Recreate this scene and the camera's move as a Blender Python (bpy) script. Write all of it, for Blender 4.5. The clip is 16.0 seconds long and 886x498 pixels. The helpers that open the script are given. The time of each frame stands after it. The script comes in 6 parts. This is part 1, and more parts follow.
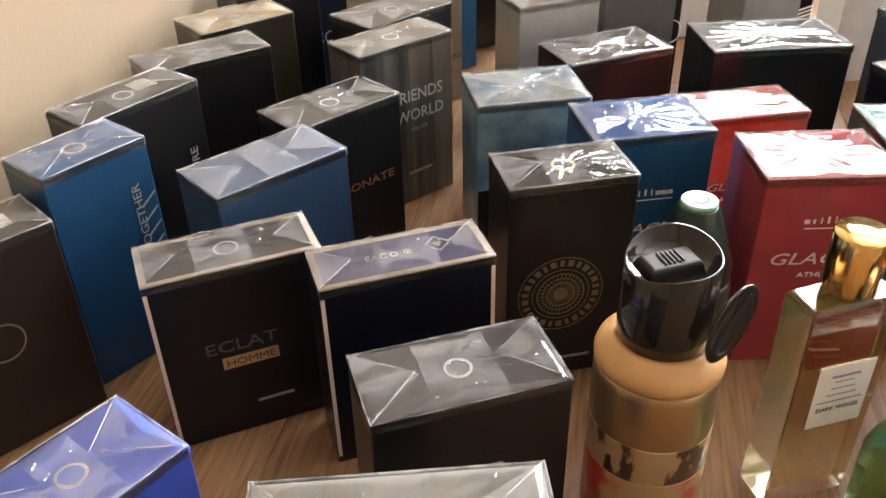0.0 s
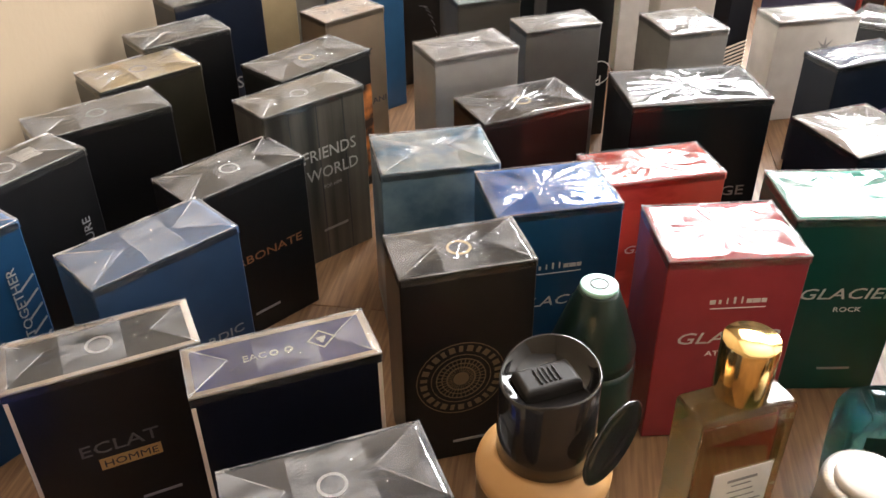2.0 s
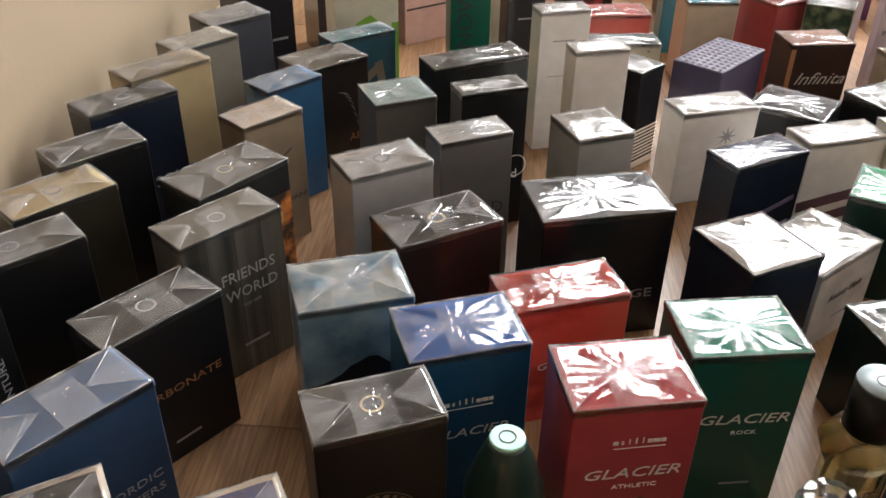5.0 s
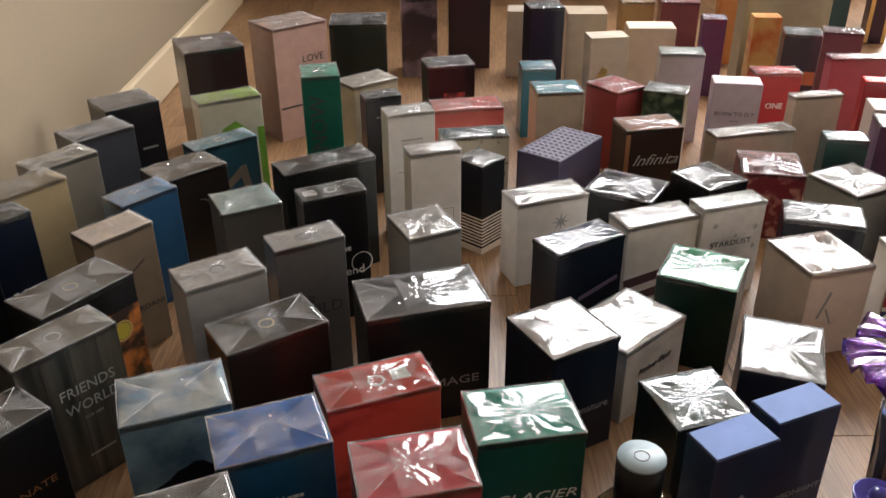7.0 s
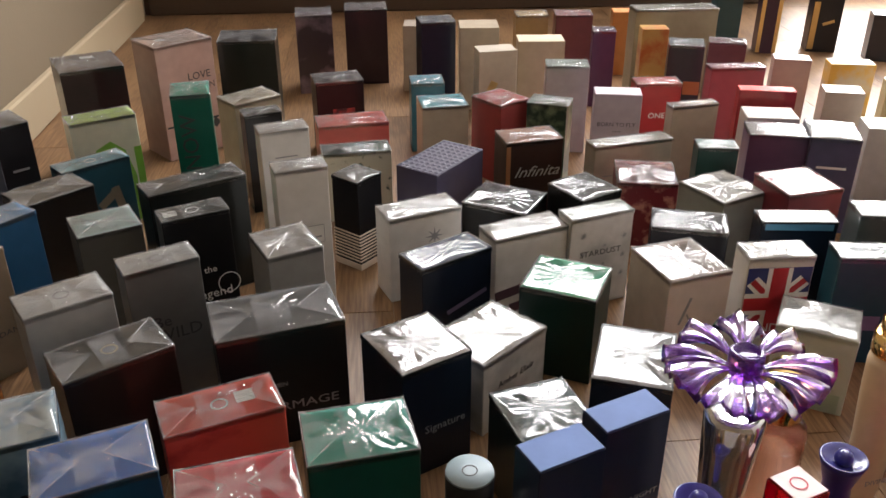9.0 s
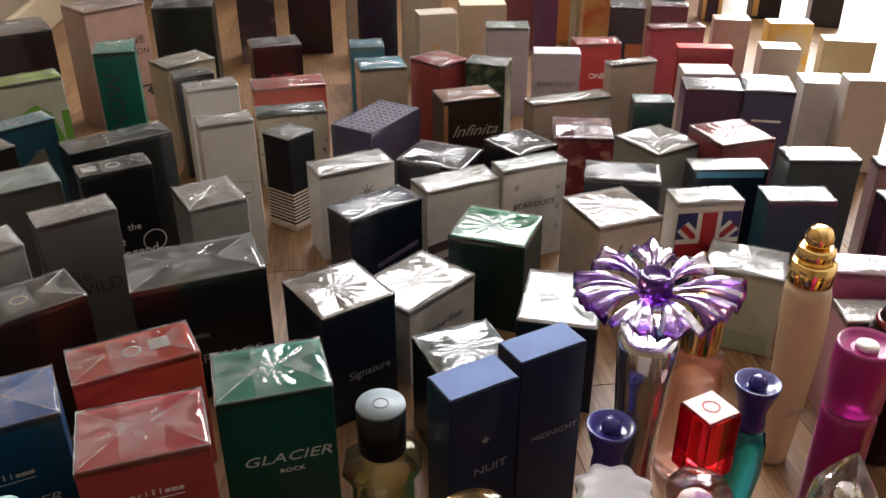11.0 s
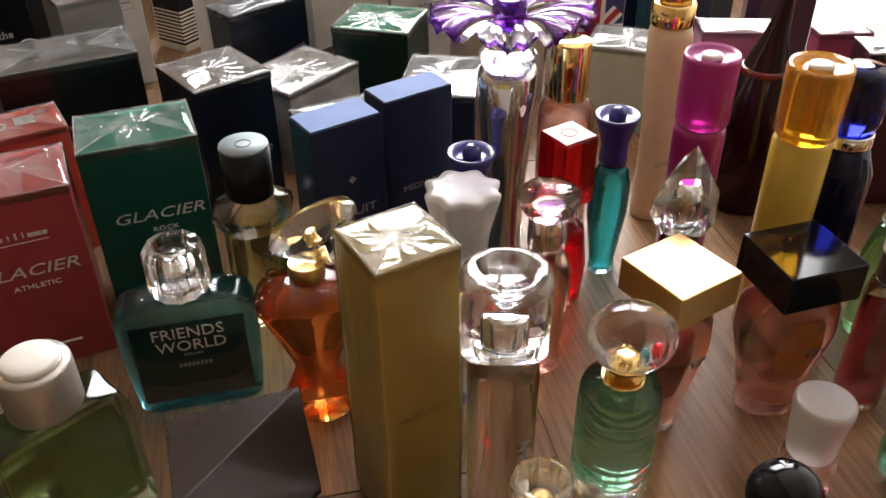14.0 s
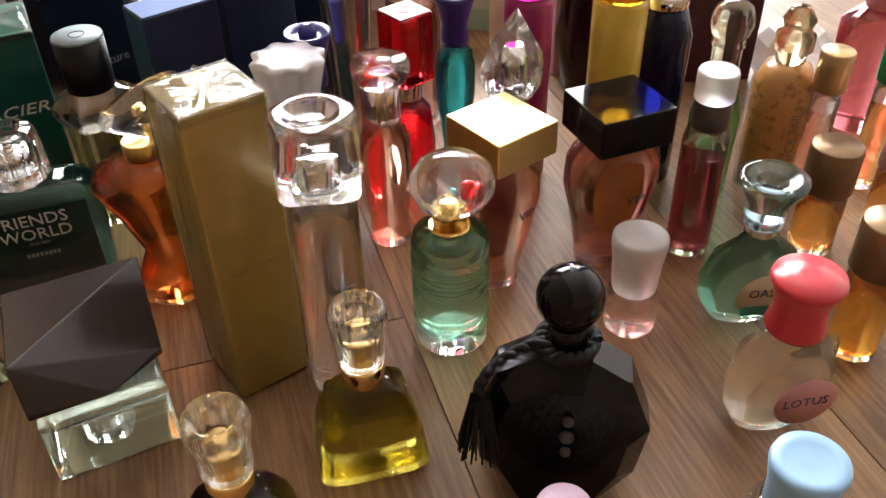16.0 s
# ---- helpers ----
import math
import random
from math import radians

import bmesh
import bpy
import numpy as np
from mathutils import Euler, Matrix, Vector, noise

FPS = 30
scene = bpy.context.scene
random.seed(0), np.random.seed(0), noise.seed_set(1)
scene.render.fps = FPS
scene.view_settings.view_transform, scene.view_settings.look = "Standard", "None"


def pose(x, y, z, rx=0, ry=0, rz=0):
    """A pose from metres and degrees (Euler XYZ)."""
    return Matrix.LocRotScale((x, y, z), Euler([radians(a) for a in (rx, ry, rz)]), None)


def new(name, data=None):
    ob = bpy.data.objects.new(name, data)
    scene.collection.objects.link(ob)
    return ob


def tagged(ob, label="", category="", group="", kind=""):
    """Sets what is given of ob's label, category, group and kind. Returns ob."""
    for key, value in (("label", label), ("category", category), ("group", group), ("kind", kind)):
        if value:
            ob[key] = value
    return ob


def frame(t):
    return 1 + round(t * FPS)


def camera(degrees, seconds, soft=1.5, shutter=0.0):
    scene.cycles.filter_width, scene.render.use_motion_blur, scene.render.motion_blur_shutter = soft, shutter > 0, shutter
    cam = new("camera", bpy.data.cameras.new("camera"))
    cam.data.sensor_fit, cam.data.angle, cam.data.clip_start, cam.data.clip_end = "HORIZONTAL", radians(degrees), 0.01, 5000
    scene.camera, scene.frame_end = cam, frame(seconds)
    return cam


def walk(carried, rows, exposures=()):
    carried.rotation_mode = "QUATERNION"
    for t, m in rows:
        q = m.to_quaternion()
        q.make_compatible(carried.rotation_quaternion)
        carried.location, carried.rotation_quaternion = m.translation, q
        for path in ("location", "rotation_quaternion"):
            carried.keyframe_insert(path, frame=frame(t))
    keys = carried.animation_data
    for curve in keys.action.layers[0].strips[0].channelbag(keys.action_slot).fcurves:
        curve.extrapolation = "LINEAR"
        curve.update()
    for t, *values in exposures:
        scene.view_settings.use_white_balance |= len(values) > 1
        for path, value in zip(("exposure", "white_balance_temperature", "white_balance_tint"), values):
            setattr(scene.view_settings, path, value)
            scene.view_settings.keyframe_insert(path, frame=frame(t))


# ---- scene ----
# ---- camera ----
cam = camera(54.24, 16.0)
ROWS = [
    (0.0, -0.0000, 0.0000, 0.3525, -0.64, -33.68, 1.08),
    (0.5, 0.0046, 0.0233, 0.3536, -0.65, -34.16, 0.35),
    (1.0, 0.0113, 0.0334, 0.3612, -0.89, -34.30, 0.18),
    (1.5, 0.0268, 0.0362, 0.3693, -1.78, -33.99, 0.35),
    (2.0, 0.0427, 0.0417, 0.3788, -2.59, -33.85, 0.59),
    (2.5, 0.0621, 0.0521, 0.3840, -3.40, -33.81, 0.47),
    (3.0, 0.0681, 0.0559, 0.3894, -3.82, -33.86, 0.01),
    (3.5, 0.0644, 0.0658, 0.4113, -4.01, -34.09, -0.24),
    (4.0, 0.0550, 0.0825, 0.4268, -4.98, -34.23, -0.44),
    (6.5, 0.1093, 0.0341, 0.4928, -9.94, -29.85, -0.14),
    (7.0, 0.1472, 0.0234, 0.5052, -11.69, -28.95, 0.39),
    (7.5, 0.1812, 0.0114, 0.5087, -13.34, -28.73, 0.78),
    (8.0, 0.1934, 0.0089, 0.5038, -14.24, -28.42, 0.70),
    (8.5, 0.2001, 0.0106, 0.5039, -14.83, -28.24, 0.07),
    (9.0, 0.2226, 0.0102, 0.5046, -15.73, -28.07, 0.10),
    (11.5, 0.2562, -0.0156, 0.4524, -18.27, -29.37, 0.02),
    (12.0, 0.2557, -0.0236, 0.4392, -18.33, -31.55, -0.24),
    (12.5, 0.2590, -0.0381, 0.4260, -18.88, -32.48, 0.11),
    (13.0, 0.2677, -0.0575, 0.4109, -19.87, -33.59, 0.62),
    (13.5, 0.2729, -0.0701, 0.3942, -21.17, -34.45, 0.69),
    (14.0, 0.2827, -0.0806, 0.3809, -22.72, -35.15, 0.58),
    (14.5, 0.2965, -0.0994, 0.3669, -24.66, -35.95, 0.77),
    (15.0, 0.3095, -0.1105, 0.3611, -25.91, -36.80, 1.01),
    (15.5, 0.3101, -0.1296, 0.3517, -26.93, -37.56, 1.10),
    (16.0, 0.3130, -0.1439, 0.3496, -28.44, -38.16, 1.07),
]
walk(cam, [(t, pose(x, y, z, 90 + pitch, roll, yaw)) for t, x, y, z, yaw, pitch, roll in ROWS],
     exposures=[(0.0, 1.44), (2.5, 1.26), (4.0, 1.0), (6.5, 0.36), (9.0, 0.08), (11.5, 0.05), (13.0, 0.16), (14.5, 0.50), (16.0, 0.62)])

# ---- light ----
world = bpy.data.worlds.new("sky")
scene.world = world
world.use_nodes = True
_n = world.node_tree.nodes
_sky = _n.new("ShaderNodeTexSky")
_sky.sky_type, _sky.sun_disc = "NISHITA", False
_sky.sun_elevation, _sky.sun_rotation = radians(40), radians(35)
world.node_tree.links.new(_sky.outputs[0], _n["Background"].inputs[0])
_n["Background"].inputs[1].default_value = 0.12

# the room's own axes: u along the far wall, v away from the camera, turned with the near wall
ROOM = pose(-0.26, 0.5, 0, 0, 0, -11.03)


def area_lamp(name, u, v, z, su, sz, watts, rgb):
    data = bpy.data.lights.new(name, "AREA")
    data.shape, data.size, data.size_y, data.energy, data.color = "RECTANGLE", su, sz, watts, rgb
    ob = new(name, data)
    ob.matrix_world = ROOM @ pose(u, v, z, -90, 0, 0)
    return ob


area_lamp("window_daylight", 1.06, 1.90, 1.42, 1.06, 1.00, 52, (0.98, 0.98, 1.0))
area_lamp("door_daylight", 2.15, 1.90, 1.10, 0.94, 2.0, 50, (0.98, 0.98, 1.0))


# ---- materials ----
def nodes_of(name):
    m = bpy.data.materials.new(name)
    m.use_nodes = True
    return m, m.node_tree.nodes, m.node_tree.links, m.node_tree.nodes["Principled BSDF"]


def ramp_mix(n, l, fac, a, b):
    mix = n.new("ShaderNodeMix")
    mix.data_type = "RGBA"
    l.new(fac, mix.inputs[0])
    mix.inputs[6].default_value, mix.inputs[7].default_value = (*a, 1), (*b, 1)
    return mix.outputs[2]


def noise_fac(n, l, scale, detail=3.0, stretch=(1, 1, 1)):
    tc, mp, no = n.new("ShaderNodeTexCoord"), n.new("ShaderNodeMapping"), n.new("ShaderNodeTexNoise")
    l.new(tc.outputs["Object"], mp.inputs[0])
    mp.inputs["Scale"].default_value = stretch
    l.new(mp.outputs[0], no.inputs["Vector"])
    no.inputs["Scale"].default_value, no.inputs["Detail"].default_value = scale, detail
    return no.outputs[0]


def add_bump(n, l, p, height, strength, distance):
    b = n.new("ShaderNodeBump")
    b.inputs["Strength"].default_value, b.inputs["Distance"].default_value = strength, distance
    l.new(height, b.inputs["Height"])
    l.new(b.outputs[0], p.inputs["Normal"])
    return b


CARDS = {}


def card(r, g, b, rough=0.35, coat=0.25, metal=0.0, wave=0.12):
    """Printed carton under a tight clear wrap."""
    key = (r, g, b, rough, coat, metal, wave)
    if key not in CARDS:
        m, n, l, p = nodes_of("printed_card")
        f = noise_fac(n, l, 60, 4)
        c = ramp_mix(n, l, f, (r * 0.82, g * 0.82, b * 0.82), (min(1, r * 1.15), min(1, g * 1.15), min(1, b * 1.15)))
        l.new(c, p.inputs["Base Color"])
        p.inputs["Roughness"].default_value, p.inputs["Metallic"].default_value = rough, metal
        p.inputs["Specular IOR Level"].default_value = 0.2
        p.inputs["Coat Weight"].default_value, p.inputs["Coat Roughness"].default_value = min(1.0, coat * 1.5), 0.06
        wav = noise_fac(n, l, 22, 2, (1, 1, 0.35))
        add_bump(n, l, p, wav, wave * 1.6, 0.004)
        CARDS[key] = m
    return CARDS[key]


def art(a, b, scale=40, edge=(0.42, 0.58), rough=0.35, coat=0.6, stretch=(1, 1, 1)):
    """Two-coloured printed picture with soft shapes."""
    m, n, l, p = nodes_of("printed_art")
    f = noise_fac(n, l, scale, 6, stretch)
    rm = n.new("ShaderNodeMapRange")
    rm.inputs[1].default_value, rm.inputs[2].default_value = edge
    l.new(f, rm.inputs[0])
    l.new(ramp_mix(n, l, rm.outputs[0], a, b), p.inputs["Base Color"])
    p.inputs["Roughness"].default_value = rough
    p.inputs["Coat Weight"].default_value, p.inputs["Coat Roughness"].default_value = coat, 0.09
    return m


def plain(name, r, g, b, rough=0.4, metal=0.0, coat=0.0, bump=0.0):
    m, n, l, p = nodes_of(name)
    f = noise_fac(n, l, 90, 3)
    l.new(ramp_mix(n, l, f, (r * 0.88, g * 0.88, b * 0.88), (min(1, r * 1.1), min(1, g * 1.1), min(1, b * 1.1))), p.inputs["Base Color"])
    p.inputs["Roughness"].default_value, p.inputs["Metallic"].default_value = rough, metal
    p.inputs["Coat Weight"].default_value = coat
    p.inputs["Specular IOR Level"].default_value = 0.5 if r > 0.02 else 0.25
    if bump:
        add_bump(n, l, p, f, bump, 0.002)
    return m


def glass(name, r, g, b, rough=0.0, ior=1.47):
    m, n, l, p = nodes_of(name)
    p.inputs["Base Color"].default_value = (r, g, b, 1)
    p.inputs["Roughness"].default_value, p.inputs["IOR"].default_value = rough, ior
    p.inputs["Transmission Weight"].default_value = 1.0
    tr, mix = n.new("ShaderNodeBsdfTransparent"), n.new("ShaderNodeMixShader")
    tr.inputs[0].default_value = (r, g, b, 1)
    mix.inputs[0].default_value = 0.85
    l.new(tr.outputs[0], mix.inputs[1])
    l.new(p.outputs[0], mix.inputs[2])
    l.new(mix.outputs[0], n["Material Output"].inputs[0])
    return m


def crease_height(n, l):
    """Creases of a tight wrap: rays gathered about the middle, straight crossing folds and a fine crinkle."""
    def math_node(op, x, y=None, z=None):
        q = n.new("ShaderNodeMath")
        q.operation = op
        for k, val in enumerate((x, y, z)):
            if val is None:
                continue
            if isinstance(val, (int, float)):
                q.inputs[k].default_value = val
            else:
                l.new(val, q.inputs[k])
        return q.outputs[0]

    tc, info, sep = n.new("ShaderNodeTexCoord"), n.new("ShaderNodeObjectInfo"), n.new("ShaderNodeSeparateXYZ")
    l.new(tc.outputs["Generated"], sep.inputs[0])
    rnd = info.outputs["Random"]
    shift, warp, wsep = n.new("ShaderNodeVectorMath"), n.new("ShaderNodeTexNoise"), n.new("ShaderNodeSeparateXYZ")
    scat = n.new("ShaderNodeCombineXYZ")
    l.new(math_node("MULTIPLY", rnd, 37.0), scat.inputs[0])
    l.new(math_node("MULTIPLY", rnd, 91.0), scat.inputs[1])
    shift.operation = "ADD"
    l.new(tc.outputs["Generated"], shift.inputs[0])
    l.new(scat.outputs[0], shift.inputs[1])
    l.new(shift.outputs[0], warp.inputs["Vector"])
    warp.inputs["Scale"].default_value, warp.inputs["Detail"].default_value = 3.2, 2.0
    l.new(warp.outputs["Color"], wsep.inputs[0])
    gx = math_node("SUBTRACT", sep.outputs[0], 0.5)
    gy = math_node("SUBTRACT", sep.outputs[1], 0.5)
    cx = math_node("ADD", gx, math_node("MULTIPLY", math_node("SUBTRACT", rnd, 0.5), 0.16))
    rad = math_node("SQRT", math_node("ADD", math_node("MULTIPLY", cx, cx), math_node("MULTIPLY", gy, gy)))
    ang = math_node("ARCTAN2", gy, cx)
    ray = math_node("ADD", math_node("MULTIPLY", ang, 7.0), math_node("MULTIPLY", wsep.outputs[1], 3.0))
    ray = math_node("ABSOLUTE", math_node("SINE", math_node("ADD", ray, math_node("MULTIPLY", rnd, 40.0))))
    near = n.new("ShaderNodeMapRange")
    near.inputs[1].default_value, near.inputs[2].default_value = 0.46, 0.10
    near.inputs[3].default_value, near.inputs[4].default_value = 0.0, 1.0
    l.new(rad, near.inputs[0])
    height = math_node("MULTIPLY", math_node("MULTIPLY", ray, near.outputs[0]), math_node("MULTIPLY", rad, 3.4))
    for mx, my, fr in ((1.0, 0.7, 9.0), (-0.8, 0.9, 7.0), (0.25, 1.0, 4.6)):
        t = math_node("ADD", math_node("MULTIPLY", gx, mx), math_node("MULTIPLY", gy, my))
        t = math_node("ADD", math_node("MULTIPLY", t, fr), math_node("MULTIPLY", wsep.outputs[2], 0.5))
        t = math_node("ABSOLUTE", math_node("SINE", math_node("ADD", t, math_node("MULTIPLY", rnd, 61.0 * fr))))
        height = math_node("ADD", height, math_node("MULTIPLY", t, 0.10))
    vor = n.new("ShaderNodeTexVoronoi")
    vor.feature = "DISTANCE_TO_EDGE"
    vor.inputs["Scale"].default_value = 9.0
    l.new(shift.outputs[0], vor.inputs["Vector"])
    knot = math_node("MULTIPLY", math_node("MINIMUM", vor.outputs["Distance"], 0.22), near.outputs[0])
    return math_node("ADD", height, math_node("MULTIPLY", knot, 0.75))


def film_material():
    m, n, l, p = nodes_of("clear_wrap_film")
    n.remove(p)
    tr, gl, mix, fr = n.new("ShaderNodeBsdfTransparent"), n.new("ShaderNodeBsdfGlossy"), n.new("ShaderNodeMixShader"), n.new("ShaderNodeFresnel")
    tr.inputs[0].default_value = (0.97, 0.97, 0.97, 1)
    gl.inputs["Roughness"].default_value = 0.045
    fr.inputs[0].default_value = 1.6
    bp = n.new("ShaderNodeBump")
    bp.inputs["Strength"].default_value, bp.inputs["Distance"].default_value = 0.7, 0.0011
    l.new(crease_height(n, l), bp.inputs["Height"])
    l.new(bp.outputs[0], gl.inputs["Normal"])
    l.new(bp.outputs[0], fr.inputs["Normal"])
    mul = n.new("ShaderNodeMath")
    mul.operation, mul.use_clamp = "MULTIPLY", True
    mul.inputs[1].default_value = 1.25
    l.new(fr.outputs[0], mul.inputs[0])
    l.new(mul.outputs[0], mix.inputs[0])
    l.new(tr.outputs[0], mix.inputs[1])
    l.new(gl.outputs[0], mix.inputs[2])
    haze, mix2 = n.new("ShaderNodeBsdfDiffuse"), n.new("ShaderNodeMixShader")
    haze.inputs[0].default_value = (0.8, 0.8, 0.8, 1)
    mix2.inputs[0].default_value = 0.028
    l.new(mix.outputs[0], mix2.inputs[1])
    l.new(haze.outputs[0], mix2.inputs[2])
    l.new(mix2.outputs[0], n["Material Output"].inputs[0])
    return m


def flap_material():
    """Two layers of wrap: hazier than one."""
    m, n, l, p = nodes_of("folded_wrap_film")
    p.inputs["Base Color"].default_value = (0.7, 0.7, 0.72, 1)
    p.inputs["Roughness"].default_value = 0.12
    tr, mix = n.new("ShaderNodeBsdfTransparent"), n.new("ShaderNodeMixShader")
    fac = n.new("ShaderNodeMapRange")
    fac.inputs[1].default_value, fac.inputs[2].default_value = 0.36, 0.66
    fac.inputs[3].default_value, fac.inputs[4].default_value = 0.03, 0.17
    l.new(noise_fac(n, l, 45, 2, (1, 2.5, 1)), fac.inputs[0])
    l.new(fac.outputs[0], mix.inputs[0])
    l.new(tr.outputs[0], mix.inputs[1])
    l.new(p.outputs[0], mix.inputs[2])
    l.new(mix.outputs[0], n["Material Output"].inputs[0])
    return m


def sleeve_material():
    """Loose clear wrap standing round a tall box: sheen along upright ripples."""
    m, n, l, p = nodes_of("loose_clear_wrap")
    n.remove(p)
    tr, gl, mix, fr = n.new("ShaderNodeBsdfTransparent"), n.new("ShaderNodeBsdfGlossy"), n.new("ShaderNodeMixShader"), n.new("ShaderNodeFresnel")
    tr.inputs[0].default_value = (0.95, 0.95, 0.93, 1)
    gl.inputs["Roughness"].default_value = 0.12
    fr.inputs[0].default_value = 1.5
    bp = n.new("ShaderNodeBump")
    bp.inputs["Strength"].default_value, bp.inputs["Distance"].default_value = 0.7, 0.003
    l.new(noise_fac(n, l, 90, 2, (1, 1, 0.1)), bp.inputs["Height"])
    l.new(bp.outputs[0], gl.inputs["Normal"])
    l.new(bp.outputs[0], fr.inputs["Normal"])
    l.new(fr.outputs[0], mix.inputs[0])
    l.new(tr.outputs[0], mix.inputs[1])
    l.new(gl.outputs[0], mix.inputs[2])
    l.new(mix.outputs[0], n["Material Output"].inputs[0])
    return m


def fold_material():
    m, n, l, p = nodes_of("doubled_wrap_film")
    p.inputs["Base Color"].default_value = (0.8, 0.8, 0.8, 1)
    p.inputs["Roughness"].default_value = 0.22
    tr, mix = n.new("ShaderNodeBsdfTransparent"), n.new("ShaderNodeMixShader")
    fac = n.new("ShaderNodeMapRange")
    fac.inputs[1].default_value, fac.inputs[2].default_value = 0.40, 0.62
    fac.inputs[3].default_value, fac.inputs[4].default_value = 0.08, 0.5
    l.new(noise_fac(n, l, 70, 2), fac.inputs[0])
    l.new(fac.outputs[0], mix.inputs[0])
    l.new(tr.outputs[0], mix.inputs[1])
    l.new(p.outputs[0], mix.inputs[2])
    l.new(mix.outputs[0], n["Material Output"].inputs[0])
    return m


FILM = film_material()
FOLD = fold_material()
FLAP = flap_material()
SLEEVE = sleeve_material()
WHITE_INK = plain("white_ink", 0.75, 0.75, 0.75, 0.5)
GREY_INK = plain("grey_ink", 0.25, 0.25, 0.26, 0.5)
DARK_INK = plain("dark_ink", 0.03, 0.03, 0.035, 0.5)
GOLD_INK = plain("gold_ink", 0.62, 0.45, 0.2, 0.32, 0.7)
COPPER_INK = plain("copper_ink", 0.35, 0.16, 0.07, 0.4, 0.4)
RED_INK = plain("red_ink", 0.45, 0.02, 0.03, 0.4)
PAPER = plain("white_paper", 0.8, 0.79, 0.77, 0.6)
GOLD = plain("polished_gold_metal", 0.85, 0.6, 0.25, 0.14, 1.0)
SATIN_GOLD = plain("satin_gold_metal", 0.72, 0.5, 0.2, 0.3, 1.0)
CHROME = plain("bright_chrome", 0.8, 0.8, 0.82, 0.08, 1.0)
BLACK_PLASTIC = plain("black_plastic", 0.012, 0.011, 0.011, 0.16, 0.0, 0.5)
CLEAR = glass("clear_glass", 0.97, 0.98, 0.98, 0.0, 1.46)


def wood_floor_material():
    m, n, l, p = nodes_of("brown_laminate")
    fine = noise_fac(n, l, 44, 9, (9, 0.45, 1))
    broad = noise_fac(n, l, 5, 4, (3.5, 0.5, 1))
    add = n.new("ShaderNodeMath")
    add.operation = "MULTIPLY_ADD"
    add.inputs[1].default_value = 0.5
    l.new(fine, add.inputs[0])
    half = n.new("ShaderNodeMath")
    half.operation = "MULTIPLY"
    half.inputs[1].default_value = 0.5
    l.new(broad, half.inputs[0])
    l.new(half.outputs[0], add.inputs[2])
    rm = n.new("ShaderNodeMapRange")
    rm.inputs[1].default_value, rm.inputs[2].default_value = 0.40, 0.62
    l.new(add.outputs[0], rm.inputs[0])
    c = ramp_mix(n, l, rm.outputs[0], (0.138, 0.072, 0.035), (0.30, 0.174, 0.087))
    info = n.new("ShaderNodeObjectInfo")
    hsv = n.new("ShaderNodeHueSaturation")
    mr = n.new("ShaderNodeMapRange")
    mr.inputs[3].default_value, mr.inputs[4].default_value = 0.85, 1.15
    l.new(info.outputs["Random"], mr.inputs[0])
    l.new(mr.outputs[0], hsv.inputs["Value"])
    l.new(c, hsv.inputs["Color"])
    l.new(hsv.outputs[0], p.inputs["Base Color"])
    p.inputs["Roughness"].default_value = 0.42
    p.inputs["Specular IOR Level"].default_value = 0.34
    add_bump(n, l, p, fine, 0.12, 0.001)
    return m


def plaster(name, a, b):
    m, n, l, p = nodes_of(name)
    f = noise_fac(n, l, 3.0, 5)
    l.new(ramp_mix(n, l, f, a, b), p.inputs["Base Color"])
    p.inputs["Roughness"].default_value = 0.85
    add_bump(n, l, p, noise_fac(n, l, 120, 3), 0.12, 0.002)
    return m


WALL_PAINT = plaster("beige_wallpaper", (0.205, 0.155, 0.098), (0.25, 0.190, 0.124))
# Darker brown for the lower part of the far wall.
LOW_WALL_BROWN = plaster("low_wall_brown", (0.055, 0.034, 0.022), (0.085, 0.053, 0.035))
CEILING_PAINT = plaster("white_ceiling_paint", (0.74, 0.72, 0.69), (0.8, 0.78, 0.75))
SKIRT_PAINT = plaster("cream_skirting", (0.42, 0.33, 0.21), (0.48, 0.38, 0.25))
DARK_WOOD = plain("dark_brown_wood", 0.06, 0.035, 0.022, 0.45)
FRAME_PAINT = plain("white_window_paint", 0.78, 0.77, 0.75, 0.4)


# ---- mesh helpers ----
def mesh_object(name, bm, material, parent=None, label=""):
    data = bpy.data.meshes.new(name)
    bm.to_mesh(data)
    bm.free()
    for m in (material if isinstance(material, (list, tuple)) else [material]):
        data.materials.append(m)
    ob = new(name, data)
    if parent:
        ob.parent = parent
    if label:
        ob["label"] = label
    return ob


def part(name, bm, material, parent, label=""):
    return mesh_object(name, bm, material, parent, label)


def thing(name, x, y, z=0.0, yaw=0.0, label="", category="", group=""):
    ob = new(name)
    ob.empty_display_size = 0.02
    ob.matrix_world = pose(x, y, z, 0, 0, yaw)
    return tagged(ob, label, category, group)


def block(sx, sy, sz, at=(0, 0, 0), bevel=0.0, seg=1, bm=None):
    """A box that stands on at, bevelled."""
    b2 = bmesh.new()
    bmesh.ops.create_cube(b2, size=1.0, matrix=Matrix.Translation((0, 0, sz / 2)) @ Matrix.Diagonal((sx, sy, sz, 1)))
    if bevel:
        bmesh.ops.bevel(b2, geom=b2.edges[:], offset=bevel, segments=seg, affect="EDGES", profile=0.5)
    bmesh.ops.translate(b2, verts=b2.verts, vec=at)
    return b2


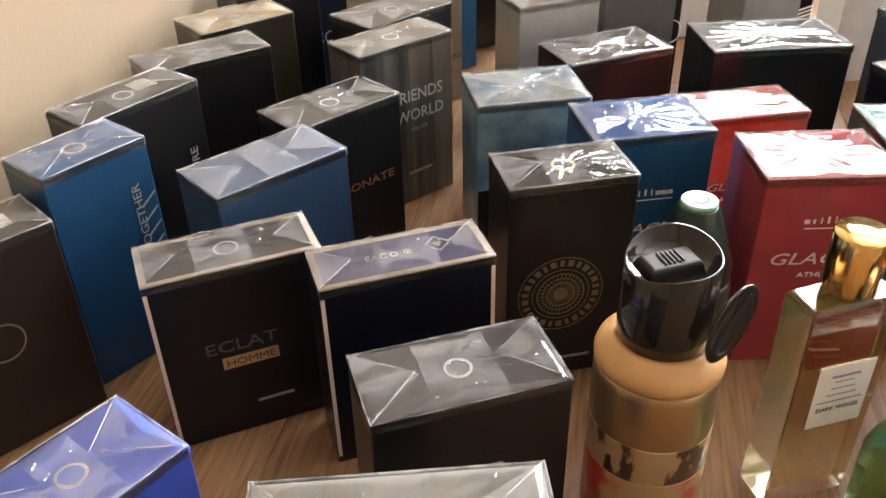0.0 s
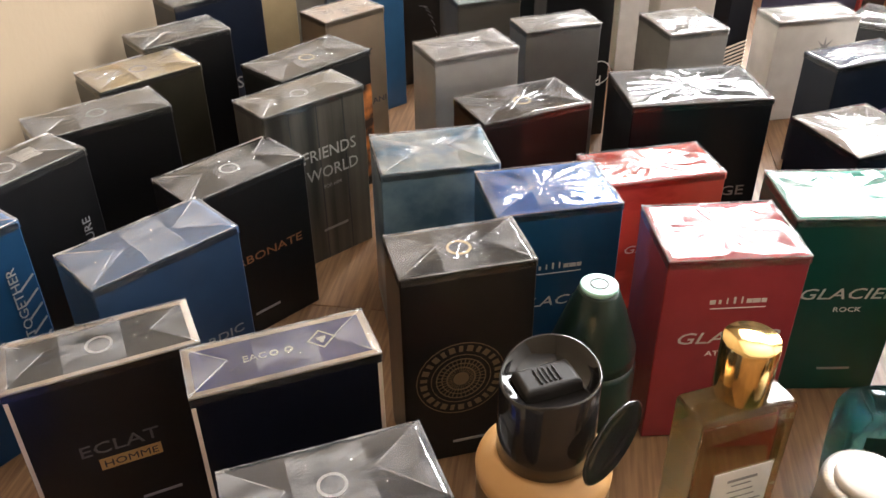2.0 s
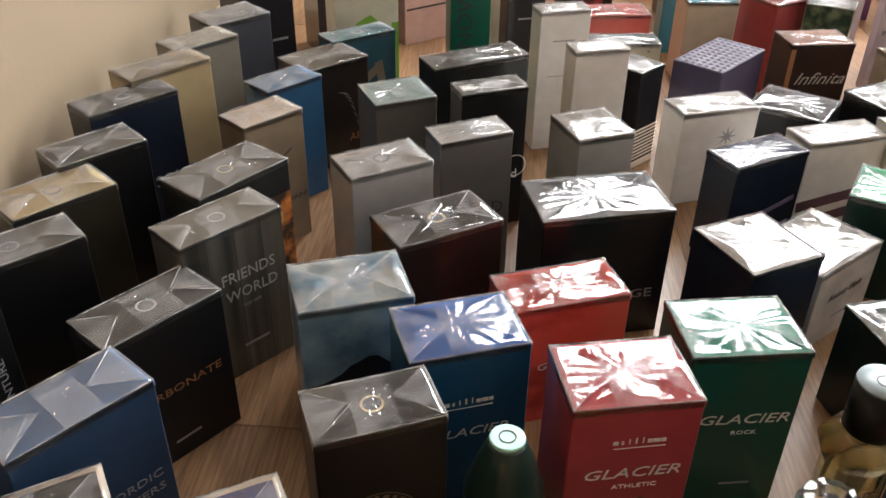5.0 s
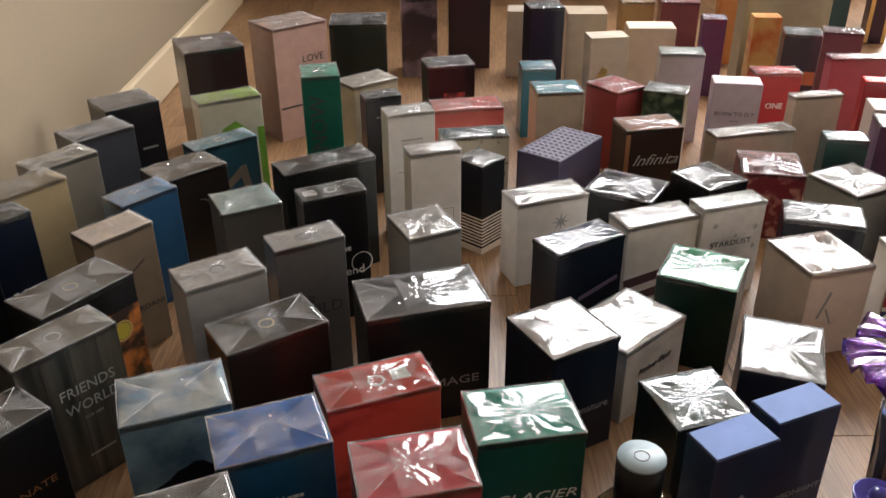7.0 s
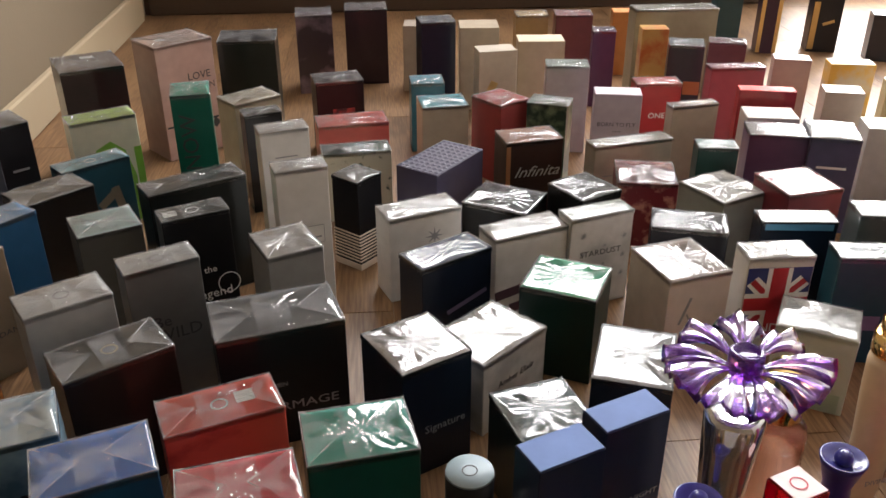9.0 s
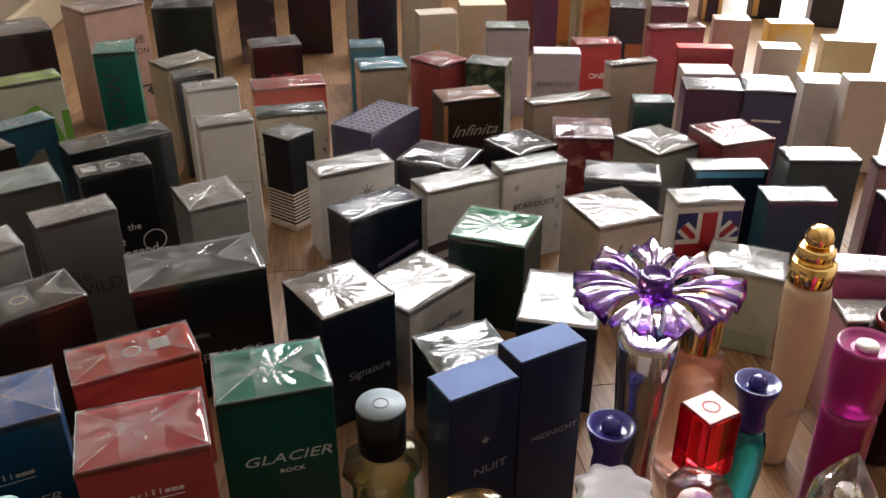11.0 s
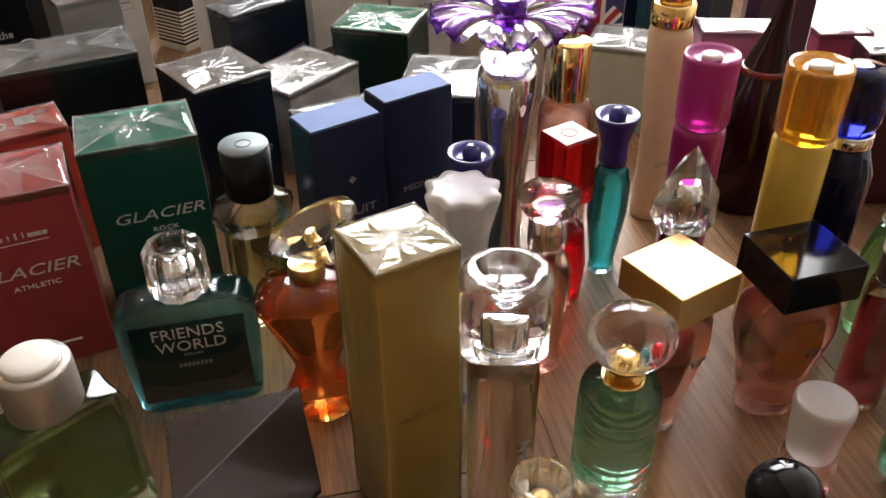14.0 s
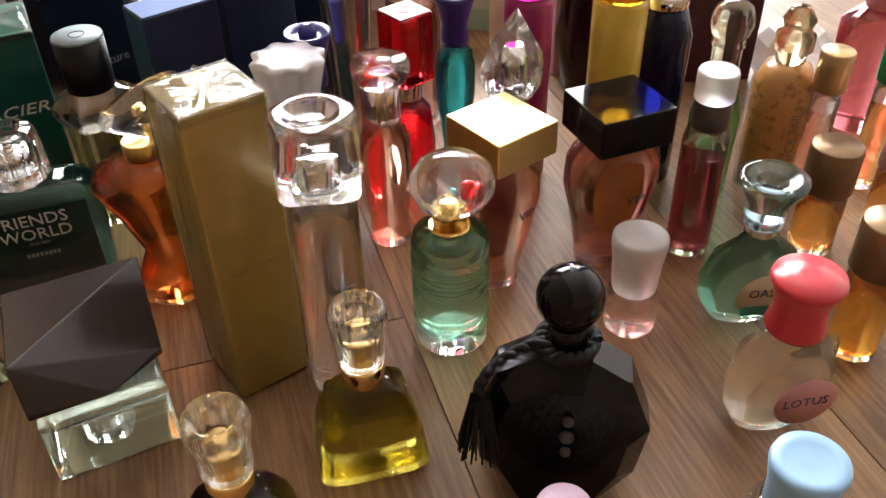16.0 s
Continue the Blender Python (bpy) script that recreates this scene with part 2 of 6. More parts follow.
def lathe(profile, seg=32, sx=1.0, sy=1.0, wob=None, smooth=True):
    """A turned body from (radius, height) pairs, closed at both ends. wob(angle, z) scales the radius."""
    bm = bmesh.new()
    rings = []
    for r, z in profile:
        ring = []
        for i in range(seg):
            a = 2 * math.pi * i / seg
            k = wob(a, z) if wob else 1.0
            ring.append(bm.verts.new((r * k * sx * math.cos(a), r * k * sy * math.sin(a), z)))
        rings.append(ring)
    for p, q in zip(rings, rings[1:]):
        for i in range(seg):
            f = bm.faces.new((p[i], p[(i + 1) % seg], q[(i + 1) % seg], q[i]))
            f.smooth = smooth
    bm.faces.new(rings[0][::-1])
    bm.faces.new(rings[-1])
    return bm


def slab_stack(levels, bevel=0.0, seg=2):
    """Rectangular body from levels (half width, half depth, height), closed, bevelled."""
    bm = bmesh.new()
    rings = [[bm.verts.new((a * w, b * d, z)) for a, b in ((-1, -1), (1, -1), (1, 1), (-1, 1))] for w, d, z in levels]
    for p, q in zip(rings, rings[1:]):
        for i in range(4):
            bm.faces.new((p[i], p[(i + 1) % 4], q[(i + 1) % 4], q[i]))
    bm.faces.new(rings[0][::-1])
    bm.faces.new(rings[-1])
    if bevel:
        bmesh.ops.bevel(bm, geom=bm.edges[:], offset=bevel, segments=seg, affect="EDGES", profile=0.5)
        for f in bm.faces:
            f.smooth = False
    return bm


def letters(parent, text, at, size, material, turn=(90, 0, 0), name="lettering", wide=1.0, slant=0.0):
    data = bpy.data.curves.new("type", "FONT")
    data.body, data.size, data.extrude = text, size, 0.00012
    data.shear = slant
    data.align_x, data.align_y = "CENTER", "CENTER"
    data.resolution_u = 2
    tmp = bpy.data.objects.new("type", data)
    scene.collection.objects.link(tmp)
    mesh = bpy.data.meshes.new_from_object(tmp.evaluated_get(bpy.context.evaluated_depsgraph_get()))
    bpy.data.objects.remove(tmp)
    bpy.data.curves.remove(data)
    mesh.materials.clear()
    mesh.materials.append(material)
    ob = new(name, mesh)
    ob.parent = parent
    ob.matrix_basis = pose(*at, *turn) @ Matrix.Diagonal((wide, 1, 1, 1))
    return ob


def ring_mesh(r0, r1, z, thick=0.0002, seg=28):
    bm = bmesh.new()
    lo = [[bm.verts.new((r * math.cos(2 * math.pi * i / seg), r * math.sin(2 * math.pi * i / seg), zz)) for i in range(seg)] for r, zz in ((r0, z), (r0, z + thick), (r1, z + thick), (r1, z))]
    for a, b in zip(lo, lo[1:] + lo[:1]):
        for i in range(seg):
            bm.faces.new((a[i], b[i], b[(i + 1) % seg], a[(i + 1) % seg]))
    bmesh.ops.recalc_face_normals(bm, faces=bm.faces)
    return bm


# ---- cartons ----
def film_top(w, d, h, crumple, seed):
    """The clear wrap over the top: folded like an envelope, creased, with a short skirt down the sides."""
    rnd = random.Random(seed)
    nx, ny = 20, 14
    bm = bmesh.new()
    ox, turn = rnd.uniform(0, 50), rnd.uniform(0, 6.28)
    ends = rnd.uniform(0.05, 0.16) * rnd.choice((1, 1, -0.5)), rnd.uniform(0.05, 0.16) * rnd.choice((1, 1, -0.5))
    sides = rnd.uniform(0.0, 0.10), rnd.uniform(-0.04, 0.08)
    rays, knot = rnd.choice((5, 6, 7, 8)), rnd.uniform(-0.08, 0.08) * w
    grid = []
    for j in range(ny + 1):
        row = []
        for i in range(nx + 1):
            x, y = (i / nx - 0.5) * w * 1.006, (j / ny - 0.5) * d * 1.006
            # end flaps folded to triangles, long flaps between them: each lies at its own slight slope
            past = abs(x) - (w / 2 - d / 2 + abs(y))
            z = past * ends[0 if x > 0 else 1] if past > 0 else -past * sides[0 if y > 0 else 1] * 0.6
            # the gathered knot of creases about the middle
            r = math.hypot(x - knot, y)
            z += crumple * 0.6 * abs(math.cos(rays * 0.5 * math.atan2(y, x - knot) + turn)) * min(1.0, r / 0.006) * max(0.0, 1.0 - r / (0.55 * w))
            z += 0.30 * crumple * noise.noise(Vector((x * 60 + ox, y * 60, 0)))
            z += 0.0003 if abs(x) < w * 0.14 else 0.0
            rim = min(min(i, nx - i) / nx * w, min(j, ny - j) / ny * d)
            row.append(bm.verts.new((x, y, h + 0.0010 + max(0.0, min(1.0, rim / 0.004) * z))))
        grid.append(row)
    for j in range(ny):
        for i in range(nx):
            a, b, c, e = grid[j][i], grid[j][i + 1], grid[j + 1][i + 1], grid[j + 1][i]
            if (i < nx / 2) == (j < ny / 2):
                bm.faces.new((a, b, c)), bm.faces.new((a, c, e))
            else:
                bm.faces.new((a, b, e)), bm.faces.new((b, c, e))
    for f in bm.faces:
        f.smooth = True
    # the folded ends and the lap seam are further layers of film
    apex = min(w * 0.42, d * rnd.uniform(0.5, 0.68))
    top = h + 0.0016 + crumple
    for s in (-1, 1):
        tip = bm.verts.new((s * (w / 2 - apex), rnd.uniform(-0.06, 0.06) * d, top + rnd.uniform(0.0002, 0.0010)))
        cuts = [-0.5, rnd.uniform(-0.35, -0.1), rnd.uniform(0.05, 0.35), 0.5]
        rim = [bm.verts.new((s * w / 2, c * d, top - crumple + (rnd.uniform(0.0, 0.0008) if abs(c) < 0.5 else 0.0))) for c in cuts]
        for a, b in zip(rim, rim[1:]):
            bm.faces.new((a, b, tip) if s > 0 else (b, a, tip)).material_index = 1
    a0, a1 = -w * rnd.uniform(0.10, 0.2), w * rnd.uniform(0.08, 0.2)
    for k in range(5):
        y0, y1 = (k / 5 - 0.5) * d, ((k + 1) / 5 - 0.5) * d
        z0, z1 = (top + 0.0004 * math.sin(k * 1.7 + ox), top + 0.0004 * math.sin(k * 1.7 + 1.7 + ox))
        z0, z1 = (h + 0.0011 if k == 0 else z0), (h + 0.0011 if k == 4 else z1)
        bm.faces.new([bm.verts.new(c) for c in ((a0, y0, z0), (a1, y0, z0 + 0.0003), (a1, y1, z1 + 0.0003), (a0, y1, z1))]).material_index = 1
    # puckers gathered along the folds
    for _ in range(int(8 + crumple * 9000)):
        e0 = grid[rnd.randint(2, ny - 2)][rnd.randint(2, nx - 2)]
        ang = rnd.choice((0.0, 0.7, -0.7, 1.57, 3.14, 3.9, -2.4)) + rnd.uniform(-0.35, 0.35)
        ln, up, wd = rnd.uniform(0.002, 0.0075), rnd.uniform(0.0004, 0.0011), rnd.uniform(0.0004, 0.0012)
        cx, cy = math.cos(ang), math.sin(ang)
        z = top + 0.0002
        px, py = e0.co.x + cx * ln * 0.6, e0.co.y + cy * ln * 0.6
        px, py = max(-0.44 * w, min(0.44 * w, px)), max(-0.44 * d, min(0.44 * d, py))
        e1 = bm.verts.new((max(-0.49 * w, min(0.49 * w, px + cx * ln * 0.6)), max(-0.49 * d, min(0.49 * d, py + cy * ln * 0.6)), z))
        ridge, low_l, low_r = bm.verts.new((px, py, z + up)), bm.verts.new((px - cy * wd, py + cx * wd, z)), bm.verts.new((px + cy * wd, py - cx * wd, z))
        for tri in ((e1, low_l, ridge), (low_l, e0, ridge), (e0, low_r, ridge), (low_r, e1, ridge)):
            bm.faces.new(tri)
    loop = grid[0] + [r[-1] for r in grid[1:]] + grid[-1][-2::-1] + [r[0] for r in grid[-2:0:-1]]
    low = [bm.verts.new((v.co.x * 1.004, v.co.y * 1.004, h - 0.004)) for v in loop]
    for i in range(len(loop)):
        k = (i + 1) % len(loop)
        bm.faces.new((loop[i], low[i], low[k], loop[k]))
    return bm


def fold_edges(w, d, h, crumple, seed):
    """The doubled film along the slanting folds and round the rim: thin raised lips."""
    rnd = random.Random(seed + 7)
    bm = bmesh.new()
    reach = min(w * 0.42, d * rnd.uniform(0.5, 0.62))
    lines = []
    for s in (-1, 1):
        tip = (s * (w / 2 - reach), rnd.uniform(-0.05, 0.05) * d, h + 0.0024 + crumple)
        for e in (-1, 1):
            lines.append(((s * w / 2, e * d / 2, h + 0.0015), tip))
            lines.append(((s * w / 2, e * d / 2, h + 0.0010), (0, e * d / 2, h + 0.0010)))
        lines.append(((s * w / 2, -d / 2, h + 0.0010), (s * w / 2, d / 2, h + 0.0010)))
    for a, b in lines:
        a, b = Vector(a), Vector(b)
        n = (b - a).cross(Vector((0, 0, 1))).normalized() * rnd.uniform(0.00018, 0.00034)
        up = Vector((0, 0, 0.0004))
        ring0 = [bm.verts.new(a + o) for o in (-n, up, n)]
        ring1 = [bm.verts.new(b + o * 0.7) for o in (-n, up, n)]
        for k in range(3):
            bm.faces.new((ring0[k], ring0[(k + 1) % 3], ring1[(k + 1) % 3], ring1[k]))
    return bm


COUNT = [0]


def perfume_box(label, x, y, yaw, w, d, h, body, lid=None, film=True, crumple=0.0007, mark=None, group="wrapped perfume boxes", border=None):
    COUNT[0] += 1
    b = thing("perfume_box", x, y, 0.0, yaw, label, "perfume box", group)
    part("carton", block(w, d, h, bevel=0.0007), body, b)
    # Top print, mostly raised over the sides' colour to carry window light.
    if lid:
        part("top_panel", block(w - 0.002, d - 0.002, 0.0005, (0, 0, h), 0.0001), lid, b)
    if border:
        for sx, sy, px, py in ((w, 0.0035, 0, d / 2 - 0.0017), (w, 0.0035, 0, -d / 2 + 0.0017), (0.0035, d - 0.007, w / 2 - 0.0017, 0), (0.0035, d - 0.007, -w / 2 + 0.0017, 0)):
            part("edge_strip", block(sx, sy, 0.0007, (px, py, h)), border, b)
    if mark:
        part("emblem", ring_mesh(0.0052, 0.0066, h + 0.0006), mark, b)
    if film:
        part("clear_wrap", film_top(w, d, h, crumple, COUNT[0]), [FILM, FLAP], b, "crumpled clear wrap folded over the top")
        part("fold_edge", fold_edges(w, d, h, crumple, COUNT[0]), FOLD, b, "bright doubled edge of the clear wrap")
    b["w"], b["d"], b["h"] = w, d, h
    return b


def words(b, text, u, v, size, ink=None, wide=1.0, side=False, upright=False, slant=0.0):
    """Lettering on the front (or the right side): u across and v up, as shares of the face."""
    w, d, h = b["w"], b["d"], b["h"]
    ink = ink or WHITE_INK
    if side:
        return letters(b, text, (w / 2 + 0.0003, u * d, v * h), size, ink, (90, 90 if upright else 0, 90), wide=wide)
    return letters(b, text, (u * w, -d / 2 - 0.0003, v * h), size, ink, (90, -90 if upright else 0, 0), wide=wide, slant=slant)


def patch(b, u, v, pw, ph, material, name="panel", label="", side=False, tilt=0.0):
    """A flat printed or glued piece on the front (or the right side)."""
    w, d, h = b["w"], b["d"], b["h"]
    ob = part(name, block(pw, 0.0003, ph, (0, 0, -ph / 2)), material, b, label)
    if side:
        ob.matrix_basis = pose(w / 2 + 0.00012, u * d, v * h, 0, tilt, 90)
    else:
        ob.matrix_basis = pose(u * w, -d / 2 - 0.00012, v * h, 0, tilt, 0)
    return ob


def sticker(b, u, v, pw, ph, material=None, turn=0.0):
    """A paper label on the top."""
    ob = part("sticker", block(pw, ph, 0.0003, bevel=0.0001), material or PAPER, b, "white paper sticker on the top")
    ob.matrix_basis = pose(u * b["w"], v * b["d"], b["h"] + 0.0007, 0, 0, turn)
    return ob


# ---- the room ----
def room_block(name, u0, u1, v0, v1, z0, z1, material, bevel=0.0):
    ob = mesh_object(name, block(u1 - u0, v1 - v0, z1 - z0, ((u0 + u1) / 2, (v0 + v1) / 2, z0), bevel), material)
    ob.matrix_world = ROOM
    return tagged(ob, kind="structure")


room_block("floor", -0.1, 3.3, -3.2, 2.1, -0.06, -0.012, DARK_WOOD)
# Ceiling, right and back walls are unseen, added to bounce the daylight.
room_block("ceiling", -0.1, 3.3, -3.2, 2.1, 2.55, 2.65, CEILING_PAINT)
room_block("wall_left", -0.12, 0.0, -3.2, 2.02, -0.012, 2.55, WALL_PAINT)
# White is chosen here as a reflector, to fill the box fronts.
room_block("wall_right", 3.2, 3.32, -3.2, 2.02, -0.012, 2.55, CEILING_PAINT)
room_block("wall_back", 0.0, 3.2, -2.62, -2.5, -0.012, 2.55, WALL_PAINT)
# far wall: the window and the balcony door go through it
room_block("wall_far_corner", 0.0, 0.52, 1.87, 2.02, 0.55, 2.55, WALL_PAINT)
room_block("wall_far_corner_low", 0.0, 0.52, 1.868, 2.02, -0.012, 0.55, LOW_WALL_BROWN)
room_block("wall_far_below_window", 0.52, 1.60, 1.87, 2.02, -0.012, 0.9, LOW_WALL_BROWN)
room_block("wall_far_pier", 1.60, 1.66, 1.87, 2.02, -0.012, 2.55, WALL_PAINT)
room_block("wall_far_end", 2.64, 3.2, 1.87, 2.02, -0.012, 2.55, WALL_PAINT)
room_block("wall_far_lintel", 0.52, 1.60, 1.87, 2.02, 1.94, 2.55, WALL_PAINT)
room_block("wall_far_lintel_door", 1.66, 2.64, 1.87, 2.02, 2.2, 2.55, WALL_PAINT)
room_block("baseboard", 0.0, 0.014, -3.0, 1.80, 0.0, 0.075, SKIRT_PAINT, 0.003)
room_block("baseboard_far", 0.014, 1.60, 1.856, 1.87, 0.0, 0.075, DARK_WOOD, 0.003)


def glazed(name, u0, u1, z0, z1, bars):
    win = new(name)
    win.matrix_world = ROOM
    tagged(win, kind="structure")
    t, v = 0.06, 1.965
    for a, b, c, e in ((u0, u1, z0, z0 + t), (u0, u1, z1 - t, z1), (u0, u0 + t, z0 + t, z1 - t), (u1 - t, u1, z0 + t, z1 - t)):
        part("window_frame", block(b - a, 0.05, e - c, ((a + b) / 2, v, c), 0.004), FRAME_PAINT, win)
    for u in bars:
        part("window_frame", block(0.05, 0.05, z1 - z0 - 2 * t, (u, v, z0 + t), 0.004), FRAME_PAINT, win)
    return win


glazed("window_1", 0.52, 1.60, 0.9, 1.94, (1.06,))
glazed("door_1", 1.66, 2.64, 0.0, 2.2, ())


def backdrop():
    m, n, l, p = nodes_of("bright_overcast")
    p.inputs["Base Color"].default_value = (0.8, 0.8, 0.8, 1)
    p.inputs["Emission Color"].default_value = (1.0, 0.97, 0.93, 1)
    p.inputs["Emission Strength"].default_value = 6.0
    ob = mesh_object("backdrop", block(9, 0.05, 5, (1.5, 4.0, -0.5)), m)
    ob.matrix_world = ROOM
    tagged(ob, kind="structure")


backdrop()

# ---- perfume boxes ----
STONE_INK = plain("stone_grey_ink", 0.38, 0.38, 0.36, 0.5)
DIM_INK = plain("dim_grey_ink", 0.10, 0.10, 0.10, 0.5)
# extra printed motifs
PALE_INK = plain("pale_silver_ink", 0.58, 0.58, 0.56, 0.45, 0.1)
CREAM_EDGE = plain("cream_card_edge", 0.62, 0.52, 0.42, 0.5)
LILAC = plain("lilac_ink", 0.12, 0.09, 0.16, 0.4)
PLUM = plain("plum_ink", 0.10, 0.05, 0.065, 0.4)
TAUPE = plain("taupe_ink", 0.20, 0.17, 0.13, 0.4)
BLUE_TRIM = plain("sky_blue_ink", 0.08, 0.25, 0.42, 0.4)
PALE_GREEN = plain("pale_green_ink", 0.33, 0.42, 0.33, 0.4)
GREEN_TRIM = plain("apple_green_ink", 0.16, 0.36, 0.04, 0.4)
FLAG_BLUE = plain("flag_blue_ink", 0.03, 0.04, 0.16, 0.4)
WEATHERED = art((0.020, 0.019, 0.016), (0.12, 0.112, 0.09), 30, (0.34, 0.72), stretch=(3, 3, 0.12))
ICE_ART = art((0.06, 0.13, 0.20), (0.22, 0.33, 0.40), 30, (0.4, 0.65))
ICE_TOP = art((0.12, 0.30, 0.48), (0.55, 0.62, 0.62), 45, (0.42, 0.62))
RED_SILK = art((0.30, 0.022, 0.018), (0.50, 0.07, 0.045), 14, (0.42, 0.5), stretch=(1, 1, 2.2))
MARBLE = art((0.34, 0.33, 0.31), (0.58, 0.56, 0.53), 22, (0.35, 0.6))
FLAME_ART = art((0.03, 0.012, 0.006), (0.62, 0.20, 0.04), 38, (0.45, 0.6))
ROSE_ART = art((0.02, 0.006, 0.008), (0.28, 0.03, 0.03), 60, (0.46, 0.6))
FLORAL_RED = art((0.19, 0.018, 0.026), (0.52, 0.24, 0.18), 75, (0.52, 0.66))
LEAF_ART = art((0.012, 0.035, 0.022), (0.17, 0.22, 0.13), 45, (0.45, 0.62))
LEAF_CREAM = art((0.44, 0.40, 0.30), (0.05, 0.07, 0.05), 90, (0.6, 0.68))
SMOKE_ART = art((0.012, 0.012, 0.014), (0.11, 0.06, 0.08), 55, (0.5, 0.75))
PLUM_ART = art((0.035, 0.018, 0.028), (0.28, 0.20, 0.25), 14, (0.45, 0.62))
AMBER_ART = art((0.50, 0.30, 0.09), (0.42, 0.10, 0.02), 22, (0.45, 0.6))
YELLOW_ART = art((0.50, 0.42, 0.32), (0.60, 0.34, 0.04), 16, (0.45, 0.55))
PINK_ART = art((0.55, 0.20, 0.42), (0.62, 0.45, 0.50), 30, (0.45, 0.6))
PALE_GOLD = plain("pale_gold_ink", 0.78, 0.66, 0.40, 0.3, 0.3)
QUILT = card(0.055, 0.048, 0.085, 0.4, 0.5)


def disc_mark(b, u, v, r0, r1, ink, name="emblem"):
    ob = part(name, ring_mesh(r0, r1, 0.0), ink, b)
    ob.matrix_basis = pose(u * b["w"], -b["d"] / 2 - 0.0001, v * b["h"], 90, 0, 0)
    return ob


def mandala(b, u, v):
    for r0, r1 in ((0.0, 0.0045), (0.0075, 0.0083), (0.0105, 0.0110), (0.0135, 0.0141), (0.0165, 0.0169), (0.0245, 0.0250)):
        disc_mark(b, u, v, max(r0, 0.0002), r1, DIM_GOLD, "ornament_ring")
    for k in range(32):
        ob = part("ornament_ray", block(0.0003, 0.0003, 0.0090, (0, 0, 0.0050)), DIM_GOLD, b)
        ob.matrix_basis = pose(u * b["w"], -b["d"] / 2 - 0.0001, v * b["h"], 0, 360 / 32 * k, 0)
    for k in range(26):
        a = 2 * math.pi * k / 26
        ob = part("ornament_tooth", block(0.0034 if k % 2 else 0.0022, 0.0003, 0.0038, (0, 0, 0)), DIM_GOLD, b)
        ob.matrix_basis = pose(u * b["w"], -b["d"] / 2 - 0.0001, v * b["h"], 0, math.degrees(a), 0) @ pose(0, 0, 0.0190)


DIM_GOLD = plain("dim_gold_ink", 0.16, 0.12, 0.07, 0.4, 0.3)


def crest(b, u, v, ink=None):
    disc_mark(b, u, v, 0.0105, 0.0115, ink or TAUPE)


def dot_mark(b, x, y):
    ob = part("symbol", ring_mesh(0.0012, 0.0021, b["h"] + 0.0008), WHITE_INK, b)
    ob.matrix_basis = pose(x, y, 0)


def flame_mark(b, x, y):
    for k in range(4):
        ob = part("symbol_edge", block(0.0098, 0.0008, 0.0002, (0, 0.0045, b["h"] + 0.0008)), WHITE_INK, b)
        ob.matrix_basis = pose(x, y, 0, 0, 0, 45 + 90 * k)
    ob = part("symbol", lathe([(0.0022, b["h"] + 0.0008), (0.0022, b["h"] + 0.0010)], 10, wob=lambda a, z: 1 + 0.35 * math.sin(3 * a)), WHITE_INK, b)
    ob.matrix_basis = pose(x, y, 0)


def maker_bar(b, u, v):
    """The maker's word mark as a plain bar with a thin line under it."""
    for k, (bw, bh) in enumerate(((0.0030, 0.0026), (0.0014, 0.0026), (0.0008, 0.0036), (0.0012, 0.0042), (0.0008, 0.0042), (0.0030, 0.0026), (0.0042, 0.0026), (0.0028, 0.0026))):
        patch(b, u - 0.19 + k * 0.053, v + (bh - 0.0026) / 2 / b["h"], bw, bh, PALE_INK, "maker_mark")
    patch(b, u, v - 0.035, 0.030, 0.0004, WHITE_INK, "printed_line")


def star_mark(b, u, v, r):
    bm = lathe([(r, 0), (r, 0.0003)], 16, wob=lambda a, z: 1.0 if round(a / (math.pi / 8)) % 2 == 0 else 0.28, smooth=False)
    ob = part("star", bm, GREY_INK, b)
    ob.matrix_basis = pose(u * b["w"], -b["d"] / 2, v * b["h"], 90, 0, 0)


def watch(b, u, v):
    disc_mark(b, u, v, 0.0085, 0.0105, GOLD_INK, "watch_rim")
    disc_mark(b, u, v, 0.0002, 0.0080, plain("watch_yellow", 0.5, 0.42, 0.05, 0.4), "watch_face")


def mountain(b):
    w, d, h = b["w"], b["d"], b["h"]
    bm = bmesh.new()
    rnd = random.Random(5)
    top = [(-0.5 + k / 12, 0.50 + 0.16 * math.exp(-((k - 7) / 3.0) ** 2) + rnd.uniform(-0.012, 0.012)) for k in range(13)]
    lo = [bm.verts.new((u * w * 0.99, -d / 2 - 0.0002, 0.002)) for u, v in top]
    hi = [bm.verts.new((u * w * 0.99, -d / 2 - 0.0002, v * h)) for u, v in top]
    for k in range(12):
        bm.faces.new((lo[k], lo[k + 1], hi[k + 1], hi[k]))
    part("artwork", bm, card(0.010, 0.010, 0.016), b, "printed dark mountain")


def swoosh(b):
    w, d, h = b["w"], b["d"], b["h"]
    bm = bmesh.new()
    pts = [(-0.30, 0.02), (0.34, 0.02), (0.36, 0.45), (0.25, 0.70), (0.05, 0.80), (-0.18, 0.74), (-0.32, 0.52)]
    bm.faces.new([bm.verts.new((u * w, -d / 2 - 0.0003, v * h)) for u, v in pts])
    part("artwork", bm, GREEN_TRIM, b, "printed green swoosh")


def frame_lines(b, u, v, fw, fh):
    w, h = b["w"], b["h"]
    for du, dv, a, c in ((0, 0.5, fw, 0.0006), (0, -0.5, fw, 0.0006), (0.5, 0, 0.0006, fh), (-0.5, 0, 0.0006, fh)):
        patch(b, u + du * fw / w, v + dv * fh / h, a, c, GREY_INK, "printed_line")


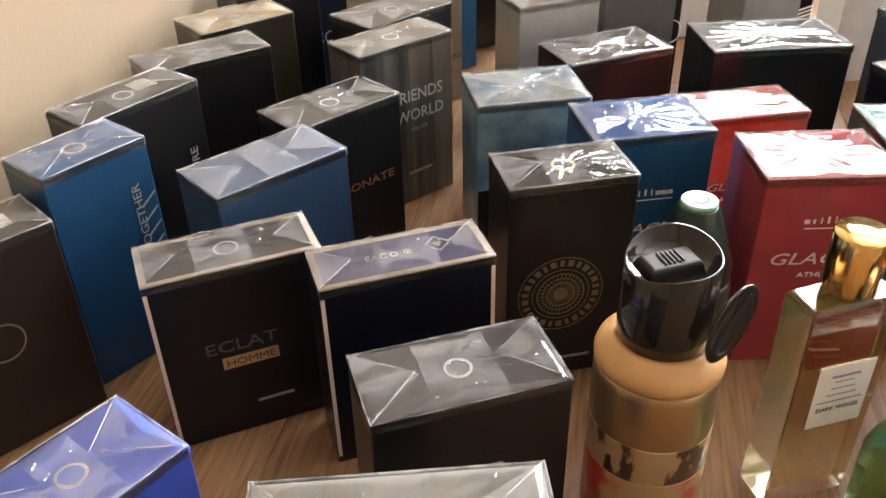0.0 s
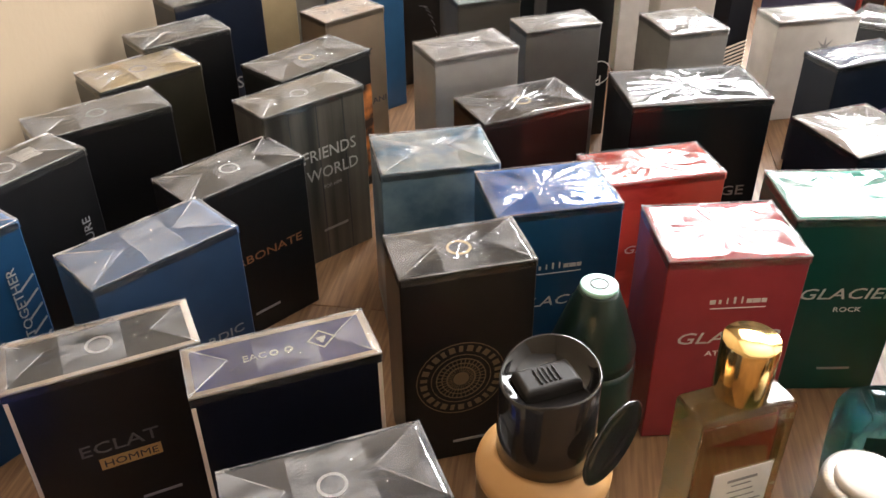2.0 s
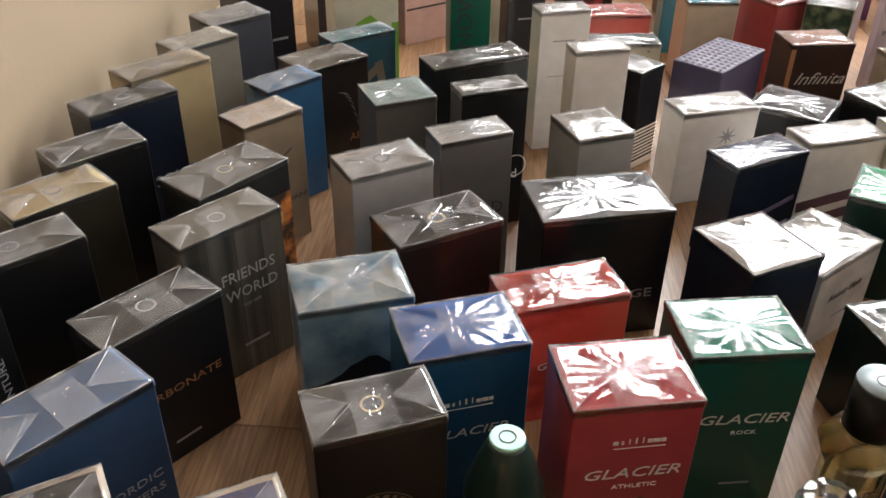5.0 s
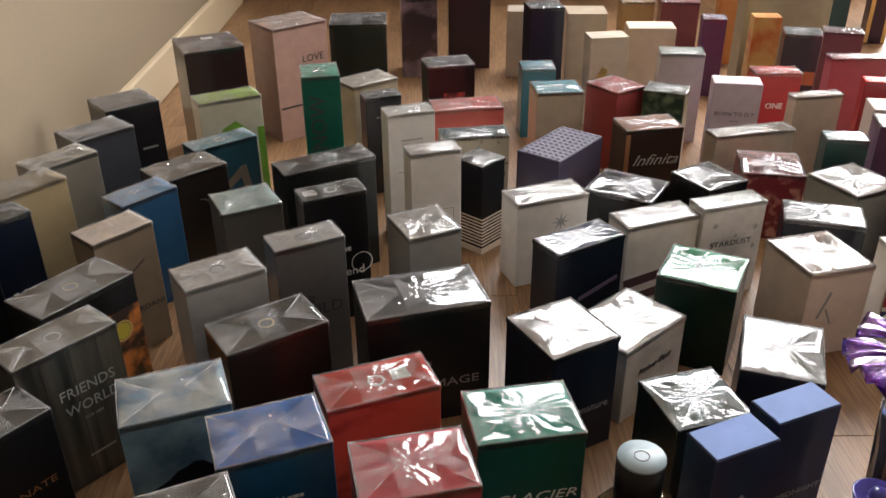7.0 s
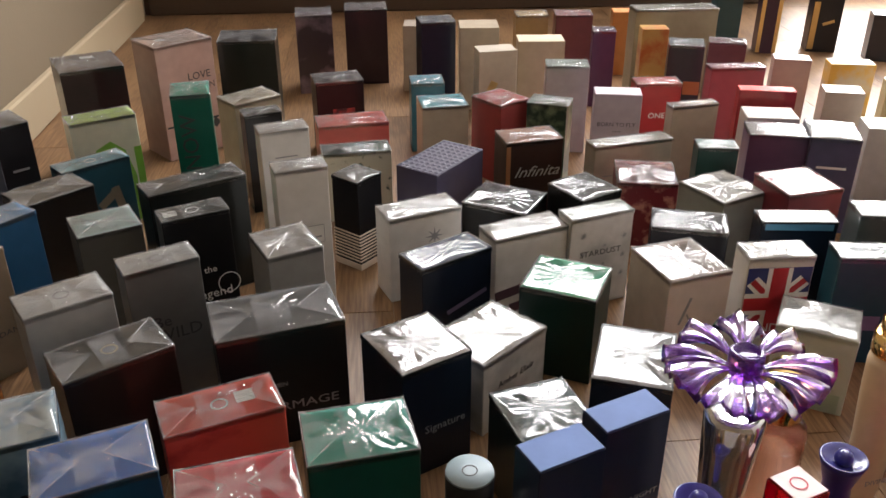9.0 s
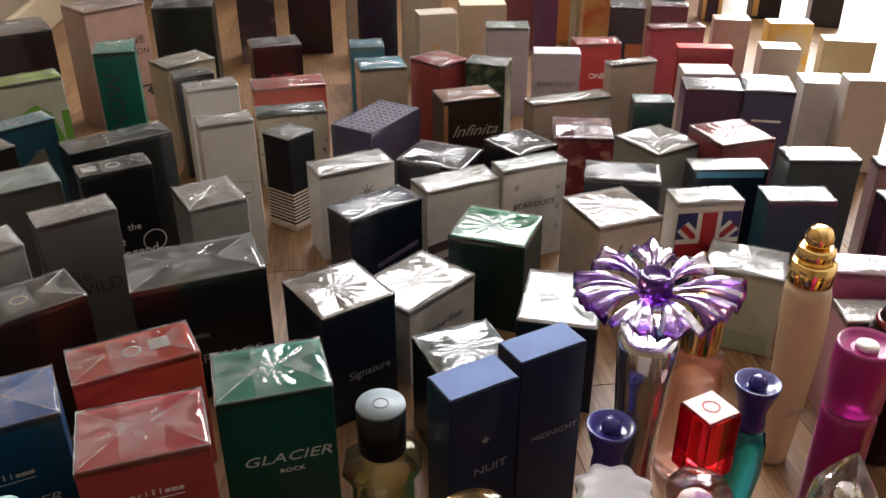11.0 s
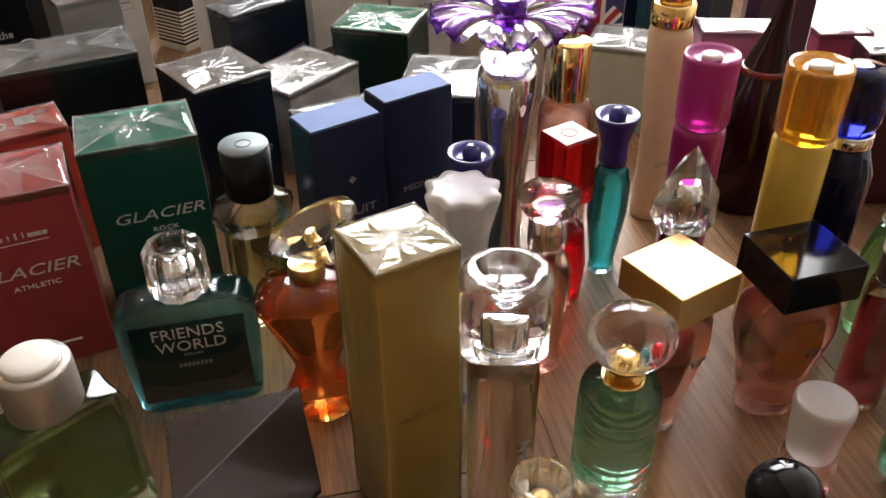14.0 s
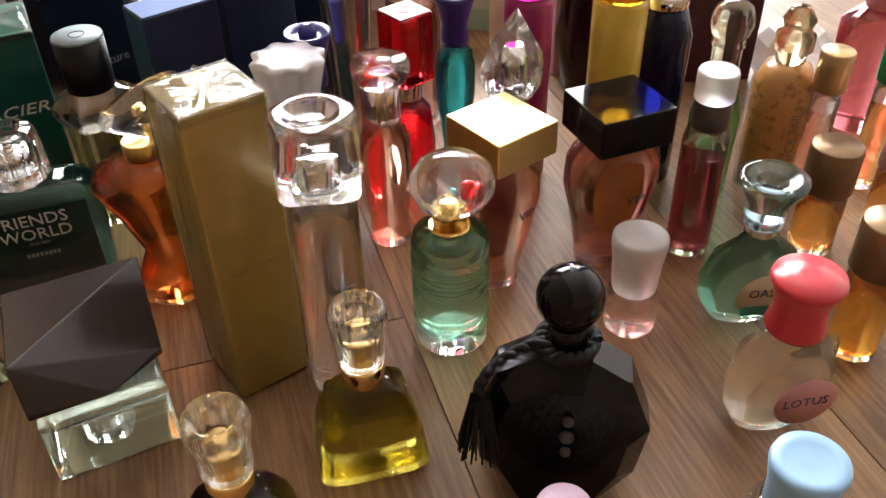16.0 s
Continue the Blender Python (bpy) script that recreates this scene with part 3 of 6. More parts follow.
def arc_line(b):
    for k in range(9):
        patch(b, 0.05 + k * 0.035, 0.72 - 0.007 * k * k, 0.0085, 0.0006, GREY_INK, "printed_line", tilt=12 + 8 * k)


def striped_base(b):
    w, d, h = b["w"], b["d"], b["h"]
    part("base_band", block(w + 0.0012, d + 0.0012, 0.008, (0, 0, 0), 0.0004), CREAM_EDGE, b)
    for k in range(9):
        z = 0.011 + k * 0.0042
        part("stripe", block(w + 0.0008, d + 0.0008, 0.0019, (0, 0, z)), CREAM_EDGE, b)


def quilt_top(b):
    w, d, h = b["w"], b["d"], b["h"]
    bm = bmesh.new()
    nx, ny = 7, 11
    for i in range(nx):
        for j in range(ny):
            x, y = (i + 0.5) / nx - 0.5, (j + 0.5) / ny - 0.5
            r = 0.46
            c = [bm.verts.new(((x + a * r / nx) * w * 0.97, (y + e * r / ny) * d * 0.97, h + 0.0006)) for a, e in ((-1, 0), (0, -1), (1, 0), (0, 1))]
            top = bm.verts.new((x * w * 0.97, y * d * 0.97, h + 0.0020))
            for k in range(4):
                bm.faces.new((c[k], c[(k + 1) % 4], top))
    part("quilted_relief", bm, card(0.058, 0.052, 0.088, 0.4, 0.4), b)


def flag(b):
    w, d, h = b["w"], b["d"], b["h"]
    patch(b, 0.0, 0.55, w * 0.97, h * 0.72, FLAG_BLUE, "flag_field")
    for s in (-1, 1):
        ob = patch(b, 0.0, 0.55, w * 1.12, 0.014, PAPER, "flag_band", tilt=s * 45)
        ob.location.y -= 0.0003
        ob = patch(b, 0.0, 0.55, w * 1.12, 0.006, RED_INK, "flag_band", tilt=s * 45)
        ob.location.y -= 0.0006
    for a, c, m, o in ((0.024, h * 0.72, PAPER, 0.0008), (w * 0.97, 0.024, PAPER, 0.0008), (0.015, h * 0.72, RED_INK, 0.0011), (w * 0.97, 0.014, RED_INK, 0.0011)):
        ob = patch(b, 0.0, 0.55, a, c, m, "flag_band")
        ob.location.y -= o
    ob = words(b, "LONDON", 0.0, 0.30, 0.013, PAPER)
    ob.location.y -= 0.0014



b = perfume_box("black perfume box with cream edges beside a navy one", -0.112, 0.371, 21.8, 0.0900, 0.0386, 0.1083, card(0.008, 0.008, 0.009), mark=WHITE_INK, border=CREAM_EDGE)
words(b, "ECLAT", -0.03, 0.565, 0.0105, DIM_INK, 1.25)
patch(b, 0.01, 0.465, 0.030, 0.0075, GOLD_INK, "name_plate", "dull gold name plate")
words(b, "HOMME", 0.01, 0.462, 0.0062, DARK_INK, 1.2)
patch(b, 0.12, 0.18, 0.02, 0.0018, GREY_INK, "maker_mark")
patch(b, -0.486, 0.5, 0.002, 0.100, CREAM_EDGE, "edge_strip")
patch(b, 0.486, 0.5, 0.002, 0.100, CREAM_EDGE, "edge_strip")
b = perfume_box("navy perfume box with cream edges and violet top", -0.022, 0.354, 17.6, 0.0882, 0.0354, 0.1140, card(0.005, 0.006, 0.012), lid=card(0.075, 0.085, 0.26, 0.5, 0.05), border=CREAM_EDGE)
letters(b, "EAC", (-0.012, 0, b["h"] + 0.0008), 0.0062, WHITE_INK, (0, 0, 0))
flame_mark(b, 0.020, 0.002)
patch(b, -0.486, 0.5, 0.002, 0.104, CREAM_EDGE, "edge_strip")
patch(b, 0.486, 0.5, 0.002, 0.104, CREAM_EDGE, "edge_strip")
for k in (-0.003, 0.004):
    dot_mark(b, k, 0.0)
b = perfume_box("black perfume box with a golden round ornament", 0.065, 0.412, 11.7, 0.0714, 0.0416, 0.1303, card(0.008, 0.008, 0.009), mark=GOLD_INK, crumple=0.0011)
mandala(b, -0.06, 0.46)
patch(b, 0.05, 0.1, 0.025, 0.0018, GREY_INK, "maker_mark")
# Lid grey holds the film's reflection; the carton itself is near black.
b = perfume_box("near-black wrapped perfume box with loose film, top greyed for reflection", 0.005, 0.287, 16.6, 0.0900, 0.0459, 0.0978, card(0.006, 0.006, 0.008), lid=card(0.045, 0.045, 0.055, 0.5, 0.05), mark=WHITE_INK, crumple=0.0012)
words(b, "ELITE", -0.05, 0.56, 0.012, GREY_INK, 1.3)
# Blue lids repeat the side hue, lightened as if lit from above.
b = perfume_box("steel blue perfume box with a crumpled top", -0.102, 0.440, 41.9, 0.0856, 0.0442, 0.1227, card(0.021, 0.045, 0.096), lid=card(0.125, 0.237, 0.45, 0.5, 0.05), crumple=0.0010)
words(b, "NORDIC", 0.18, 0.46, 0.0082, GREY_INK, 1.3)
words(b, "WATERS", 0.18, 0.37, 0.0082, GREY_INK, 1.3)
b = perfume_box("matt black perfume box with copper lettering", -0.074, 0.533, 42.1, 0.0851, 0.0439, 0.1158, card(0.008, 0.008, 0.009), mark=WHITE_INK, crumple=0.0011)
words(b, "CARBONATE", 0.0, 0.52, 0.0085, COPPER_INK, 1.35)
patch(b, 0.0, 0.14, 0.02, 0.0018, GREY_INK, "maker_mark")
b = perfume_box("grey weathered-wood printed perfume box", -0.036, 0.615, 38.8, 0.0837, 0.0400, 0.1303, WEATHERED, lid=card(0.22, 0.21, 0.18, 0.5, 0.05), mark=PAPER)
for u in (-0.27, 0.0, 0.27):
    patch(b, u, 0.5, 0.0008, 0.126, DARK_INK, "plank_joint")
words(b, "FRIENDS", 0.10, 0.69, 0.0130, STONE_INK, 0.95)
words(b, "WORLD", 0.12, 0.57, 0.0130, STONE_INK, 0.95)
words(b, "FOR HIM", 0.10, 0.48, 0.004, GREY_INK)
patch(b, 0.1, 0.2, 0.022, 0.002, GREY_INK, "maker_mark")
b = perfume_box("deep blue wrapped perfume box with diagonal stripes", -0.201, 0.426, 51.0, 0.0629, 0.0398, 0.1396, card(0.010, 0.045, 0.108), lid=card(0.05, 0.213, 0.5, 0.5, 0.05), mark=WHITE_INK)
words(b, "SO FEVER TOGETHER", 0.30, 0.52, 0.0075, GREY_INK, 1.2, upright=True)
for k in range(9):
    patch(b, 0.40, 0.18 + k * 0.07, 0.012, 0.0012, GREY_INK, "stripe", tilt=-35)
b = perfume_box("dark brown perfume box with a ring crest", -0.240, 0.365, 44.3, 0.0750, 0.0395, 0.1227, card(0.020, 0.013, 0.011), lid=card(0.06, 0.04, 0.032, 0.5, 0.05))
sticker(b, 0.2, 0.0, 0.016, 0.014)
crest(b, -0.05, 0.55)
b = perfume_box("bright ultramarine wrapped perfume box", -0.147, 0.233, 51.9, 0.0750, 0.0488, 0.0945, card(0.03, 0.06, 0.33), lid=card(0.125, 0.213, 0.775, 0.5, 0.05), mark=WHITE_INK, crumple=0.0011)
b = perfume_box("silver foil topped perfume box", -0.015, 0.171, 3.8, 0.0958, 0.0450, 0.1364, card(0.05, 0.05, 0.055), lid=card(0.42, 0.42, 0.4, 0.5, 0.05), crumple=0.0012)
# Black cartons' lids are greyed, the wrap's reflection put into their colour.
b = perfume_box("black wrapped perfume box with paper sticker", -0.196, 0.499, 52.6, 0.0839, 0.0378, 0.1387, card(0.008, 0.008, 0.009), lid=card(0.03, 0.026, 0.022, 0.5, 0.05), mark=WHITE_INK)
sticker(b, 0.2, 0.12, 0.015, 0.014)
words(b, "ADVENTURE", 0.36, 0.5, 0.008, GREY_INK, 1.2, upright=True)
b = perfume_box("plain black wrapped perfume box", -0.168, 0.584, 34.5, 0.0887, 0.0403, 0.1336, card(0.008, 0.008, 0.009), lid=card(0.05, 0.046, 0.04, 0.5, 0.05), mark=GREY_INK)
b = perfume_box("black perfume box with pale gold top", -0.159, 0.660, 38.6, 0.0789, 0.0470, 0.1336, card(0.02, 0.018, 0.012), lid=card(0.625, 0.5, 0.275, 0.5, 0.05), mark=GREY_INK)
patch(b, 0.0, 0.10, 0.03, 0.003, COPPER_INK, "maker_mark")
b = perfume_box("plain black perfume box near the wall", -0.144, 0.727, 36.5, 0.0739, 0.0429, 0.1375, card(0.008, 0.008, 0.009), lid=card(0.05, 0.046, 0.04, 0.5, 0.05))
b = perfume_box("navy perfume box with plain top", -0.132, 0.803, 39.5, 0.0835, 0.0407, 0.1463, card(0.006, 0.010, 0.022), lid=card(0.012, 0.012, 0.013, 0.5, 0.05), mark=GREY_INK)
words(b, "SOUL", 0.30, 0.45, 0.016, GREY_INK)
b = perfume_box("cream perfume box with matching top", -0.109, 0.865, 41.0, 0.0836, 0.0395, 0.1513, card(0.33, 0.26, 0.15), mark=GREY_INK)
words(b, "SOUL", 0.22, 0.32, 0.014, DARK_INK)
b = perfume_box("black perfume box with glowing orange artwork", -0.039, 0.705, 44.6, 0.0900, 0.0510, 0.1217, card(0.008, 0.008, 0.009), lid=card(0.06, 0.05, 0.04, 0.5, 0.05), mark=GOLD_INK)
patch(b, 0.28, 0.42, 0.038, 0.085, FLAME_ART, "artwork", "printed orange flame and watch face")
watch(b, 0.26, 0.60)
b = perfume_box("tall taupe perfume box with pale top", -0.015, 0.796, 38.3, 0.0627, 0.0396, 0.1300, card(0.20, 0.155, 0.11), lid=card(0.775, 0.675, 0.587, 0.5, 0.05))
words(b, "GIORDANI", 0.1, 0.35, 0.008, DARK_INK, 1.2)
patch(b, 0.1, 0.7, 0.022, 0.0012, DARK_INK, "scroll", tilt=-30)
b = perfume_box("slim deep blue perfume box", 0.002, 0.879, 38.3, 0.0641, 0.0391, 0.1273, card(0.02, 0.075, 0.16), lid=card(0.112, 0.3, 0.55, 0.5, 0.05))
# Silver lids are paler than the sides: reflected room light in the colour.
b = perfume_box("satin silver perfume box with a ring emblem", 0.086, 0.677, 21.4, 0.0697, 0.0439, 0.1396, card(0.36, 0.36, 0.36, 0.4, 0.4, 0.3), lid=card(0.56, 0.56, 0.56, 0.5, 0.05), mark=GREY_INK)
b = perfume_box("satin grey perfume box with black script", 0.161, 0.715, 16.0, 0.0651, 0.0338, 0.1427, card(0.13, 0.13, 0.13, 0.4, 0.4, 0.3), lid=card(0.5, 0.5, 0.49, 0.5, 0.05), mark=GREY_INK)
words(b, "Be", -0.12, 0.62, 0.016, DARK_INK)
words(b, "WILD", 0.08, 0.52, 0.017, DARK_INK)
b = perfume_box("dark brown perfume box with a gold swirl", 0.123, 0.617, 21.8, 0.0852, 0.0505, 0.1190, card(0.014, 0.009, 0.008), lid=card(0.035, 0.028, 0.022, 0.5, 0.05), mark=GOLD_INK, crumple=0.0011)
# Black top given a grey lid that carries the window's glare.
b = perfume_box("wide black perfume box, top greyed for window glare", 0.253, 0.644, 3.9, 0.1058, 0.0653, 0.1153, card(0.006, 0.008, 0.011), lid=card(0.16, 0.17, 0.18, 0.5, 0.05), crumple=0.0013)
words(b, "ARMAGE", 0.12, 0.35, 0.012, GREY_INK, 1.3)
words(b, "MEN", -0.05, 0.55, 0.006, GREY_INK)
b = perfume_box("ice blue perfume box with a dark mountain picture", 0.056, 0.537, 8.7, 0.0749, 0.0558, 0.1231, ICE_ART, lid=ICE_TOP, crumple=0.0009)
mountain(b)
words(b, "GLACIER", 0.08, 0.42, 0.0090, PALE_INK, 1.35, slant=0.25)
# Sport lids are the side colours brightened for daylight on the tops.
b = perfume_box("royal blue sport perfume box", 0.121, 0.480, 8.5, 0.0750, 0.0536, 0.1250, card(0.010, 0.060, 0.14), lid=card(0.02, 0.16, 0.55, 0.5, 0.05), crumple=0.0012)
maker_bar(b, 0.0, 0.70)
words(b, "GLACIER", 0.0, 0.50, 0.0097, PALE_INK, 1.35, slant=0.25)
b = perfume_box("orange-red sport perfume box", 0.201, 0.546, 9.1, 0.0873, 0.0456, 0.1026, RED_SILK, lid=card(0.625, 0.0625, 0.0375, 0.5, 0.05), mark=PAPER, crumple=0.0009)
sticker(b, 0.22, 0.05, 0.014, 0.014)
words(b, "GLACIER", 0.0, 0.50, 0.0086, PALE_INK, 1.35, slant=0.25)
words(b, "ADVENTURE", 0.1, 0.40, 0.006, WHITE_INK, 1.2)
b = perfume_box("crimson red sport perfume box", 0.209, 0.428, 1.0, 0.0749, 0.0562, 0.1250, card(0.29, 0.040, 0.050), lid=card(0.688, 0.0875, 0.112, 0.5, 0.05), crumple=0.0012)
maker_bar(b, 0.05, 0.79)
words(b, "GLACIER", 0.02, 0.592, 0.0110, PALE_INK, 1.35, slant=0.25)
words(b, "ATHLETIC", 0.06, 0.505, 0.0048, WHITE_INK, 1.25)
patch(b, 0.12, 0.13, 0.02, 0.0016, WHITE_INK, "maker_mark")
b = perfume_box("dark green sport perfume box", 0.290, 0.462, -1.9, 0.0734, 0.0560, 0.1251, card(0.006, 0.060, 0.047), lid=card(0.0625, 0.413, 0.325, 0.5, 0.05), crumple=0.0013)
words(b, "GLACIER", 0.05, 0.595, 0.0110, PALE_INK, 1.35, slant=0.25)
words(b, "ROCK", 0.08, 0.505, 0.0048, WHITE_INK, 1.25)
patch(b, 0.12, 0.14, 0.02, 0.0016, GREY_INK, "maker_mark")
# Pale lid: the window mirrored in the wrap, put into the card colour.
b = perfume_box("black cubic perfume box, top paled for window glare", 0.359, 0.579, 17.0, 0.0649, 0.0681, 0.1066, card(0.006, 0.010, 0.022), lid=card(0.45, 0.42, 0.4, 0.5, 0.05), crumple=0.0013)
words(b, "Signature", 0.1, 0.42, 0.0105, GREY_INK)
b = perfume_box("white marbled perfume box turned cornerwise", 0.436, 0.623, 30.4, 0.0853, 0.0662, 0.0748, MARBLE, lid=card(0.6, 0.58, 0.55, 0.5, 0.05), crumple=0.0011)
words(b, "Amber Elixir", 0.02, 0.6, 0.0095, DARK_INK)
patch(b, 0.02, 0.3, 0.022, 0.002, GREY_INK, "maker_mark")
# These two lids are lightened likewise for the window's reflection.
b = perfume_box("bottle green perfume box with top brightened to emerald", 0.529, 0.666, -38.0, 0.0730, 0.0674, 0.0927, card(0.004, 0.022, 0.017), lid=card(0.125, 0.525, 0.325, 0.5, 0.05), crumple=0.0013, mark=GREY_INK)
b = perfume_box("navy perfume box, top paled for window glare", 0.540, 0.543, -31.0, 0.0645, 0.0831, 0.0830, card(0.006, 0.010, 0.022), lid=card(0.55, 0.57, 0.58, 0.5, 0.05), crumple=0.0014)
b = perfume_box("dark green perfume box with crumpled silver film", 0.437, 0.494, 4.0, 0.0628, 0.0617, 0.0870, card(0.004, 0.013, 0.015), lid=card(0.2, 0.25, 0.25, 0.5, 0.05), crumple=0.0014)
# Indigo lids: same card, lightened where daylight falls on the top.
b = perfume_box("slim matt indigo perfume box without wrap", 0.406, 0.393, 11.7, 0.0496, 0.0290, 0.1418, card(0.010, 0.018, 0.050, 0.5, 0.2), lid=card(0.12, 0.19, 0.40, 0.6, 0.0), film=False)
words(b, "NUIT", 0.1, 0.55, 0.009, GREY_INK, 1.2)
patch(b, 0.02, 0.72, 0.004, 0.004, GREY_INK, "star", tilt=45)
b = perfume_box("slim matt indigo perfume box, the taller twin", 0.463, 0.416, 11.3, 0.0524, 0.0273, 0.1403, card(0.010, 0.018, 0.050, 0.5, 0.2), lid=card(0.12, 0.19, 0.40, 0.6, 0.0), film=False)
words(b, "MIDNIGHT", 0.08, 0.52, 0.0065, GREY_INK, 1.2)
b = perfume_box("navy perfume box with lilac diagonal stripes", 0.428, 0.732, 19.4, 0.0833, 0.0408, 0.1021, card(0.006, 0.010, 0.022), lid=card(0.05, 0.07, 0.14, 0.5, 0.05), crumple=0.0012)
for k in range(2):
    patch(b, 0.0, 0.22 - k * 0.13, 0.074, 0.008, LILAC, "stripe", tilt=-12)
patch(b, 0.14, 0.5, 0.05, 0.005, LILAC, "stripe", tilt=-14)
b = perfume_box("white perfume box with a dark star", 0.428, 0.842, 8.7, 0.0851, 0.0418, 0.1005, card(0.62, 0.60, 0.57), crumple=0.0010)
star_mark(b, 0.12, 0.72, 0.011)
b = perfume_box("white perfume box with plum stripes", 0.522, 0.765, 8.6, 0.0851, 0.0382, 0.1008, card(0.62, 0.60, 0.57), crumple=0.0010)
patch(b, 0.0, 0.40, 0.084, 0.011, PLUM, "stripe", tilt=-8)
patch(b, 0.1, 0.22, 0.066, 0.011, PLUM, "stripe", tilt=-10)
b = perfume_box("pale perfume box with grey stars", 0.604, 0.765, 5.8, 0.0754, 0.0285, 0.1086, MARBLE, lid=card(0.5, 0.55, 0.5, 0.5, 0.05), crumple=0.0010)
words(b, "STARDUST", 0.0, 0.6, 0.0095, DARK_INK, 1.1)
for k in range(9):
    star_mark(b, 0.05 + 0.38 * math.sin(k * 2.1), 0.25 + 0.07 * k, 0.003 + 0.001 * (k % 3))
b = perfume_box("blush white cubic perfume box", 0.650, 0.666, 3.1, 0.0686, 0.0735, 0.0940, card(0.60, 0.52, 0.47), crumple=0.0008)
patch(b, -0.2, 0.62, 0.003, 0.03, GREY_INK, "drawing", tilt=20)
patch(b, -0.1, 0.48, 0.002, 0.02, GREY_INK, "drawing", tilt=-25)
b = perfume_box("perfume box printed with a red, white and blue flag", 0.731, 0.632, -12.0, 0.0648, 0.0344, 0.1103, card(0.6, 0.57, 0.52), crumple=0.0008)
flag(b)
b = perfume_box("navy perfume box with silver crumpled film", 0.705, 0.745, -28.5, 0.0797, 0.0492, 0.0917, card(0.006, 0.008, 0.014), lid=card(0.12, 0.12, 0.13, 0.5, 0.05), crumple=0.0013)
b = perfume_box("navy perfume box with white top and blue rim", 0.797, 0.693, -17.2, 0.0783, 0.0299, 0.1085, card(0.006, 0.010, 0.022), lid=card(0.6, 0.6, 0.6, 0.5, 0.05))
patch(b, 0.0, 0.955, 0.070, 0.007, BLUE_TRIM, "stripe")
# Lid paled to carry window glare on a teal carton.
b = perfume_box("dark teal perfume box, top paled for window glare", 0.807, 0.596, -19.0, 0.0637, 0.0344, 0.1160, card(0.010, 0.045, 0.060), lid=card(0.4, 0.48, 0.5, 0.5, 0.05), crumple=0.0011)
patch(b, 0.15, 0.4, 0.016, 0.016, LILAC, "printed_bloom")
b = perfume_box("white perfume box shading to pale green", 0.730, 0.555, -41.0, 0.0691, 0.0574, 0.0798, card(0.46, 0.50, 0.44), lid=card(0.62, 0.62, 0.6, 0.5, 0.05), crumple=0.0009)
patch(b, 0.0, 0.14, 0.060, 0.020, PALE_GREEN, "lower_band")
b = perfume_box("violet perfume box with a quilted diamond pattern", 0.491, 0.977, -49.7, 0.0606, 0.1040, 0.0993, QUILT, lid=QUILT, film=False)
quilt_top(b)
b = perfume_box("copper-topped dark perfume box with white script", 0.619, 1.007, -1.0, 0.0770, 0.0500, 0.1045, card(0.035, 0.018, 0.014), lid=card(0.5, 0.25, 0.163, 0.5, 0.05), crumple=0.0009)
words(b, "Infinita", 0.04, 0.60, 0.0210, STONE_INK, 1.1, slant=0.45)
patch(b, -0.46, 0.5, 0.006, 0.095, COPPER_INK, "edge_strip")
b = perfume_box("dark glossy perfume box with smoky printed top", 0.547, 0.892, -42.5, 0.0807, 0.0690, 0.0736, card(0.006, 0.006, 0.007), lid=SMOKE_ART, crumple=0.0006)
b = perfume_box("black perfume box with envelope-folded film", 0.640, 0.873, -72.4, 0.0631, 0.0603, 0.0851, card(0.006, 0.006, 0.007), lid=card(0.1, 0.1, 0.09, 0.5, 0.05), crumple=0.0010)
b = perfume_box("crimson perfume box with printed blossoms", 0.731, 0.894, -22.7, 0.0722, 0.0727, 0.0844, FLORAL_RED, crumple=0.0011)
b = perfume_box("white-topped grey perfume box turned cornerwise", 0.790, 0.815, -76.6, 0.0724, 0.0704, 0.0917, card(0.30, 0.30, 0.27), lid=card(0.66, 0.64, 0.6, 0.5, 0.05), crumple=0.0008)
# Far lids of the side's own hue are brightened for window light on top.
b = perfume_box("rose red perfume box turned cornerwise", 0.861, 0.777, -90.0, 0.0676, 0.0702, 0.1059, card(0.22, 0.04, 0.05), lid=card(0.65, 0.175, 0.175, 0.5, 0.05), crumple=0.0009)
b = perfume_box("wide cream perfume box with printed lines", 0.752, 0.982, 1.7, 0.1129, 0.0291, 0.0931, card(0.42, 0.38, 0.31), crumple=0.0009)
patch(b, 0.0, 0.55, 0.085, 0.0012, GREY_INK, "printed_line")
patch(b, 0.0, 0.3, 0.085, 0.0012, GREY_INK, "printed_line")
b = perfume_box("small dark green perfume box", 0.822, 0.889, -19.8, 0.0489, 0.0311, 0.1138, card(0.020, 0.065, 0.060), lid=card(0.425, 0.575, 0.562, 0.5, 0.05))
patch(b, 0.0, 0.6, 0.03, 0.003, WHITE_INK, "maker_mark")
b = perfume_box("plum perfume box with white top", 0.911, 0.895, -24.9, 0.0730, 0.0491, 0.1214, card(0.10, 0.06, 0.12), lid=card(0.62, 0.6, 0.6, 0.5, 0.05))
b = perfume_box("dusky blue perfume box with white top", 0.970, 0.866, -28.3, 0.0591, 0.0689, 0.1252, card(0.08, 0.08, 0.15), lid=card(0.64, 0.62, 0.62, 0.5, 0.05))
patch(b, 0.0, 0.7, 0.035, 0.003, WHITE_INK, "maker_mark")
b = perfume_box("pale lilac perfume box without wrap", 0.778, 1.077, -21.4, 0.0655, 0.0356, 0.1278, card(0.44, 0.36, 0.42), film=False, lid=card(0.55, 0.48, 0.52, 0.5, 0.05))
words(b, "BORN TO FLY", 0.0, 0.66, 0.0085, DARK_INK)
words(b, "FOR HER", 0.02, 0.58, 0.003, DARK_INK)
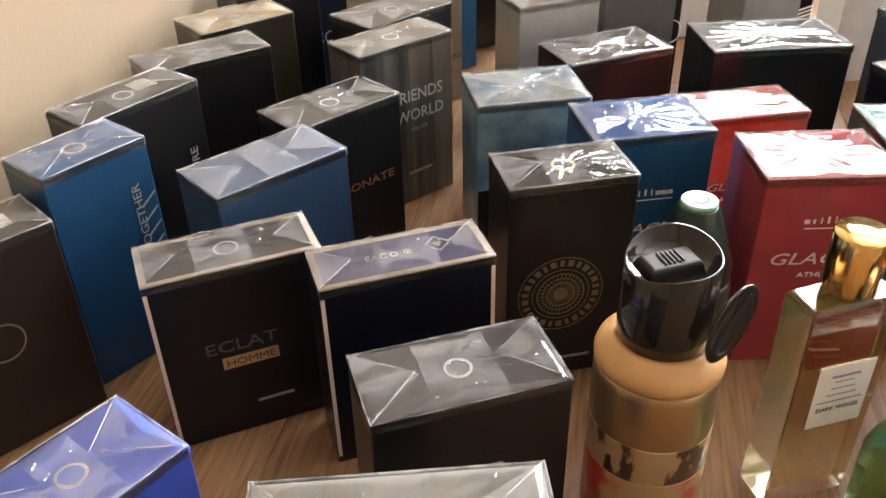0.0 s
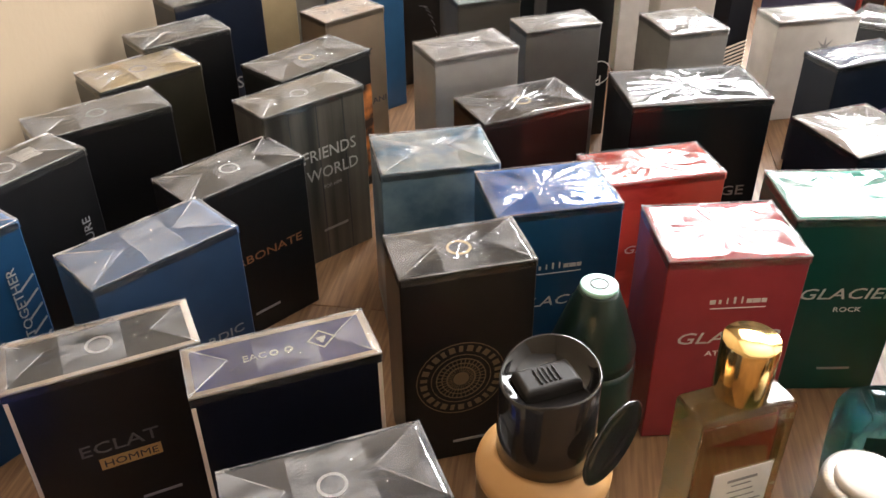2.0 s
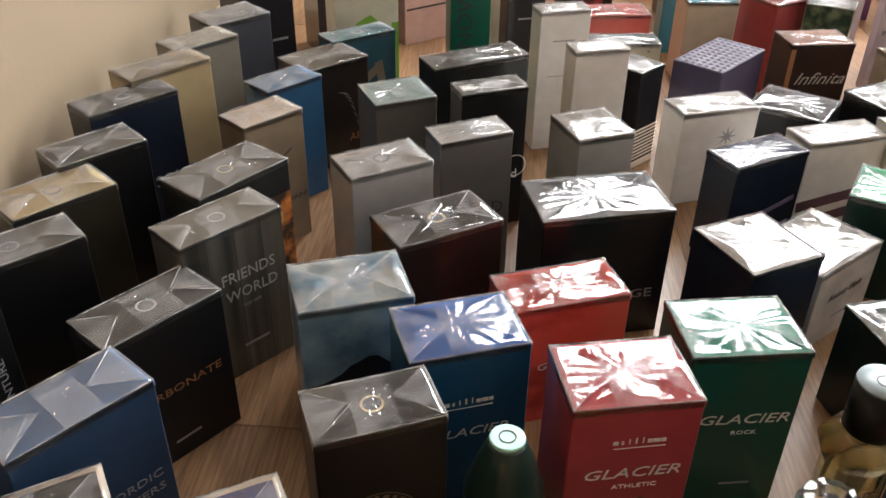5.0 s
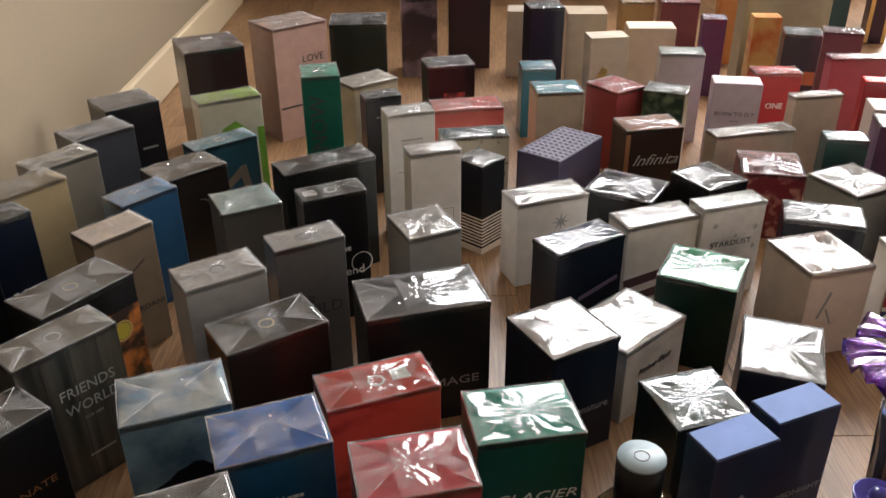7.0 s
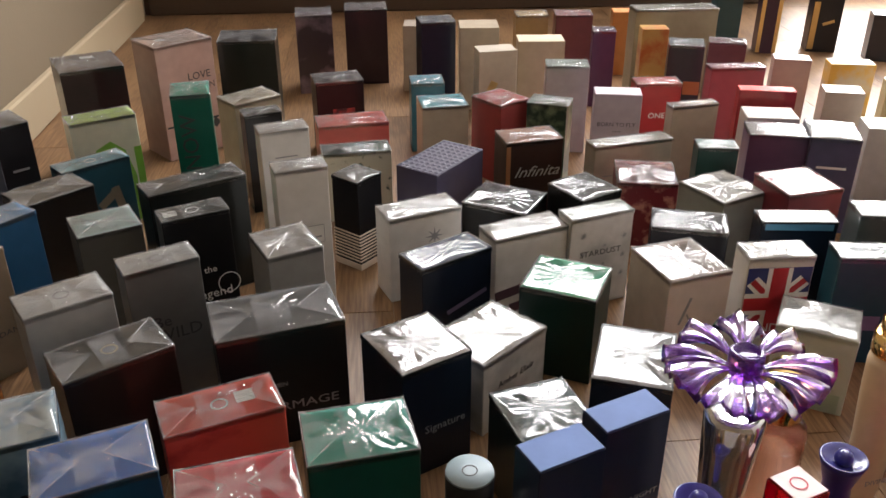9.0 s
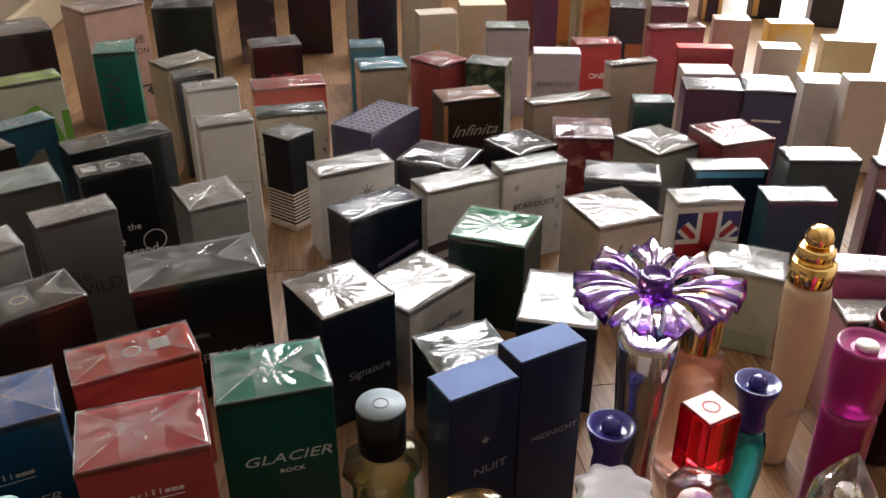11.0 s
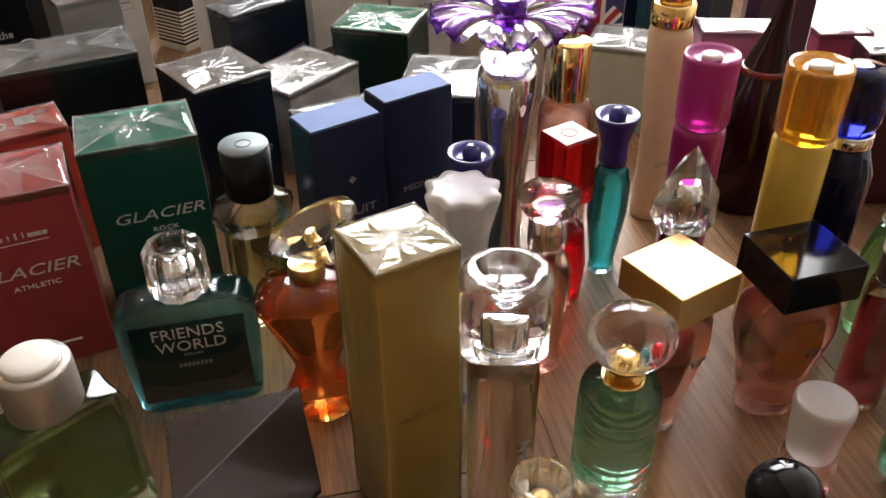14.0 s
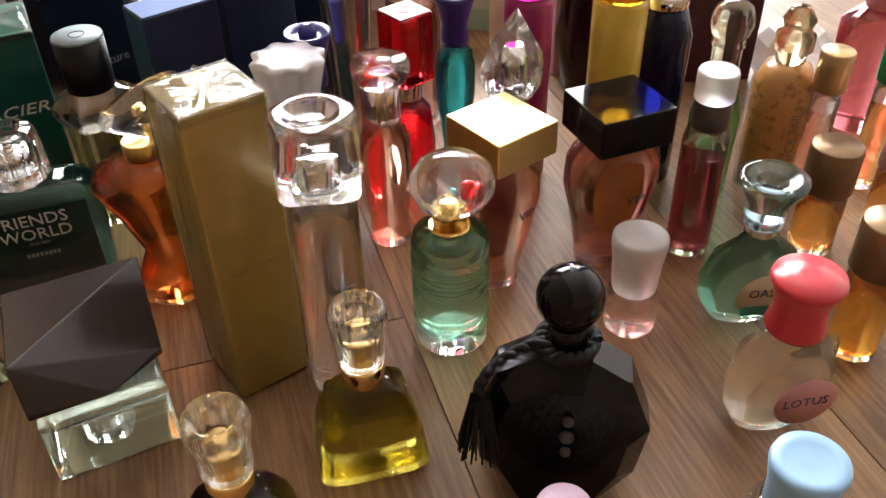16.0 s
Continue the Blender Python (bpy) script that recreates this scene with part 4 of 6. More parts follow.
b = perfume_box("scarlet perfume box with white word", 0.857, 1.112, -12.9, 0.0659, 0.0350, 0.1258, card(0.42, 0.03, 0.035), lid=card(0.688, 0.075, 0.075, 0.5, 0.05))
words(b, "ONE", 0.0, 0.62, 0.012, WHITE_INK)
b = perfume_box("beige perfume box with a faint oval", 0.862, 1.017, -1.0, 0.0693, 0.0199, 0.1213, card(0.46, 0.37, 0.29), crumple=0.0009)
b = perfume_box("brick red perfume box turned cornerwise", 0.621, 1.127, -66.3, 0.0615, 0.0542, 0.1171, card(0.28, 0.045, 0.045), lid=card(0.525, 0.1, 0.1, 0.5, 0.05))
b = perfume_box("cream perfume box with turquoise top", 0.542, 1.151, -5.3, 0.0663, 0.0540, 0.1116, card(0.44, 0.37, 0.29), lid=card(0.0875, 0.375, 0.45, 0.5, 0.05))
words(b, "PARADISE", 0.1, 0.3, 0.008, COPPER_INK)
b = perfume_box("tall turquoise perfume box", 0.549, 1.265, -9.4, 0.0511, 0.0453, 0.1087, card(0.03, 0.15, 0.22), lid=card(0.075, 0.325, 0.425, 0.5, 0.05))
b = perfume_box("green perfume box with printed leaves", 0.683, 1.093, -35.4, 0.0565, 0.0406, 0.1177, LEAF_ART, crumple=0.0009)
b = perfume_box("black perfume box with a red rose print", 0.414, 1.290, 1.1, 0.0723, 0.0517, 0.1164, card(0.012, 0.007, 0.009), lid=card(0.06, 0.045, 0.05, 0.5, 0.05))
patch(b, 0.06, 0.45, 0.034, 0.045, ROSE_ART, "artwork", "printed red rose")
b = perfume_box("coral red perfume box", 0.410, 1.149, -1.7, 0.0972, 0.0485, 0.0977, card(0.52, 0.11, 0.10), lid=card(0.688, 0.175, 0.15, 0.5, 0.05), mark=PAPER, crumple=0.0009)
b = perfume_box("cream perfume box with dark green top and florals", 0.397, 1.050, -3.8, 0.0883, 0.0382, 0.0940, LEAF_CREAM, lid=card(0.012, 0.05, 0.038, 0.5, 0.05), crumple=0.0011)
b = perfume_box("tall white perfume box with fine grey print", 0.299, 0.972, 7.1, 0.0572, 0.0294, 0.1604, card(0.62, 0.60, 0.57), crumple=0.0009)
patch(b, 0.0, 0.8, 0.026, 0.0015, GREY_INK, "maker_mark")
patch(b, 0.0, 0.55, 0.035, 0.0008, GREY_INK, "printed_line")
b = perfume_box("tall white perfume box with a framed label", 0.302, 0.839, 5.4, 0.0540, 0.0286, 0.1655, card(0.62, 0.60, 0.57), crumple=0.0009)
frame_lines(b, 0.05, 0.55, 0.032, 0.020)
patch(b, 0.05, 0.53, 0.026, 0.002, GREY_INK, "maker_mark")
b = perfume_box("black perfume box on a striped cream base", 0.375, 0.923, -53.4, 0.0405, 0.0406, 0.1123, card(0.007, 0.007, 0.009), lid=card(0.16, 0.15, 0.14, 0.5, 0.05), crumple=0.0010)
striped_base(b)
b = perfume_box("black perfume box with white script and sticker", 0.193, 0.806, 13.2, 0.0652, 0.0302, 0.1433, card(0.008, 0.008, 0.009), lid=card(0.05, 0.05, 0.048, 0.5, 0.05), mark=WHITE_INK)
sticker(b, -0.33, 0.0, 0.013, 0.012)
words(b, "the", 0.10, 0.58, 0.010, PAPER)
words(b, "Be", -0.18, 0.49, 0.015, PAPER)
words(b, "legend", 0.12, 0.39, 0.014, PAPER)
crest(b, 0.36, 0.45, PAPER)
b = perfume_box("wide black perfume box with glossy film", 0.194, 0.905, 19.2, 0.1061, 0.0399, 0.1345, card(0.008, 0.010, 0.010), lid=card(0.05, 0.05, 0.048, 0.5, 0.05), crumple=0.0012)
words(b, "ULTIMATE", 0.1, 0.7, 0.006, GREY_INK)
b = perfume_box("silver grey perfume box with folded film", 0.275, 0.745, 12.8, 0.0535, 0.0571, 0.1293, card(0.32, 0.32, 0.31, 0.4, 0.4, 0.3), lid=card(0.54, 0.53, 0.51, 0.5, 0.05), mark=PAPER)
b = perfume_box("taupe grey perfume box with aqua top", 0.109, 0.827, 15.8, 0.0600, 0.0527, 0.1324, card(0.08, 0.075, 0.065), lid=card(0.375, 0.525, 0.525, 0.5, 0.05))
b = perfume_box("dark umber perfume box with a curved line", 0.040, 0.962, 33.0, 0.0787, 0.0544, 0.1168, card(0.018, 0.014, 0.012), lid=card(0.11, 0.085, 0.06, 0.5, 0.05), mark=GREY_INK)
arc_line(b)
words(b, "ART", 0.30, 0.25, 0.013, COPPER_INK)
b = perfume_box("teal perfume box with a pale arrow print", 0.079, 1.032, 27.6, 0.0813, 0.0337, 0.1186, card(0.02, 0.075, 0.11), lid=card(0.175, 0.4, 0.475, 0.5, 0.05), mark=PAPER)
patch(b, 0.1, 0.62, 0.03, 0.010, TAUPE, "printed_arrow", tilt=-35)
patch(b, 0.24, 0.6, 0.010, 0.03, TAUPE, "printed_arrow", tilt=-10)
b = perfume_box("white perfume box with apple green swoosh", 0.088, 1.119, 16.7, 0.0806, 0.0380, 0.1443, card(0.55, 0.54, 0.44), lid=card(0.45, 0.625, 0.125, 0.5, 0.05))
swoosh(b)
patch(b, 0.44, 0.4, 0.009, 0.09, GREEN_TRIM, "edge_band")
b = perfume_box("dark wine perfume box with bronze top", 0.062, 1.310, 14.4, 0.0850, 0.0880, 0.1622, card(0.020, 0.007, 0.008), lid=card(0.1, 0.05, 0.038, 0.5, 0.05))
sticker(b, 0.05, 0.25, 0.018, 0.012)
b = perfume_box("blush pink perfume box with a black ribbon line", 0.180, 1.362, 28.0, 0.0935, 0.0714, 0.1743, card(0.46, 0.31, 0.27), lid=card(0.688, 0.525, 0.45, 0.5, 0.05))
words(b, "LOVE", 0.20, 0.70, 0.016, DARK_INK)
words(b, "POTION", 0.20, 0.60, 0.013, DARK_INK)
patch(b, 0.0, 0.30, 0.088, 0.003, DARK_INK, "ribbon")
patch(b, 0.40, 0.25, 0.012, 0.012, DARK_INK, "bow", tilt=45)
sticker(b, -0.2, 0.0, 0.014, 0.012)
b = perfume_box("black-green perfume box with loose film", 0.296, 1.437, -9.0, 0.0907, 0.0737, 0.1519, card(0.008, 0.012, 0.010), lid=card(0.012, 0.012, 0.013, 0.5, 0.05), crumple=0.0014)
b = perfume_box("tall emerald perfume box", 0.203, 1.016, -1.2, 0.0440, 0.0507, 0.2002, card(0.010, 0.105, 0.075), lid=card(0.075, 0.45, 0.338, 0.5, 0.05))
words(b, "NOW", -0.12, 0.72, 0.026, DARK_INK, upright=True)
b = perfume_box("tall cream perfume box", 0.276, 1.182, 25.3, 0.0714, 0.0491, 0.1329, card(0.40, 0.34, 0.25), lid=card(0.575, 0.525, 0.425, 0.5, 0.05))
b = perfume_box("slim dark perfume box", 0.285, 1.107, 8.6, 0.0485, 0.0294, 0.1357, card(0.016, 0.014, 0.016), lid=card(0.06, 0.055, 0.05, 0.5, 0.05))
patch(b, 0.0, 0.8, 0.02, 0.002, GREY_INK, "maker_mark")
b = perfume_box("near-black perfume box by the skirting board", -0.039, 1.129, 28.8, 0.0684, 0.0608, 0.1441, card(0.016, 0.014, 0.016), lid=card(0.09, 0.07, 0.055, 0.5, 0.05))
patch(b, 0.2, 0.6, 0.02, 0.003, GREY_INK, "maker_mark")
b = perfume_box("slate perfume box by the wall", -0.061, 1.035, 36.0, 0.0729, 0.0506, 0.1424, card(0.045, 0.048, 0.06), lid=card(0.2, 0.21, 0.24, 0.5, 0.05))
b = perfume_box("warm grey perfume box with pale top", -0.083, 0.934, 40.7, 0.0710, 0.0388, 0.1505, card(0.15, 0.14, 0.12), lid=card(0.46, 0.44, 0.38, 0.5, 0.05))
words(b, "MUSE", 0.3, 0.25, 0.013, GREY_INK)
b = perfume_box("tall plum perfume box with a pale sheen", 0.427, 1.616, -7.1, 0.0658, 0.0673, 0.1433, PLUM_ART)
b = perfume_box("tall aubergine perfume box", 0.530, 1.646, -10.0, 0.0786, 0.0653, 0.1404, card(0.035, 0.018, 0.024), lid=card(0.06, 0.035, 0.04, 0.5, 0.05))
b = perfume_box("cream perfume box behind a navy one", 0.622, 1.561, -17.5, 0.0750, 0.0487, 0.1227, card(0.40, 0.34, 0.28), film=False)
b = perfume_box("tall navy perfume box with loose film", 0.605, 1.416, -3.4, 0.0580, 0.0502, 0.1628, card(0.010, 0.013, 0.030), lid=card(0.06, 0.065, 0.08, 0.5, 0.05), crumple=0.0012)
b = perfume_box("cream perfume box with an orange blossom", 0.688, 1.439, -14.1, 0.0677, 0.0587, 0.1449, card(0.44, 0.36, 0.27), film=False)
patch(b, 0.15, 0.66, 0.026, 0.034, FLAME_ART, "artwork", "printed orange flower")
b = perfume_box("white perfume box with a gold drawing", 0.666, 1.283, -4.3, 0.0606, 0.0379, 0.1445, card(0.52, 0.46, 0.38), film=False)
patch(b, -0.15, 0.6, 0.012, 0.02, GOLD_INK, "drawing", tilt=25)
patch(b, 0.2, 0.32, 0.02, 0.006, COPPER_INK, "drawing", tilt=-15)
b = perfume_box("sand coloured perfume box", 0.763, 1.338, -14.5, 0.0766, 0.0453, 0.1394, card(0.40, 0.32, 0.22), film=False, lid=card(0.6, 0.5, 0.375, 0.5, 0.05))
b = perfume_box("pearl grey perfume box with minty film top", 0.752, 1.199, -18.8, 0.0646, 0.0401, 0.1364, card(0.40, 0.36, 0.38), lid=card(0.42, 0.48, 0.42, 0.5, 0.05))
b = perfume_box("slim purple perfume box", 0.899, 1.383, -19.8, 0.0393, 0.0345, 0.1339, card(0.10, 0.045, 0.11), lid=card(0.24, 0.16, 0.24, 0.5, 0.05))
b = perfume_box("golden brown perfume box", 0.820, 1.530, -13.7, 0.0596, 0.0438, 0.1344, card(0.30, 0.19, 0.08), lid=card(0.525, 0.375, 0.175, 0.5, 0.05))
b = perfume_box("maroon perfume box with film top", 0.907, 1.535, -16.0, 0.0690, 0.0470, 0.1286, card(0.19, 0.065, 0.07), lid=card(0.375, 0.15, 0.15, 0.5, 0.05))
b = perfume_box("tall orange perfume box", 1.020, 1.550, -18.7, 0.0441, 0.0373, 0.1231, card(0.45, 0.17, 0.05), lid=card(0.688, 0.275, 0.112, 0.5, 0.05), film=False)
b = perfume_box("amber orange perfume box", 0.982, 1.358, -16.0, 0.0458, 0.0321, 0.1384, AMBER_ART, film=False)
b = perfume_box("dark slate perfume box", 0.984, 1.252, -27.1, 0.0557, 0.0478, 0.1379, card(0.03, 0.035, 0.045), lid=card(0.1, 0.13, 0.14, 0.5, 0.05))
patch(b, 0.25, 0.5, 0.026, 0.022, COPPER_INK, "label")
b = perfume_box("plum brown perfume box", 1.096, 1.305, -28.8, 0.0616, 0.0383, 0.1191, card(0.13, 0.055, 0.065), lid=card(0.2, 0.1, 0.11, 0.5, 0.05))
b = perfume_box("wide clear-lidded cream gift box", 1.056, 1.427, -10.8, 0.1515, 0.0463, 0.1532, card(0.30, 0.27, 0.19), lid=card(0.36, 0.34, 0.28, 0.5, 0.05), crumple=0.0010)
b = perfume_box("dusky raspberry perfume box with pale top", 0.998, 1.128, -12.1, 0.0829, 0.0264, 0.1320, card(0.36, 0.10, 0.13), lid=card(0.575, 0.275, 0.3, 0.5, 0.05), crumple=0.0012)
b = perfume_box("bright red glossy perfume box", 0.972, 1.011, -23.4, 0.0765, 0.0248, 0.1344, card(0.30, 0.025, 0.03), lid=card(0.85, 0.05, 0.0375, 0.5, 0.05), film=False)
words(b, "RED", 0.3, 0.7, 0.009, WHITE_INK)
b = perfume_box("off-white perfume box in bright light", 0.945, 0.960, -21.8, 0.0677, 0.0475, 0.1190, card(0.46, 0.40, 0.36), lid=card(0.62, 0.56, 0.52, 0.5, 0.05), film=False)
b = perfume_box("pale rose perfume box", 1.123, 1.165, -27.3, 0.0562, 0.0333, 0.1265, card(0.44, 0.30, 0.27), film=False)
b = perfume_box("ivory perfume box without wrap", 1.074, 0.982, -26.5, 0.0522, 0.0365, 0.1340, card(0.52, 0.43, 0.34), film=False)
b = perfume_box("yellow and cream perfume box", 1.191, 1.112, -21.6, 0.0673, 0.0337, 0.1275, YELLOW_ART, lid=card(0.775, 0.688, 0.525, 0.5, 0.05), film=False)
b = perfume_box("pale yellow perfume box", 1.208, 1.000, -29.4, 0.0720, 0.0338, 0.1277, card(0.52, 0.42, 0.24), film=False)
b = perfume_box("white perfume box in bright light", 1.089, 0.905, -24.8, 0.0567, 0.0471, 0.1087, card(0.62, 0.60, 0.57), film=False)
b = perfume_box("ivory perfume box in bright light", 1.108, 0.845, -21.8, 0.0574, 0.0324, 0.1259, card(0.55, 0.48, 0.42), film=False)
b = perfume_box("grey-green perfume box with film top", 0.872, 0.648, -19.5, 0.0713, 0.0371, 0.1279, card(0.075, 0.095, 0.095), lid=card(0.36, 0.42, 0.42, 0.5, 0.05), crumple=0.0011)
b = perfume_box("blush perfume box with white top", 0.752, 0.424, -22.0, 0.0580, 0.0340, 0.1000, card(0.42, 0.22, 0.26), lid=card(0.62, 0.58, 0.58, 0.5, 0.05))
b = perfume_box("candy pink perfume box with a ring emblem", 0.770, 0.461, -26.6, 0.0631, 0.0332, 0.1182, card(0.40, 0.10, 0.24), lid=PINK_ART, mark=PAPER)
b = perfume_box("dark plum perfume box with pale top", 0.893, 0.545, -14.9, 0.0566, 0.0258, 0.1243, card(0.045, 0.018, 0.04), lid=card(0.4, 0.32, 0.38, 0.5, 0.05))
b = perfume_box("rosy beige perfume box with white top", 0.953, 0.614, -25.1, 0.0626, 0.0255, 0.1219, card(0.34, 0.22, 0.22), lid=card(0.6, 0.55, 0.53, 0.5, 0.05))
b = perfume_box("raspberry perfume box with pale top", 0.830, 0.410, -20.8, 0.0428, 0.0203, 0.1236, card(0.30, 0.06, 0.12), lid=card(0.688, 0.425, 0.5, 0.5, 0.05))
b = perfume_box("dark maroon perfume box behind a cobalt bottle", 0.838, 0.356, -25.0, 0.0620, 0.0350, 0.1280, card(0.05, 0.010, 0.018), lid=card(0.10, 0.03, 0.04, 0.5, 0.05))
b = perfume_box("black perfume box before the bright doorway", 1.515, 1.590, -25.0, 0.0600, 0.0500, 0.1400, card(0.012, 0.014, 0.022))
patch(b, -0.38, 0.4, 0.012, 0.10, GOLD_INK, "edge_band")
patch(b, 0.1, 0.45, 0.024, 0.006, GOLD_INK, "drawing", tilt=-20)
b = perfume_box("tall dark purple perfume box with gold edges", 1.392, 1.610, -22.0, 0.0420, 0.0400, 0.2000, card(0.04, 0.018, 0.04), film=False)
patch(b, -0.40, 0.5, 0.008, 0.196, GOLD_INK, "edge_band")
patch(b, 0.40, 0.5, 0.008, 0.196, GOLD_INK, "edge_band")
b = perfume_box("dark grey perfume box by the bright doorway", 1.590, 1.490, -30.0, 0.0620, 0.0480, 0.0950, card(0.035, 0.035, 0.045), film=False)
b = perfume_box("tall dark teal perfume box by the far wall", 1.320, 1.660, -20.0, 0.0550, 0.0500, 0.1800, card(0.02, 0.06, 0.075))
b = perfume_box("tall golden perfume box with clear wrap", 0.381, 0.212, 8.1, 0.0405, 0.0405, 0.1699, card(0.74, 0.56, 0.20, 0.30, 0.3, 0.12), lid=card(0.86, 0.72, 0.40, 0.4, 0.2, 0.1), crumple=0.0003)
words(b, "eau de parfum", 0.0, 0.48, 0.0046, GOLD_INK)
words(b, "Mirage Lights", 0.0, 0.42, 0.0105, PALE_GOLD, side=True, upright=True)
bm = lathe([(0.0216, 0.001), (0.0219, 0.004), (0.0221, 0.060), (0.0220, 0.120), (0.0217, 0.160), (0.0211, 0.1704)], 72, wob=lambda a, z: (abs(math.cos(a)) ** 14 + abs(math.sin(a)) ** 14) ** (-1.0 / 14) * (1.0 + 0.012 * math.sin(z * 46 + 3 * a)))
bmesh.ops.delete(bm, geom=[f for f in bm.faces if len(f.verts) > 4], context="FACES_ONLY")
part("wrap_sleeve", bm, SLEEVE, b, "loose clear wrap standing round the box")


# ---- bottles ----
def squircle(p):
    return lambda a, z: (abs(math.cos(a)) ** p + abs(math.sin(a)) ** p) ** (-1.0 / p)


SQ = squircle(5)
BOTTLES = "perfume bottles"
LIQ = {}


def tint(r, g, b, rough=0.0, ior=1.03):
    """Scent inside a glass wall (it bends the light little more than the glass round it), or tinted glass with its own ior."""
    key = (r, g, b, rough, ior)
    if key not in LIQ:
        LIQ[key] = glass("tinted_liquid" if ior < 1.2 else "tinted_glass", r, g, b, rough, min(ior, 1.42))
    return LIQ[key]


def bottle(label, x, y, yaw=0.0, name="perfume_bottle", category="perfume bottle"):
    return thing(name, x, y, 0.0, yaw, label, category, BOTTLES)


def turned(o, name, profile, material, seg=32, sx=1.0, sy=1.0, wob=None, label="", smooth=True, at=None):
    ob = part(name, lathe(profile, seg, sx, sy, wob, smooth), material, o, label)
    if at:
        ob.matrix_basis = pose(*at)
    return ob


def shrink(profile, k, fill):
    """The liquid inside a glass profile: k metres from the wall, up to the height fill."""
    z0 = profile[0][1] + 0.005
    inner = [(max(0.001, r - k), max(z0, z)) for r, z in profile if z <= fill]
    inner[0] = (max(0.001, inner[0][0]), z0)
    return inner + [(inner[-1][0], fill)]


def flacon(o, profile, shell, liquid, fill, seg=36, sx=1.0, sy=1.0, wob=None, k=0.0022):
    turned(o, "body", profile, shell, seg, sx, sy, wob)
    turned(o, "liquid", shrink(profile, k, fill), liquid, seg, sx, sy, wob)


def collar(o, r, z0, z1, material):
    return turned(o, "collar", [(r, z0), (r * 1.05, z0 + 0.001), (r * 1.05, z1 - 0.001), (r, z1)], material, 24)


def facet(n, depth):
    return lambda a, z: 1.0 - depth * (0.5 - 0.5 * math.cos(n * a))


# spray can with a tan shoulder and a hooked cap
o = bottle("bronze deodorant can with a glossy black hooked cap", 0.0925, 0.287, 0, "deodorant_can", "spray can")
CAN_ART = art((0.34, 0.23, 0.12), (0.05, 0.02, 0.015), 90, (0.52, 0.56), 0.3, 0.4, (1, 1, 0.4))
CAN_GLOW = art((0.34, 0.23, 0.12), (0.42, 0.05, 0.03), 60, (0.46, 0.56), 0.3, 0.4)
CAN_BODY = plain("bronze_metal", 0.40, 0.28, 0.15, 0.3, 0.85)
turned(o, "body", [(0.0258, 0), (0.0278, 0.003), (0.0278, 0.097), (0.0272, 0.101), (0.0262, 0.102)], CAN_BODY, 56)
turned(o, "printed_band", [(0.0279, 0.014), (0.0280, 0.015), (0.0280, 0.050), (0.0279, 0.051)], CAN_GLOW, 56, label="printed red evening glow")
turned(o, "printed_skyline", [(0.0279, 0.0512), (0.0280, 0.052), (0.0280, 0.071), (0.0279, 0.072)], CAN_ART, 56, label="printed black skyline")
turned(o, "shoulder", [(0.0262, 0.1022), (0.0280, 0.1030), (0.0282, 0.1065), (0.0272, 0.1095), (0.0222, 0.1150), (0.0205, 0.1158)], plain("tan_plastic", 0.52, 0.30, 0.12, 0.38), 56)
MATT_BLACK = plain("worn_black_plastic", 0.014, 0.012, 0.011, 0.55)
# the cap is an open tube, cut lower towards one side
bm = lathe([(0.0192, 0.1158), (0.0199, 0.117), (0.0199, 0.128), (0.0196, 0.1560), (0.0191, 0.1566), (0.0183, 0.1562), (0.0178, 0.1520), (0.0120, 0.1490), (0.004, 0.1486)], 56)
for v in bm.verts:
    if v.co.z > 0.1545:
        a = math.atan2(v.co.y, v.co.x)
        v.co.z += 0.0030 * max(0.0, math.cos(a - radians(70))) ** 2 - 0.0045 * max(0.0, math.cos(a - radians(195))) ** 2
part("cap", bm, BLACK_PLASTIC, o, "glossy black open-topped cap")
ob = part("nozzle", slab_stack([(0.0125, 0.0075, 0.1480), (0.0120, 0.0070, 0.1525), (0.0105, 0.0058, 0.1540)], 0.0008), MATT_BLACK, o, "grooved black push button")
ob.matrix_basis = pose(-0.001, 0.001, 0, 0, 0, 18)
for k in range(5):
    ob = part("nozzle_groove", block(0.0007, 0.008, 0.0006, (-0.004 + k * 0.002, 0, 0.1541)), MATT_BLACK, o)
    ob.matrix_basis = pose(-0.001, 0.001, 0, 0, 0, 18)
bm = lathe([(0.0004, -0.0016), (0.40, -0.0014), (0.75, -0.0006), (0.97, 0.0010), (1.0, 0.0018), (0.96, 0.0022), (0.73, 0.0010), (0.38, 0.0002), (0.0004, 0.0)], 36)
hook = part("finger_hook", bm, BLACK_PLASTIC, o, "oval black finger shell")
hook.matrix_basis = pose(0.0225, -0.0125, 0.1310, 0, 0, 44) @ pose(0, 0, 0, 0, -26, 0) @ pose(0, 0, 0, 82, 0, 0) @ Matrix.Diagonal((0.0195, 0.0125, 1, 1))

# tall green spray with a pale button
o = bottle("dark green spray bottle with a pale mint button", 0.135, 0.391, 0, "spray_bottle", "spray bottle")
DARK_GREEN = plain("dark_green_plastic", 0.008, 0.022, 0.018, 0.3, 0, 0.3)
turned(o, "body", [(0.022, 0), (0.0235, 0.003), (0.0235, 0.070), (0.0225, 0.074)], DARK_GREEN, 36)
turned(o, "cap", [(0.0225, 0.0742), (0.0225, 0.082), (0.0150, 0.105), (0.0108, 0.116), (0.0098, 0.1175)], DARK_GREEN, 36)
turned(o, "button", [(0.0098, 0.1176), (0.0098, 0.1195), (0.0090, 0.1200)], plain("mint_plastic", 0.32, 0.58, 0.52, 0.4), 28)
part("button_ring", ring_mesh(0.0040, 0.0048, 0.1201), DARK_INK, o)

